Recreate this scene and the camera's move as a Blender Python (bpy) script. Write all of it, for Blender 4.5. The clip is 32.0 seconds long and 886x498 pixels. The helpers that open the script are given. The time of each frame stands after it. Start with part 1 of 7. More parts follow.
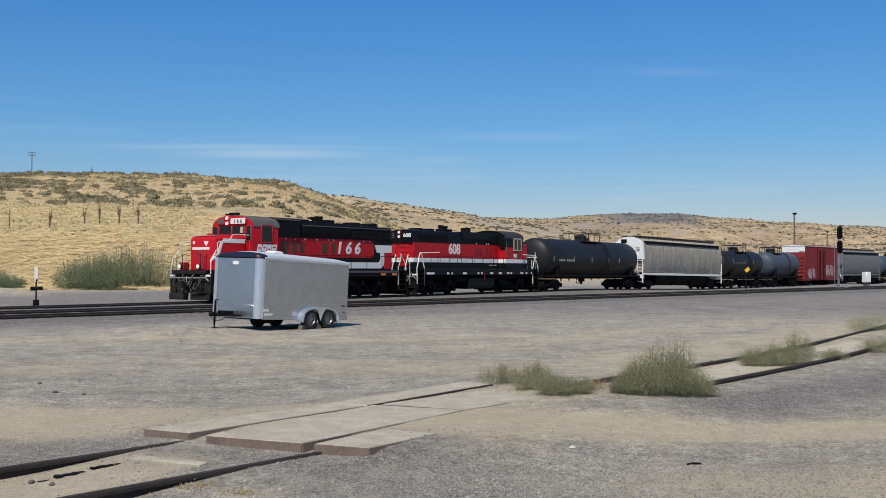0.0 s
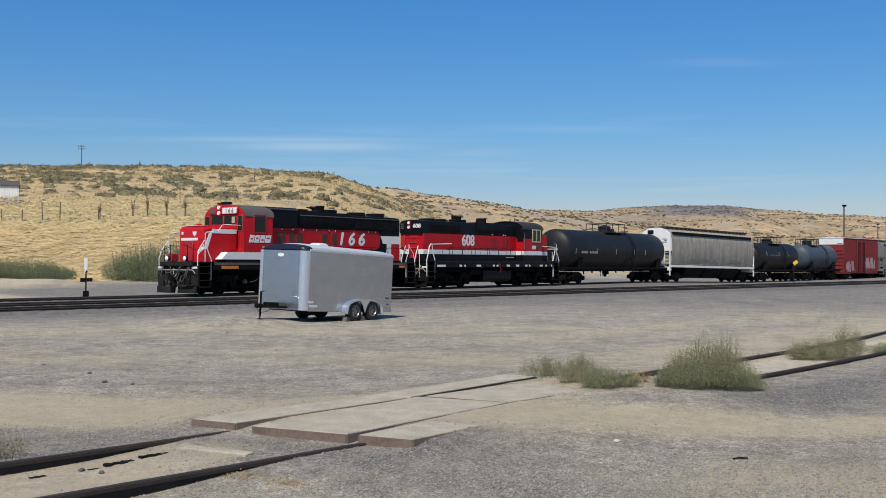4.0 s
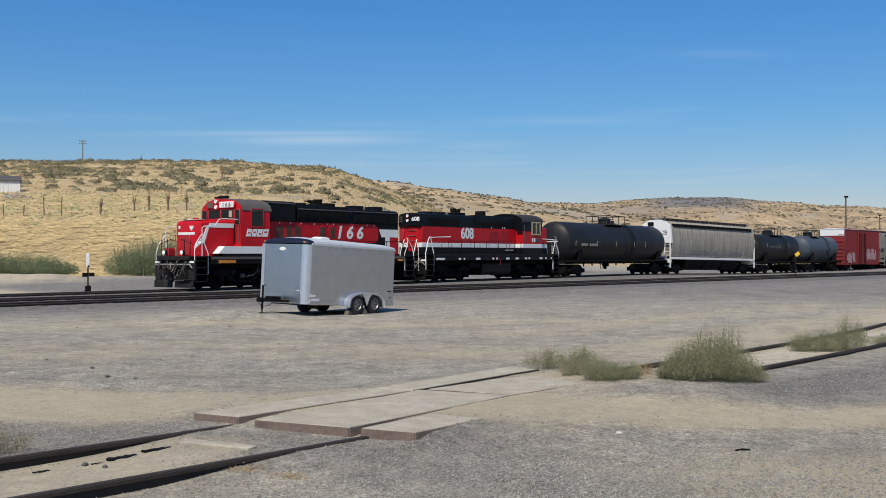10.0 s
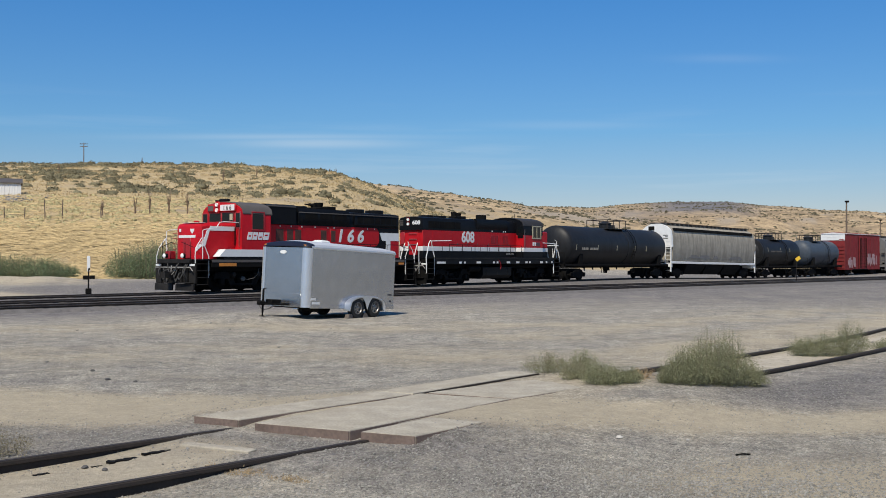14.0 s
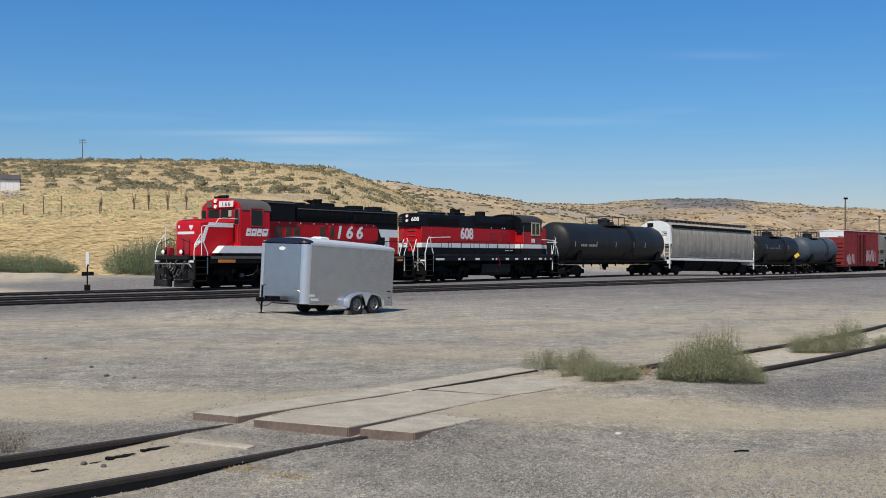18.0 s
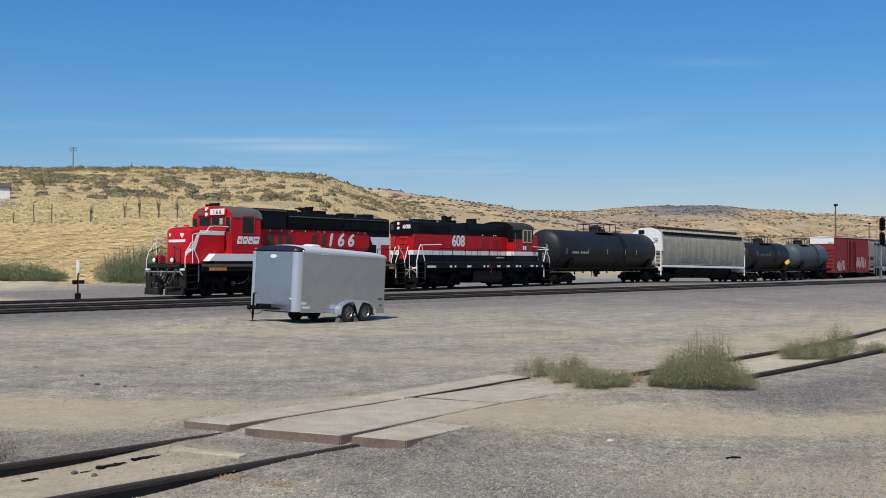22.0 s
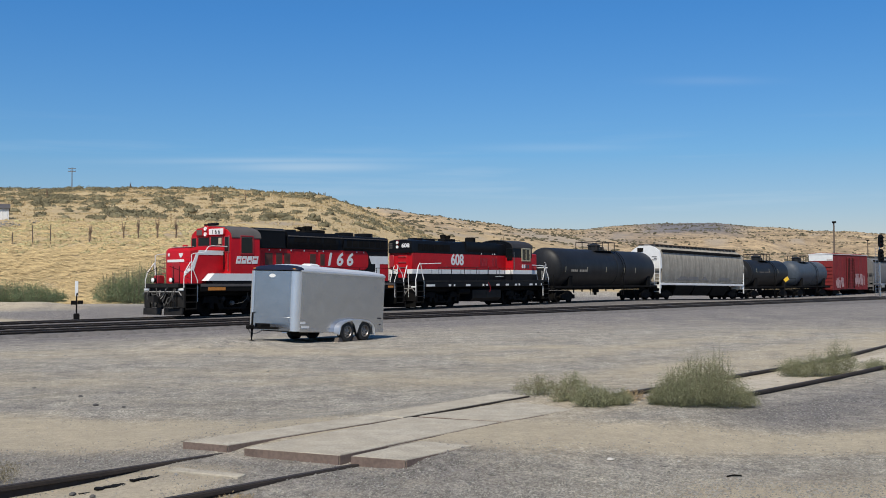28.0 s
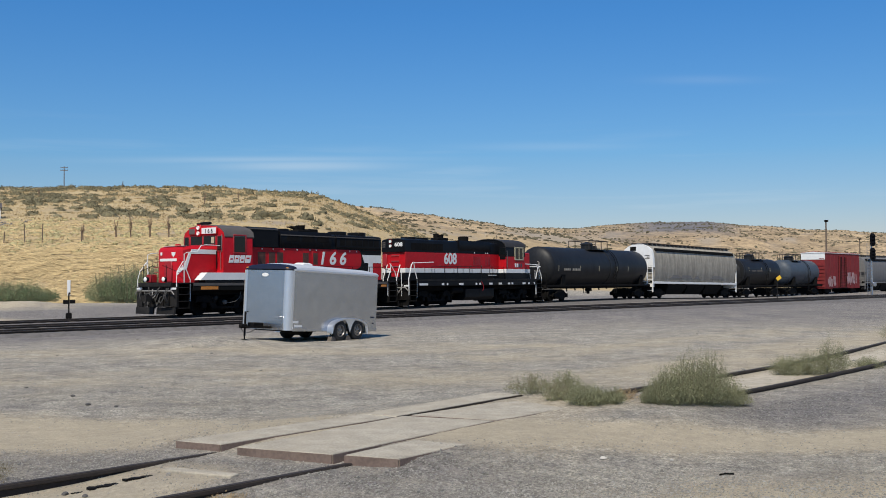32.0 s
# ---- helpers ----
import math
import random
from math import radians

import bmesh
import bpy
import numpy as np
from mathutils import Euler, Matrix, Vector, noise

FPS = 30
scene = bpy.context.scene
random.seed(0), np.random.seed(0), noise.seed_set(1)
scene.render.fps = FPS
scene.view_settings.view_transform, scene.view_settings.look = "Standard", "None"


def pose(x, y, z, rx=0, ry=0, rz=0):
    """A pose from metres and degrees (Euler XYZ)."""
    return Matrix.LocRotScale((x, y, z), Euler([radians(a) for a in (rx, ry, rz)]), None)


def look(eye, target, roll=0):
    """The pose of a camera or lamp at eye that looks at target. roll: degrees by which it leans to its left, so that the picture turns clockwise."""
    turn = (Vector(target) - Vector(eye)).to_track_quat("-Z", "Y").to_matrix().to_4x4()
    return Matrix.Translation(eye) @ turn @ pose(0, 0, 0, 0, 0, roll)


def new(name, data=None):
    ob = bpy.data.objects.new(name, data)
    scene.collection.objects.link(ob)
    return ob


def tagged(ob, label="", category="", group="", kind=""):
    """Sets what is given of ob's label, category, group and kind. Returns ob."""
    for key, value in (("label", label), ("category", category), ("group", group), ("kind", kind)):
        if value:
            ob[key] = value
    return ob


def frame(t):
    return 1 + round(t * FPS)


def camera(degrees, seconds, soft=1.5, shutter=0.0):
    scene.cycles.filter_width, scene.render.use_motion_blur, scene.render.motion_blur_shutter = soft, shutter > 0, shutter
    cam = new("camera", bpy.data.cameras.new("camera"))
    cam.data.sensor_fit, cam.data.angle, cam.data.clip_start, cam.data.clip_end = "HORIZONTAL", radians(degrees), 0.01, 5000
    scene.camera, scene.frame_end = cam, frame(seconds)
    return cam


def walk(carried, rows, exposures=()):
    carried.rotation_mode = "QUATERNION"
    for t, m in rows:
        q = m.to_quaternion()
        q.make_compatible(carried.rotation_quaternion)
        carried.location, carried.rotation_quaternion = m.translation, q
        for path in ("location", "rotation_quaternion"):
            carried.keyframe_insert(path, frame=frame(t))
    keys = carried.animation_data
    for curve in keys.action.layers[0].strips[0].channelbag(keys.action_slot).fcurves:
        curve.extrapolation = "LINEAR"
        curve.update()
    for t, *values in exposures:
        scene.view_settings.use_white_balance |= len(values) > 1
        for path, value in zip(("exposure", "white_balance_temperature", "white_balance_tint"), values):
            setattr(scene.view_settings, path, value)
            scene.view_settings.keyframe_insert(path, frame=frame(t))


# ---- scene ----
# A small rail yard below dry hills; the camera stands still and only turns a little.
EYE = (0.0, 0.0, 1.85)
cam = camera(45.94, 32.0, soft=0.95)


def turned(yaw, pitch, roll):
    """The camera's pose: yaw to the right, pitch up, roll to its left, in degrees."""
    return (Matrix.Translation(EYE) @ Matrix.Rotation(radians(-yaw), 4, "Z")
            @ Matrix.Rotation(radians(90 + pitch), 4, "X") @ Matrix.Rotation(radians(roll), 4, "Z"))


TURNS = [(0.0, 2.568, 1.136, 0.084), (0.5, 2.070, 1.101, 0.004), (1.0, 1.773, 1.064, -0.060), (1.5, 1.516, 1.051, -0.171), (2.0, 1.213, 1.013, -0.170), (2.5, 0.843, 0.933, -0.140), (3.0, 0.548, 0.947, -0.066), (3.5, 0.252, 0.819, 0.150), (5.5, -0.042, 0.622, 0.064), (6.0, -0.064, 0.560, -0.040), (6.5, -0.042, 0.366, -0.031), (7.0, -0.048, 0.326, 0.001), (7.5, -0.044, 0.371, -0.004), (8.0, 0.002, 0.390, -0.081), (8.5, 0.098, 0.390, -0.074), (9.0, 0.093, 0.295, -0.058), (9.5, 0.018, 0.272, -0.045), (10.0, 0.074, 0.331, -0.096), (10.5, 0.172, 0.422, -0.120), (11.0, 0.209, 0.524, -0.107), (11.5, 0.136, 0.472, -0.133), (12.0, -0.039, 0.348, -0.076), (12.5, -0.068, 0.294, -0.128), (13.0, 0.000, 0.279, 0.000), (13.5, 0.061, 0.422, -0.016), (14.0, 0.041, 0.532, 0.056), (14.5, 0.075, 0.430, 0.056), (16.5, 0.106, 0.309, -0.073), (17.0, 0.045, 0.326, 0.002), (17.5, 0.087, 0.285, 0.034), (18.0, 0.100, 0.344, 0.095), (18.5, 0.170, 0.401, -0.034), (19.0, 0.389, 0.569, -0.020), (19.5, 0.524, 0.645, 0.055), (20.0, 0.545, 0.653, 0.013), (20.5, 0.531, 0.623, -0.034), (21.0, 0.562, 0.710, 0.044), (21.5, 0.532, 0.691, -0.004), (22.0, 0.564, 0.750, -0.039), (22.5, 0.447, 0.803, -0.018), (23.0, 0.348, 0.784, -0.122), (23.5, 0.242, 0.841, -0.140), (24.0, 0.258, 0.863, -0.159), (24.5, 0.258, 0.875, -0.203), (25.0, 0.266, 0.958, -0.303), (25.5, 0.301, 0.995, -0.321), (27.5, 0.471, 1.537, -0.378), (28.0, 0.628, 1.779, -0.296), (28.5, 0.754, 1.902, -0.300), (29.0, 0.844, 1.865, -0.313), (29.5, 0.914, 1.834, -0.225), (30.0, 0.987, 1.819, -0.299), (30.5, 0.964, 1.909, -0.291), (31.0, 0.956, 2.021, -0.387), (31.5, 1.082, 1.948, -0.277), (32.0, 1.009, 1.719, -0.341)]
walk(cam, [(t, turned(a, b, c)) for t, a, b, c in TURNS], exposures=[(0, 0.0), (32, 0.0)])

# ---- sky and sun ----
SUN_AZ, SUN_EL = 197.0, 54.0      # compass-like: degrees clockwise from +y, and height
world = bpy.data.worlds.new("world")
scene.world = world
world.use_nodes = True
wt = world.node_tree
wt.nodes.clear()
sky = wt.nodes.new("ShaderNodeTexSky")
sky.sky_type = "NISHITA"
sky.sun_disc = False
sky.sun_elevation = radians(SUN_EL)
sky.sun_rotation = radians(SUN_AZ)
sky.altitude = 350
sky.air_density, sky.dust_density, sky.ozone_density = 1.0, 0.35, 2.2
bg = wt.nodes.new("ShaderNodeBackground")
bg.inputs["Strength"].default_value = 0.080
out = wt.nodes.new("ShaderNodeOutputWorld")
# thin high cloud in long streaks
co = wt.nodes.new("ShaderNodeTexCoord")
mp = wt.nodes.new("ShaderNodeMapping")
mp.inputs["Scale"].default_value = (2.2, 2.2, 42.0)
cl = wt.nodes.new("ShaderNodeTexNoise")
cl.inputs["Scale"].default_value = 1.6
cl.inputs["Detail"].default_value = 5
cl.inputs["Roughness"].default_value = 0.55
rg = wt.nodes.new("ShaderNodeMapRange")
rg.inputs["From Min"].default_value = 0.56
rg.inputs["From Max"].default_value = 0.85
rg.inputs["To Max"].default_value = 0.25
mx = wt.nodes.new("ShaderNodeMix")
mx.data_type = "RGBA"
mx.inputs["B"].default_value = (8.5, 9.6, 10.4, 1)
wt.links.new(co.outputs["Generated"], mp.inputs["Vector"])
wt.links.new(mp.outputs["Vector"], cl.inputs["Vector"])
wt.links.new(cl.outputs["Fac"], rg.inputs["Value"])
low = wt.nodes.new("ShaderNodeSeparateXYZ")
lowr = wt.nodes.new("ShaderNodeMapRange")
lowr.inputs["From Min"].default_value, lowr.inputs["From Max"].default_value = 0.16, 0.09
lowm = wt.nodes.new("ShaderNodeMath")
lowm.operation = "MULTIPLY"
wt.links.new(co.outputs["Generated"], low.inputs["Vector"])
wt.links.new(low.outputs["Z"], lowr.inputs["Value"])
wt.links.new(lowr.outputs["Result"], lowm.inputs[0])
wt.links.new(rg.outputs["Result"], lowm.inputs[1])


def sky_math(op, a, b=None):
    n = wt.nodes.new("ShaderNodeMath")
    n.operation = op
    for k, v in enumerate((a, b)):
        if v is None:
            continue
        if isinstance(v, (int, float)):
            n.inputs[k].default_value = v
        else:
            wt.links.new(v, n.inputs[k])
    return n.outputs[0]


# single wisps of cirrus over the hill: bearing, height, half length, half thickness, strength
cover = lowm.outputs[0]
bearing, height = sky_math("DIVIDE", low.outputs["X"], low.outputs["Y"]), sky_math("DIVIDE", low.outputs["Z"], low.outputs["Y"])
for az, el, wide, thick, much in ((-0.115, 0.1105, 0.075, 0.0045, 0.42), (-0.15, 0.1165, 0.13, 0.003, 0.25), (0.27, 0.192, 0.05, 0.004, 0.09), (0.12, 0.128, 0.08, 0.004, 0.12)):
    p = sky_math("POWER", sky_math("DIVIDE", sky_math("SUBTRACT", bearing, az), wide), 2.0)
    q = sky_math("POWER", sky_math("DIVIDE", sky_math("SUBTRACT", height, el), thick), 2.0)
    g = sky_math("EXPONENT", sky_math("MULTIPLY", sky_math("ADD", p, q), -1.0))
    cover = sky_math("MAXIMUM", cover, sky_math("MULTIPLY", sky_math("MULTIPLY", g, sky_math("ADD", cl.outputs["Fac"], 0.3)), much))
cover = sky_math("MULTIPLY", cover, sky_math("GREATER_THAN", low.outputs["Y"], 0.0))
wt.links.new(cover, mx.inputs["Factor"])
tint = wt.nodes.new("ShaderNodeMix")
tint.data_type, tint.blend_type = "RGBA", "MULTIPLY"
tint.inputs["Factor"].default_value = 1.0
hue = wt.nodes.new("ShaderNodeMix")
hue.data_type = "RGBA"
hue.inputs["A"].default_value, hue.inputs["B"].default_value = (1.0, 0.885, 0.99, 1), (0.60, 0.945, 1.22, 1)
huer = wt.nodes.new("ShaderNodeMapRange")
huer.inputs["From Min"].default_value, huer.inputs["From Max"].default_value = 0.01, 0.12
wt.links.new(low.outputs["Z"], huer.inputs["Value"])
wt.links.new(huer.outputs["Result"], hue.inputs["Factor"])
deep = wt.nodes.new("ShaderNodeMix")      # a deeper blue higher up
deep.data_type = "RGBA"
deep.inputs["B"].default_value = (0.40, 0.95, 1.45, 1)
deepr = wt.nodes.new("ShaderNodeMapRange")
deepr.inputs["From Min"].default_value, deepr.inputs["From Max"].default_value = 0.11, 0.25
wt.links.new(low.outputs["Z"], deepr.inputs["Value"])
wt.links.new(deepr.outputs["Result"], deep.inputs["Factor"])
wt.links.new(hue.outputs["Result"], deep.inputs["A"])
wt.links.new(deep.outputs["Result"], tint.inputs["B"])
wt.links.new(sky.outputs["Color"], tint.inputs["A"])
wt.links.new(tint.outputs["Result"], mx.inputs["A"])
wt.links.new(mx.outputs["Result"], bg.inputs["Color"])
wt.links.new(bg.outputs["Background"], out.inputs["Surface"])
sun = new("sun", bpy.data.lights.new("sun", "SUN"))
sun.data.energy, sun.data.angle, sun.data.color = 4.75, radians(0.53), (1.0, 0.925, 0.79)
a, e = radians(SUN_AZ), radians(SUN_EL)
sun.matrix_world = look((0, 0, 60), Vector((0, 0, 60)) - Vector((math.sin(a) * math.cos(e), math.cos(a) * math.cos(e), math.sin(e))))


# ---- mesh helpers ----
class Shape:
    """Collects vertices and faces of one mesh."""

    def __init__(self):
        self.v, self.f = [], []

    def add(self, verts, faces):
        n = len(self.v)
        self.v += [tuple(p) for p in verts]
        self.f += [tuple(i + n for i in q) for q in faces]
        return self

    def box(self, x0, x1, y0, y1, z0, z1, c=0.01):
        """A box with its edges chamfered by c."""
        c = min(c, (x1 - x0) * 0.45, (y1 - y0) * 0.45, (z1 - z0) * 0.45)
        lo, hi = (x0, y0, z0), (x1, y1, z1)
        vs, key = [], {}
        for i in range(8):
            s = [(i >> k) & 1 for k in range(3)]
            for k in range(3):
                p = [(hi[j] - c if s[j] else lo[j] + c) for j in range(3)]
                p[k] = hi[k] if s[k] else lo[k]
                key[(i, k)] = len(vs)
                vs.append(p)
        fs = []
        for k in range(3):
            u, w = (k + 1) % 3, (k + 2) % 3
            for side in (0, 1):
                ids = [(side << k) | (a << u) | (b << w) for a, b in ((0, 0), (1, 0), (1, 1), (0, 1))]
                q = [key[(i, k)] for i in ids]
                fs.append(q if side else q[::-1])
        for k in range(3):
            u, w = (k + 1) % 3, (k + 2) % 3
            for a in (0, 1):
                for b in (0, 1):
                    i = (a << u) | (b << w)
                    j = i | (1 << k)
                    q = [key[(i, u)], key[(j, u)], key[(j, w)], key[(i, w)]]
                    fs.append(q if a == b else q[::-1])
        for i in range(8):
            q = [key[(i, 0)], key[(i, 1)], key[(i, 2)]]
            fs.append(q if bin(i).count("1") % 2 else q[::-1])
        return self.add(vs, fs)

    def rod(self, p, q, r, n=8, r2=None):
        """A cylinder or cone from p to q."""
        p, q = Vector(p), Vector(q)
        d = (q - p).normalized()
        a = d.orthogonal().normalized()
        b = d.cross(a)
        r2 = r if r2 is None else r2
        vs = []
        for c, rr in ((p, r), (q, r2)):
            vs += [c + (a * math.cos(2 * math.pi * i / n) + b * math.sin(2 * math.pi * i / n)) * rr for i in range(n)]
        fs = [(i, (i + 1) % n, n + (i + 1) % n, n + i) for i in range(n)]
        fs += [tuple(range(n))[::-1], tuple(range(n, 2 * n))]
        return self.add(vs, fs)

    def tube(self, pts, r, n=6):
        """A bent pipe through pts."""
        pts = [Vector(p) for p in pts]
        vs, fs, a = [], [], None
        for i, p in enumerate(pts):
            d = (pts[min(i + 1, len(pts) - 1)] - pts[max(i - 1, 0)]).normalized()
            a = d.orthogonal().normalized() if a is None else (a - d * a.dot(d)).normalized()
            b = d.cross(a)
            vs += [p + (a * math.cos(2 * math.pi * k / n) + b * math.sin(2 * math.pi * k / n)) * r for k in range(n)]
        for i in range(len(pts) - 1):
            fs += [(i * n + k, i * n + (k + 1) % n, (i + 1) * n + (k + 1) % n, (i + 1) * n + k) for k in range(n)]
        fs += [tuple(range(n))[::-1], tuple(range((len(pts) - 1) * n, len(pts) * n))]
        return self.add(vs, fs)

    def prism(self, pts, axis, a, b):
        """A flat outline pts pushed along axis from a to b. Axis x: pts are (y, z); y: (x, z); z: (x, y)."""
        put = {"x": lambda u, w, t: (t, u, w), "y": lambda u, w, t: (u, t, w), "z": lambda u, w, t: (u, w, t)}[axis]
        n = len(pts)
        vs = [put(u, w, a) for u, w in pts] + [put(u, w, b) for u, w in pts]
        fs = [(i, (i + 1) % n, n + (i + 1) % n, n + i) for i in range(n)]
        fs += [tuple(range(n))[::-1], tuple(range(n, 2 * n))]
        return self.add(vs, fs)

    def lathe(self, prof, n=32, axis="x", at=(0, 0, 0), caps=True):
        """Turns the profile (t, r) round an axis through at."""
        vs, fs = [], []
        for t, r in prof:
            for k in range(n):
                c, s = r * math.cos(2 * math.pi * k / n), r * math.sin(2 * math.pi * k / n)
                p = {"x": (t, c, s), "y": (s, t, c), "z": (c, s, t)}[axis]
                vs.append((p[0] + at[0], p[1] + at[1], p[2] + at[2]))
        for i in range(len(prof) - 1):
            fs += [(i * n + k, i * n + (k + 1) % n, (i + 1) * n + (k + 1) % n, (i + 1) * n + k) for k in range(n)]
        if caps:
            fs += [tuple(range(n))[::-1], tuple(range((len(prof) - 1) * n, len(prof) * n))]
        return self.add(vs, fs)

    def loft(self, rings, close=True):
        """Skins rings of equal length."""
        n = len(rings[0])
        vs = [p for r in rings for p in r]
        fs = []
        for i in range(len(rings) - 1):
            fs += [(i * n + k, i * n + (k + 1) % n, (i + 1) * n + (k + 1) % n, (i + 1) * n + k) for k in range(n)]
        if close:
            fs += [tuple(range(n))[::-1], tuple(range((len(rings) - 1) * n, len(rings) * n))]
        return self.add(vs, fs)

    def mesh(self, name):
        me = bpy.data.meshes.new(name)
        me.from_pydata(self.v, [], self.f)
        bm = bmesh.new()
        bm.from_mesh(me)
        bmesh.ops.recalc_face_normals(bm, faces=bm.faces)
        bm.to_mesh(me)
        bm.free()
        for p in me.polygons:
            p.use_smooth = True
        me.set_sharp_from_angle(angle=radians(38))
        return me


def part(name, shape, material, parent=None, label=""):
    """Links a shape (or a mesh) as one object under a thing or a part."""
    me = shape if isinstance(shape, bpy.types.Mesh) else shape.mesh(name)
    me.materials.clear()
    me.materials.append(material)
    while parent and parent.parent and parent.parent.parent:
        parent = parent.parent
    ob = new(name, me)
    ob.parent = parent
    return tagged(ob, label)


def thing(name, m, label, category, group="", kind=""):
    ob = new(name)
    ob.empty_display_size = 0.3
    ob.matrix_world = m
    return tagged(ob, label, category, group, kind)


def letters(text, height, depth=0.006, shear=0.0, bold=0.0):
    """Writing as a mesh in the x-z plane, facing -y, centred on its foot."""
    cu = bpy.data.curves.new("letters", "FONT")
    cu.body, cu.size, cu.extrude, cu.shear, cu.offset = text, height / 0.72, depth, shear, bold
    cu.align_x = "CENTER"
    ob = bpy.data.objects.new("letters", cu)
    scene.collection.objects.link(ob)
    dg = bpy.context.evaluated_depsgraph_get()
    me = bpy.data.meshes.new_from_object(ob.evaluated_get(dg))
    bpy.data.objects.remove(ob)
    me.transform(Matrix.Rotation(radians(90), 4, "X"))
    return me


def digits(name, me, material, parent, label, m):
    """Links a line of writing with every character a part of its own."""
    bm = bmesh.new()
    bm.from_mesh(me)
    bmesh.ops.remove_doubles(bm, verts=bm.verts, dist=1e-5)
    bm.verts.index_update()
    seen = set()
    bm.verts.ensure_lookup_table()
    for v0 in list(bm.verts):
        if v0.index in seen:
            continue
        isle, todo = set(), [v0]
        while todo:
            v = todo.pop()
            if v.index in isle:
                continue
            isle.add(v.index)
            todo += [e.other_vert(v) for e in v.link_edges]
        seen |= isle
        one = bm.copy()
        one.verts.ensure_lookup_table()
        bmesh.ops.delete(one, geom=[v for v in one.verts if v.index not in isle], context="VERTS")
        piece = bpy.data.meshes.new(name)
        one.to_mesh(piece)
        one.free()
        part(name, piece, material, parent, label).matrix_basis = m
    bm.free()


# ---- materials ----
def mat(name, rgb, rough=0.6, metal=0.0, var=0.18, scale=3.0, bump=0.0, bscale=40.0, dirt_or_shade=0.0, dirt_or_shade_rgb=(0.16, 0.13, 0.10), streak=0.0,
        island=0.0, obrand=0.0, spec=0.5):
    """A surface with stains at two scales, vertical streaks or blotches of dirt (shaded leaf gaps on sage), and fine
    relief.
    """
    m = bpy.data.materials.new(name)
    m.use_nodes = True
    nt = m.node_tree
    N, L = nt.nodes, nt.links
    b = N["Principled BSDF"]
    b.inputs["Roughness"].default_value, b.inputs["Metallic"].default_value = rough, metal
    b.inputs["Specular IOR Level"].default_value = spec
    geo = N.new("ShaderNodeTexCoord")
    n1 = N.new("ShaderNodeTexNoise")
    n1.inputs["Scale"].default_value, n1.inputs["Detail"].default_value = scale, 6
    n2 = N.new("ShaderNodeTexNoise")
    n2.inputs["Scale"].default_value, n2.inputs["Detail"].default_value = scale * 9, 4
    L.new(geo.outputs["Object"], n1.inputs["Vector"])
    L.new(geo.outputs["Object"], n2.inputs["Vector"])
    add = N.new("ShaderNodeMath")
    add.operation = "ADD"
    L.new(n1.outputs["Fac"], add.inputs[0])
    L.new(n2.outputs["Fac"], add.inputs[1])
    rng = N.new("ShaderNodeMapRange")
    rng.inputs["From Min"].default_value, rng.inputs["From Max"].default_value = 0.7, 1.3
    rng.inputs["To Min"].default_value, rng.inputs["To Max"].default_value = 1 - var, 1 + var
    L.new(add.outputs[0], rng.inputs["Value"])
    hsv = N.new("ShaderNodeHueSaturation")
    hsv.inputs["Color"].default_value = (*rgb, 1)
    L.new(rng.outputs["Result"], hsv.inputs["Value"])
    col = hsv.outputs["Color"]
    if island or obrand:
        src = N.new("ShaderNodeNewGeometry") if island else N.new("ShaderNodeObjectInfo")
        r2 = N.new("ShaderNodeMapRange")
        k = island or obrand
        r2.inputs["To Min"].default_value, r2.inputs["To Max"].default_value = 1 - k, 1 + k
        L.new(src.outputs["Random Per Island" if island else "Random"], r2.inputs["Value"])
        h2 = N.new("ShaderNodeHueSaturation")
        L.new(col, h2.inputs["Color"])
        L.new(r2.outputs["Result"], h2.inputs["Value"])
        col = h2.outputs["Color"]
    if dirt_or_shade or streak:
        mp2 = N.new("ShaderNodeMapping")
        mp2.inputs["Scale"].default_value = (1.5, 1.5, 0.16) if streak else (1, 1, 1)
        n3 = N.new("ShaderNodeTexNoise")
        n3.inputs["Scale"].default_value, n3.inputs["Detail"].default_value = 1.7, 7
        n3.inputs["Roughness"].default_value = 0.62
        L.new(geo.outputs["Object"], mp2.inputs["Vector"])
        L.new(mp2.outputs["Vector"], n3.inputs["Vector"])
        r3 = N.new("ShaderNodeMapRange")
        r3.inputs["From Min"].default_value, r3.inputs["From Max"].default_value = 0.42, 0.75
        r3.inputs["To Max"].default_value = max(dirt_or_shade, streak)
        L.new(n3.outputs["Fac"], r3.inputs["Value"])
        mix = N.new("ShaderNodeMix")
        mix.data_type = "RGBA"
        mix.inputs["B"].default_value = (*dirt_or_shade_rgb, 1)
        L.new(r3.outputs["Result"], mix.inputs["Factor"])
        L.new(col, mix.inputs["A"])
        col = mix.outputs["Result"]
    L.new(col, b.inputs["Base Color"])
    if bump:
        nb = N.new("ShaderNodeTexNoise")
        nb.inputs["Scale"].default_value, nb.inputs["Detail"].default_value = bscale, 5
        L.new(geo.outputs["Object"], nb.inputs["Vector"])
        bp = N.new("ShaderNodeBump")
        bp.inputs["Strength"].default_value, bp.inputs["Distance"].default_value = bump, 0.02
        L.new(nb.outputs["Fac"], bp.inputs["Height"])
        L.new(bp.outputs["Normal"], b.inputs["Normal"])
    return m


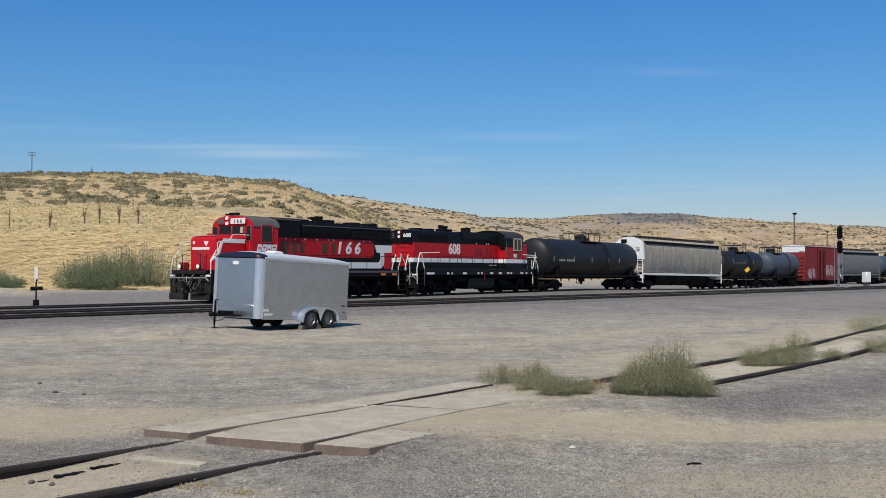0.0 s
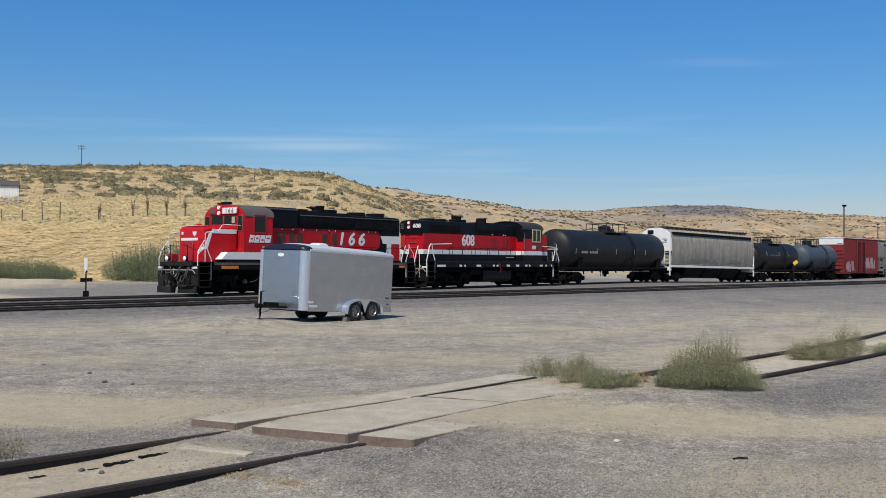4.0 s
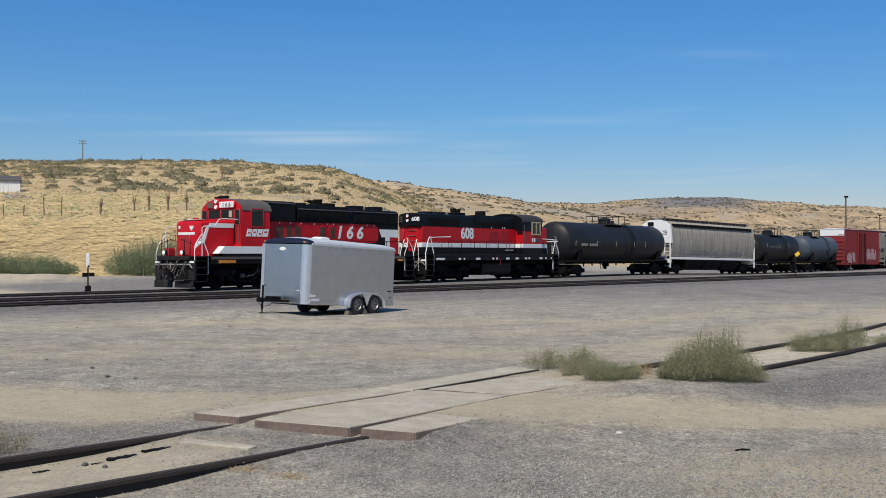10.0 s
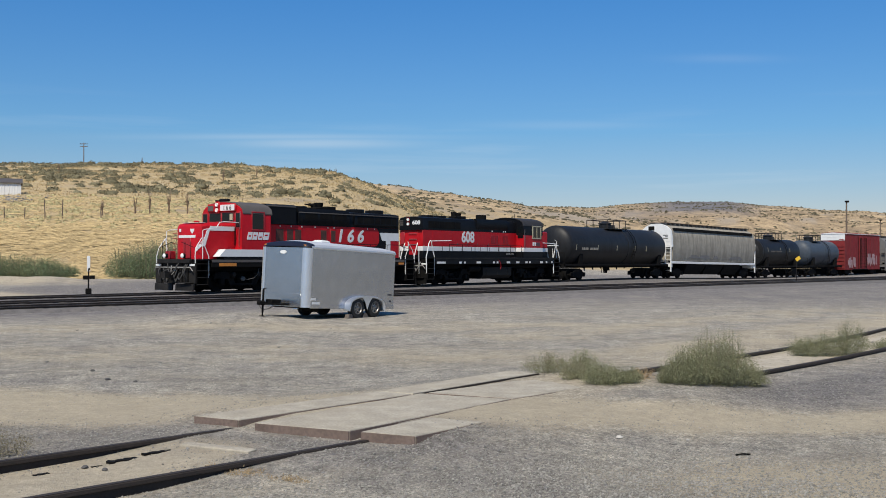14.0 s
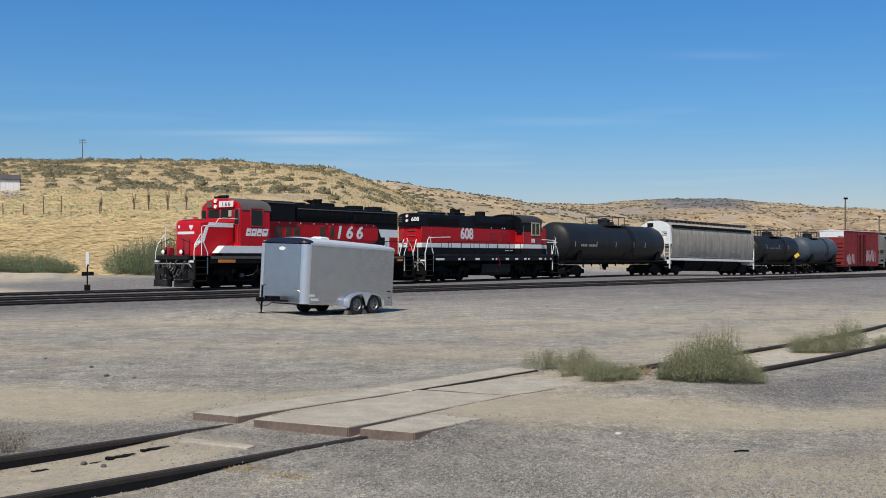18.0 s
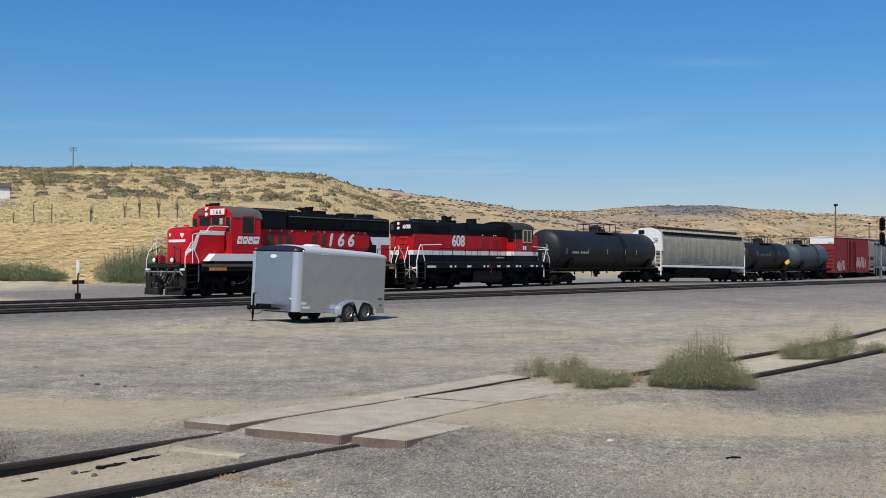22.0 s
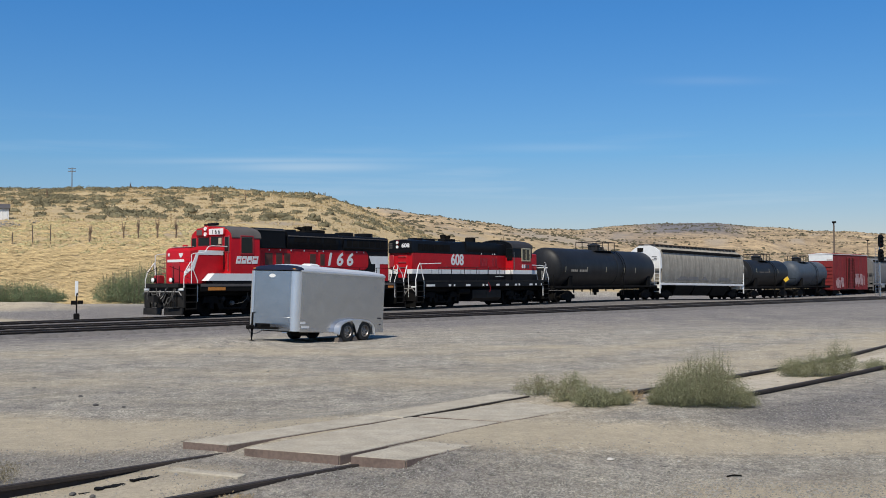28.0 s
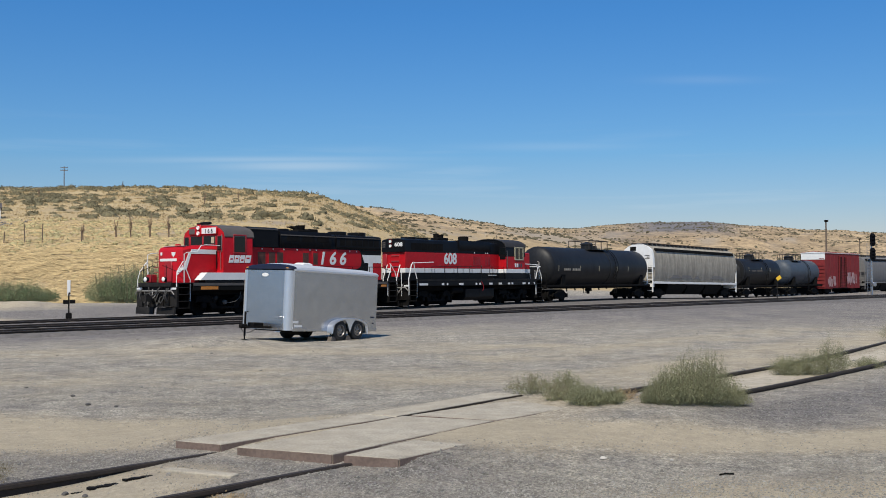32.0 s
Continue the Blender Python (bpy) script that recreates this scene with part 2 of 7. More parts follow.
M = dict(
    red=mat("red_paint", (0.46, 0.006, 0.013), 0.42, var=0.14, dirt_or_shade=0.2, dirt_or_shade_rgb=(0.2, 0.03, 0.025), spec=0.22),
    red2=mat("red_paint_faded", (0.36, 0.010, 0.018), 0.5, var=0.12, dirt_or_shade=0.25, dirt_or_shade_rgb=(0.16, 0.05, 0.04)),
    black=mat("black_paint", (0.0055, 0.006, 0.0075), 0.45, var=0.3, dirt_or_shade=0.12, dirt_or_shade_rgb=(0.022, 0.02, 0.019), spec=0.12),
    white=mat("white_paint", (0.74, 0.74, 0.72), 0.45, var=0.05, dirt_or_shade=0.18, dirt_or_shade_rgb=(0.4, 0.38, 0.34)),
    underframe=mat("grimy_black_underframe", (0.006, 0.0057, 0.0055), 0.85, var=0.35, dirt_or_shade=0.35, dirt_or_shade_rgb=(0.022, 0.019, 0.016), bump=0.3, spec=0.12),
    pilot=mat("dusty_grey_pilot_steel", (0.014, 0.013, 0.0125), 0.7, var=0.4, dirt_or_shade=0.4, dirt_or_shade_rgb=(0.05, 0.044, 0.037), bump=0.2, spec=0.2),
    roofgrey=mat("weathered_grey_roof", (0.085, 0.075, 0.068), 0.65, var=0.2, dirt_or_shade=0.3, dirt_or_shade_rgb=(0.12, 0.1, 0.08)),
    roofdark=mat("sooty_dark_roof", (0.030, 0.028, 0.027), 0.6, var=0.25, dirt_or_shade=0.3, dirt_or_shade_rgb=(0.06, 0.05, 0.045), spec=0.3),
    glass=mat("dark_glass", (0.006, 0.008, 0.009), 0.1, var=0.1, spec=0.35),
    tan_inside=mat("cab_lining", (0.42, 0.38, 0.26), 0.6),
    lamp=mat("lamp_glass", (0.85, 0.85, 0.80), 0.12, var=0.02),
    tank=mat("black_tank_paint", (0.0125, 0.013, 0.0142), 0.5, var=0.25, scale=0.8, streak=0.3, dirt_or_shade_rgb=(0.040, 0.041, 0.044), spec=0.25),
    tank2=mat("faded_blue_black_tank", (0.052, 0.066, 0.084), 0.5, var=0.2, dirt_or_shade=0.3, dirt_or_shade_rgb=(0.075, 0.085, 0.105), spec=0.25),
    hopper=mat("dusty_grey_hopper_paint", (0.335, 0.305, 0.246), 0.7, var=0.2, streak=1.0, dirt_or_shade_rgb=(0.17, 0.148, 0.118)),
    hopper_dark=mat("dark_grey_hopper_paint", (0.16, 0.155, 0.15), 0.7, var=0.1, streak=0.4, dirt_or_shade_rgb=(0.08, 0.075, 0.07)),
    boxred=mat("oxide_red_boxcar_paint", (0.225, 0.022, 0.024), 0.65, var=0.25, streak=0.7, dirt_or_shade_rgb=(0.15, 0.042, 0.038), spec=0.2),
    graffiti=mat("pale_sprayed_paint", (0.42, 0.27, 0.27), 0.6, var=0.35),
    steel=mat("worn_steel", (0.30, 0.28, 0.26), 0.42, metal=0.8, var=0.25, dirt_or_shade=0.4, dirt_or_shade_rgb=(0.14, 0.09, 0.06)),
    rail=mat("rusted_rail_steel", (0.026, 0.0195, 0.016), 0.8, var=0.3, dirt_or_shade=0.25, dirt_or_shade_rgb=(0.06, 0.04, 0.028), bump=0.3),
    railtop=mat("worn_rail_head", (0.17, 0.15, 0.135), 0.45, metal=0.6, var=0.3, dirt_or_shade=0.5, dirt_or_shade_rgb=(0.12, 0.08, 0.06)),
    tie=mat("weathered_tie_wood", (0.105, 0.091, 0.079), 0.9, var=0.3, obrand=0.3, bump=0.6, bscale=25),
    alu=mat("aluminium_sheet", (0.47, 0.48, 0.50), 0.27, metal=0.9, var=0.10, dirt_or_shade=0.15, dirt_or_shade_rgb=(0.45, 0.44, 0.42)),
    alu_roof=mat("dull_roof_sheet", (0.62, 0.63, 0.645), 0.5, metal=0.35, var=0.06, dirt_or_shade=0.2, dirt_or_shade_rgb=(0.5, 0.48, 0.45)),
    chock=mat("weathered_chock_wood", (0.12, 0.10, 0.085), 0.9, var=0.3, bump=0.4),
    louvre=mat("rusty_brown_louvre", (0.085, 0.034, 0.022), 0.7, var=0.3),
    alu_bright=mat("bright_aluminium", (0.70, 0.72, 0.75), 0.3, metal=0.8, var=0.05),
    navy=mat("dark_blue_trim", (0.010, 0.013, 0.028), 0.5, var=0.1, spec=0.25),
    rubber=mat("tyre_rubber", (0.018, 0.018, 0.018), 0.8, var=0.25, dirt_or_shade=0.3, dirt_or_shade_rgb=(0.09, 0.08, 0.065)),
    hose=mat("dusty_hose_rubber", (0.055, 0.053, 0.05), 0.8, var=0.2),
    dusty=mat("dusty_running_gear", (0.09, 0.085, 0.078), 0.8, var=0.3, dirt_or_shade=0.3),
    pale_hose=mat("pale_dusty_hose", (0.26, 0.248, 0.23), 0.8, var=0.2),
    orange=mat("amber_plastic", (0.55, 0.2, 0.03), 0.4),
    yellow=mat("yellow_sign_paint", (0.75, 0.47, 0.03), 0.5, var=0.06),
    concrete=mat("weathered_concrete", (0.375, 0.338, 0.272), 0.93, var=0.25, scale=4.0, dirt_or_shade=0.75, dirt_or_shade_rgb=(0.35, 0.303, 0.23), bump=0.6, bscale=55, spec=0.2),
    # rusty steel of the slab ends; also the painted shade of their long sides
    rust_or_shade=mat("rusty_end_and_side_shade", (0.15, 0.108, 0.088), 0.85, var=0.3, dirt_or_shade=0.5, dirt_or_shade_rgb=(0.2, 0.145, 0.115), bump=0.4, bscale=50),
    wood=mat("grey_pole_wood", (0.13, 0.095, 0.07), 0.9, var=0.25, streak=0.3, bump=0.4),
    corr=mat("white_corrugated_sheet", (0.72, 0.72, 0.70), 0.5, var=0.06, streak=0.2, dirt_or_shade_rgb=(0.5, 0.48, 0.44)),
    stone=mat("crushed_basalt", (0.290, 0.273, 0.238), 0.9, var=0.12, island=0.34, spec=0.2),
    dark_stone=mat("dark_crushed_basalt", (0.205, 0.197, 0.186), 0.9, var=0.12, island=0.36, spec=0.2),
    dark_rock=mat("dark_basalt_rock", (0.085, 0.08, 0.076), 0.9, var=0.25, bump=0.4),
    pale_stone=mat("pale_stone", (0.46, 0.43, 0.385), 0.9, var=0.1),
    weed=mat("dusty_green_weed", (0.192, 0.197, 0.114), 0.85, var=0.1, island=0.2, spec=0.05),
    weed_tip=mat("pale_seeding_weed", (0.248, 0.248, 0.146), 0.85, var=0.1, island=0.18, spec=0.1),
    straw_tuft=mat("dry_yellow_grass", (0.36, 0.27, 0.16), 0.9, var=0.1, island=0.3, spec=0.1),
    weed_dry=mat("dry_weed_stems", (0.20, 0.172, 0.11), 0.85, var=0.1, island=0.3),
    willow=mat("green_willow_leaf", (0.150, 0.188, 0.098), 0.8, var=0.1, island=0.45, spec=0.2),
    # its dark blotches paint the shaded gaps between the leaves
    sage=mat("sagebrush_leaf", (0.178, 0.159, 0.098), 0.95, var=0.3, scale=1.2, island=0.25, spec=0.05, bump=1.0, bscale=4, dirt_or_shade=0.6, dirt_or_shade_rgb=(0.06, 0.052, 0.034)),
    grass=mat("golden_dry_grass", (0.445, 0.337, 0.178), 0.9, var=0.15, scale=0.4, island=0.3, spec=0.05),
    far_sage=mat("dark_distant_sagebrush", (0.095, 0.085, 0.056), 0.95, var=0.3, scale=0.5, island=0.3, spec=0.05),
    slope_weed=mat("dry_green_slope_weed", (0.37, 0.322, 0.17), 0.9, var=0.2, island=0.25, spec=0.1, bump=0.8, bscale=8),
    hill_grass=mat("pale_bunch_grass", (0.42, 0.325, 0.18), 0.9, var=0.2, scale=0.3, island=0.3, spec=0.05),
    bark=mat("dead_shrub_bark", (0.19, 0.13, 0.09), 0.9, var=0.2, island=0.3),
)

# ---- the land: one sheet from the yard to the hills ----
HEAD = radians(44.0)                       # the yard tracks' heading, clockwise from +y
U = Vector((math.sin(HEAD), math.cos(HEAD)))
HORIZ = 1850.0


def ramp(x, pts):
    return np.interp(x, [p[0] for p in pts], [p[1] for p in pts])


BANK = [(-2000, 60), (0, 64), (350, 62), (600, 45), (800, 14), (930, -14), (1050, -31), (3000, -33)]
RIDGE_1 = [(-3500, 120), (-300, 165), (0, 167), (300, 165), (480, 162), (560, 157), (600, 149), (650, 132), (720, 106), (800, 66), (900, 26), (1000, 2), (1150, -6), (4000, -6)]
RIDGE_2 = [(-3500, 100), (300, 150), (600, 136), (650, 130), (700, 124), (750, 118), (800, 112), (850, 104), (900, 98), (950, 90), (1000, 82), (1060, 68), (1200, 50), (1400, 40), (4000, 40)]
RIDGE_3 = [(-3500, 80), (800, 92), (1000, 90), (1050, 88), (1090, 92), (1130, 96), (1200, 99), (1300, 98), (1350, 93), (1450, 86), (1568, 80), (1750, 72), (2500, 60), (4000, 60)]


def smooth(a, b, x):
    t = np.clip((x - a) / (b - a), 0, 1)
    return t * t * (3 - 2 * t)


def waves(x, y, s, seed):
    """Cheap smooth unevenness."""
    r = np.random.RandomState(seed)
    z = np.zeros_like(x)
    for k in range(7):
        a, f, p = r.rand() * 6.28, (1 + 1.7 * r.rand()) / s, r.rand() * 6.28
        z = z + np.sin((x * math.cos(a) + y * math.sin(a)) * f * 6.28 + p)
    return z / 7


def land(x, y):
    x, y = np.asarray(x, float), np.asarray(y, float)
    r = np.hypot(x, y)
    az = np.clip(np.arctan2(x, np.maximum(y, 1e-3)), -1.05, 1.05)
    px = np.where(y > 0, 784 + HORIZ * np.tan(az), np.where(x > 0, 4000, -3500))
    d = r * np.cos(az)                       # depth from the camera
    up = lambda prof, dist: 1.85 + ramp(px, prof) / HORIZ * dist
    zb, z1, z2, z3 = up(BANK, 118.0), up(RIDGE_1, 400.0), up(RIDGE_2, 800.0), up(RIDGE_3, 1500.0)
    z = np.zeros_like(r) - 0.004 * np.maximum(0, np.minimum(d, 130) - 60) * smooth(600, 1100, px)
    z = z + (zb - z) * smooth(94, 120, d)
    z = z + (z1 - z) * np.clip((d - 118) / (400 - 118), 0, 1) ** 0.9
    z = z + (0.60 * z2 - z) * smooth(410, 560, d)
    z = z + (z2 - z) * smooth(540, 800, d)
    z = z + (0.68 * z3 - z) * smooth(840, 1150, d)
    z = z + (z3 - z) * smooth(1100, 1500, d)
    z = z + (20 - z) * smooth(1600, 3500, d)
    z = z + (waves(x, y, 230, 8) * 7 + waves(x, y, 90, 9) * 2 + waves(x, y, 38, 10) * 1.2) * smooth(520, 800, d) * (1 - smooth(1150, 1420, d)) * smooth(850, 1050, px)
    rough = smooth(100, 200, d)
    z = z + rough * (waves(x, y, 90, 3) * 1.3 + waves(x, y, 25, 4) * 0.5) + smooth(450, 900, d) * waves(x, y, 160, 5) * 1.5
    z = z + (1 - smooth(80, 110, d)) * (waves(x, y, 14, 6) * 0.03 + waves(x, y, 3.1, 7) * 0.012)
    mound = 0.10 + 0.086 * smooth(9.6, 10.7, y + 0.35 * x + 0.45 * smooth(-0.6, 0.0, x)) + waves(x, y, 0.9, 19) * 0.008
    mound = mound + 0.006 * np.exp(-(seg(x, y, (0.35, 11.5), (2.1, 13.5)) / 0.4) ** 2)
    z = z + (mound - z) * (1 - smooth(1.3, 3.4, seg(x, y, (-0.9, 11.1), (1.5, 13.6))))
    z = z + 0.05 * (1 - smooth(0.9, 5.0, seg(x, y, (4.0, 16.3), (13.5, 28.3))))
    z = z + 0.015 * (1 - smooth(1.0, 2.2, seg(x, y, (-9.0, 2.2), (-2.6, 9.1))))
    z = z + 0.24 * np.exp(-((x + 6.5) ** 2 + (y - 31.0) ** 2) / 4.0)
    z = z + 0.5 * np.exp(-(seg(x, y, (-70, 84), (-30, 79)) / 3.2) ** 2)
    return z


def land_at(x, y):
    return float(land(np.array([x]), np.array([y]))[0])


def ground_masks(x, y):
    """Where the yard is dust rather than gravel, and where the hills are bare."""
    P = lambda a, b, w: np.exp(-(np.abs(seg(x, y, a, b)) / w) ** 2.4)
    n = waves(x, y, 5, 11) * 0.5 + waves(x, y, 1.7, 12) * 0.3
    dust = np.zeros_like(x)
    for a, b, w, much in (((-14, 15.0), (-3.2, 12.5), 1.6, 1.0), ((-3.2, 12.5), (1.0, 11.6), 1.2, 0.8), ((1.0, 11.4), (6.5, 11.9), 0.8, 0.75), ((6.5, 11.9), (14, 15.0), 1.1, 0.6),
                          ((-8, 20.5), (4, 19.5), 2.0, 0.28), ((4, 19.5), (26, 46), 2.4, 0.4), ((26, 46), (60, 80), 3, 0.4), ((-12, 27), (3, 29), 2.0, 0.3), ((2, 25), (14, 38), 1.5, 0.3), ((2.6, 8.2), (9.0, 9.8), 1.3, 0.6), ((-70, 84), (-29, 78), 6.0, 0.5)):
        dust = np.maximum(dust, P(a, b, w) * much)
    wob = waves(x, y, 23, 13) * 0.6 + waves(x, y, 9, 14) * 0.4
    old = np.maximum(P((-9, 2.2), (-2.3, 9.6), 0.62), P((4.6, 16.9), (10.5, 24.0), 0.62))
    old = np.maximum(old, 0.4 * P((-1.2, 11.2), (2.2, 14.4), 1.35))
    return np.clip(np.maximum(dust * (1.0 + 0.3 * wob) + n * 0.38 + 0.03, old * 1.1), 0, 1)


def seg(x, y, a, b):
    dx, dy = b[0] - a[0], b[1] - a[1]
    t = np.clip(((x - a[0]) * dx + (y - a[1]) * dy) / (dx * dx + dy * dy), 0, 1)
    return np.hypot(x - a[0] - t * dx, y - a[1] - t * dy)


def ground_material():
    m = bpy.data.materials.new("gravel_yard_and_dry_hills")
    m.use_nodes = True
    nt = m.node_tree
    N, L = nt.nodes, nt.links
    b = N["Principled BSDF"]
    b.inputs["Roughness"].default_value = 0.95
    b.inputs["Specular IOR Level"].default_value = 0.15
    tc = N.new("ShaderNodeTexCoord")

    def noise_tex(scale, detail=5, rough=0.6):
        n = N.new("ShaderNodeTexNoise")
        n.inputs["Scale"].default_value, n.inputs["Detail"].default_value, n.inputs["Roughness"].default_value = scale, detail, rough
        L.new(tc.outputs["Object"], n.inputs["Vector"])
        return n.outputs["Fac"]

    def rng(v, a, b2, c=0.0, d=1.0):
        r = N.new("ShaderNodeMapRange")
        for k, val in zip(("From Min", "From Max", "To Min", "To Max"), (a, b2, c, d)):
            r.inputs[k].default_value = val
        L.new(v, r.inputs["Value"])
        return r.outputs["Result"]

    def mix(f, a, b2):
        x = N.new("ShaderNodeMix")
        x.data_type = "RGBA"
        for k, v in (("Factor", f), ("A", a), ("B", b2)):
            if isinstance(v, tuple):
                x.inputs[k].default_value = (*v, 1)
            else:
                L.new(v, x.inputs[k])
        return x.outputs["Result"]

    def attr(name):
        a = N.new("ShaderNodeAttribute")
        a.attribute_name = name
        return a.outputs["Fac"]

    vor = N.new("ShaderNodeTexVoronoi")
    vor.inputs["Scale"].default_value = 42
    L.new(tc.outputs["Object"], vor.inputs["Vector"])
    sep = N.new("ShaderNodeSeparateColor")
    L.new(vor.outputs["Color"], sep.inputs["Color"])
    gravel = mix(rng(sep.outputs["Red"], 0, 1), (0.17, 0.159, 0.140), (0.56, 0.516, 0.435))
    vor2 = N.new("ShaderNodeTexVoronoi")
    vor2.inputs["Scale"].default_value = 8
    L.new(tc.outputs["Object"], vor2.inputs["Vector"])
    sep2 = N.new("ShaderNodeSeparateColor")
    L.new(vor2.outputs["Color"], sep2.inputs["Color"])
    gravel = mix(rng(sep2.outputs["Blue"], 0.55, 1.0, 0, 0.55), gravel, (0.19, 0.174, 0.158))
    gravel = mix(rng(noise_tex(0.35), 0.4, 0.65, 0, 0.7), gravel, (0.315, 0.285, 0.232))
    gravel = mix(rng(noise_tex(1.1, 7, 0.7), 0.48, 0.64, 0, 0.6), gravel, (0.165, 0.155, 0.147))
    gravel = mix(rng(noise_tex(9, 8, 0.75), 0.55, 0.70, 0, 0.75), gravel, (0.115, 0.110, 0.108))
    dust = mix(rng(noise_tex(2.5, 7), 0.35, 0.7), (0.455, 0.390, 0.287), (0.425, 0.365, 0.270))
    dust = mix(rng(noise_tex(16, 6, 0.7), 0.55, 0.7, 0, 0.25), dust, (0.26, 0.230, 0.184))
    def plus(a, b2, k):
        x = N.new("ShaderNodeMath")
        x.operation = "MULTIPLY_ADD"
        x.inputs[1].default_value = k
        L.new(b2, x.inputs[0])
        L.new(a, x.inputs[2])
        return x.outputs[0]

    # the edges of dust and ballast fray into the gravel
    fray = plus(noise_tex(0.8, 9, 0.72), noise_tex(5.0, 6, 0.7), 0.16)
    dusty = rng(plus(attr("dust"), fray, 0.85), 0.60, 1.10)
    yard = mix(dusty, gravel, dust)
    sand = mix(rng(noise_tex(5, 7, 0.7), 0.4, 0.65), (0.56, 0.50, 0.40), (0.40, 0.35, 0.275))
    yard = mix(attr("pale"), yard, sand)
    yard = mix(rng(plus(attr("ballast"), fray, 0.5), 0.27, 1.10), yard, mix(rng(sep.outputs["Green"], 0, 1), (0.098, 0.091, 0.086), (0.27, 0.250, 0.236)))
    yard = mix(rng(noise_tex(3.2, 9, 0.82), 0.52, 0.66, 0, 0.36), yard, (0.15, 0.141, 0.133))
    yard = mix(rng(noise_tex(1.7, 8, 0.75), 0.53, 0.68, 0, 0.42), yard, (0.48, 0.435, 0.355))
    for scale, lo, hi in ((26.0, 0.64, 1.36), (7.0, 0.76, 1.24), (1.9, 0.80, 1.20), (0.45, 0.9, 1.1)):
        hv = N.new("ShaderNodeHueSaturation")
        L.new(rng(noise_tex(scale, 8, 0.8), 0.36, 0.64, lo, hi), hv.inputs["Value"])
        hv.inputs["Saturation"].default_value = 1.12 if scale == 7.0 else 1.0
        L.new(yard, hv.inputs["Color"])
        yard = hv.outputs["Color"]
    # fine dust lies over the grain of the gravel
    yard = mix(rng(dusty, 0.45, 1, 0, 0.6), yard, dust)
    yard = mix(rng(attr("pale"), 0.62, 0.9, 0, 0.8), yard, sand)
    straw = mix(rng(noise_tex(0.22, 8, 0.7), 0.35, 0.68), (0.51, 0.395, 0.225), (0.37, 0.277, 0.155))
    straw = mix(rng(noise_tex(0.03, 4), 0.45, 0.62, 0, 0.7), straw, (0.50, 0.385, 0.22))
    straw = mix(rng(noise_tex(0.9, 8, 0.8), 0.54, 0.68, 0, 0.35), straw, (0.21, 0.175, 0.105))
    straw = mix(attr("far"), straw, mix(rng(noise_tex(0.02, 7, 0.65), 0.4, 0.62), (0.58, 0.430, 0.255), (0.34, 0.250, 0.155)))
    far_spots = mix(rng(noise_tex(0.085, 9, 0.78), 0.46, 0.58, 0, 0.72), straw, (0.165, 0.128, 0.083))
    far_spots = mix(rng(noise_tex(0.45, 8, 0.85), 0.5, 0.62, 0, 0.7), far_spots, (0.15, 0.115, 0.075))
    straw = mix(attr("far"), straw, far_spots)
    straw = mix(attr("bare"), straw, mix(rng(noise_tex(0.05, 6), 0.35, 0.65), (0.30, 0.255, 0.20), (0.36, 0.30, 0.23)))
    straw = mix(attr("grey"), straw, mix(rng(noise_tex(0.03, 6), 0.35, 0.65), (0.13, 0.125, 0.13), (0.19, 0.18, 0.18)))
    col = mix(attr("hill"), yard, straw)
    L.new(col, b.inputs["Base Color"])
    bp = N.new("ShaderNodeBump")
    bp.inputs["Strength"].default_value, bp.inputs["Distance"].default_value = 0.85, 0.022
    hgt = N.new("ShaderNodeMath")
    hgt.operation = "ADD"
    L.new(noise_tex(75, 5, 0.75), hgt.inputs[0])
    L.new(noise_tex(30, 6, 0.7), hgt.inputs[1])
    L.new(hgt.outputs[0], bp.inputs["Height"])
    big = N.new("ShaderNodeBump")
    big.inputs["Distance"].default_value = 1.6
    L.new(rng(attr("hill"), 0, 1, 0, 0.7), big.inputs["Strength"])
    L.new(noise_tex(0.12, 9, 0.72), big.inputs["Height"])
    L.new(bp.outputs["Normal"], big.inputs["Normal"])
    L.new(big.outputs["Normal"], b.inputs["Normal"])
    return m


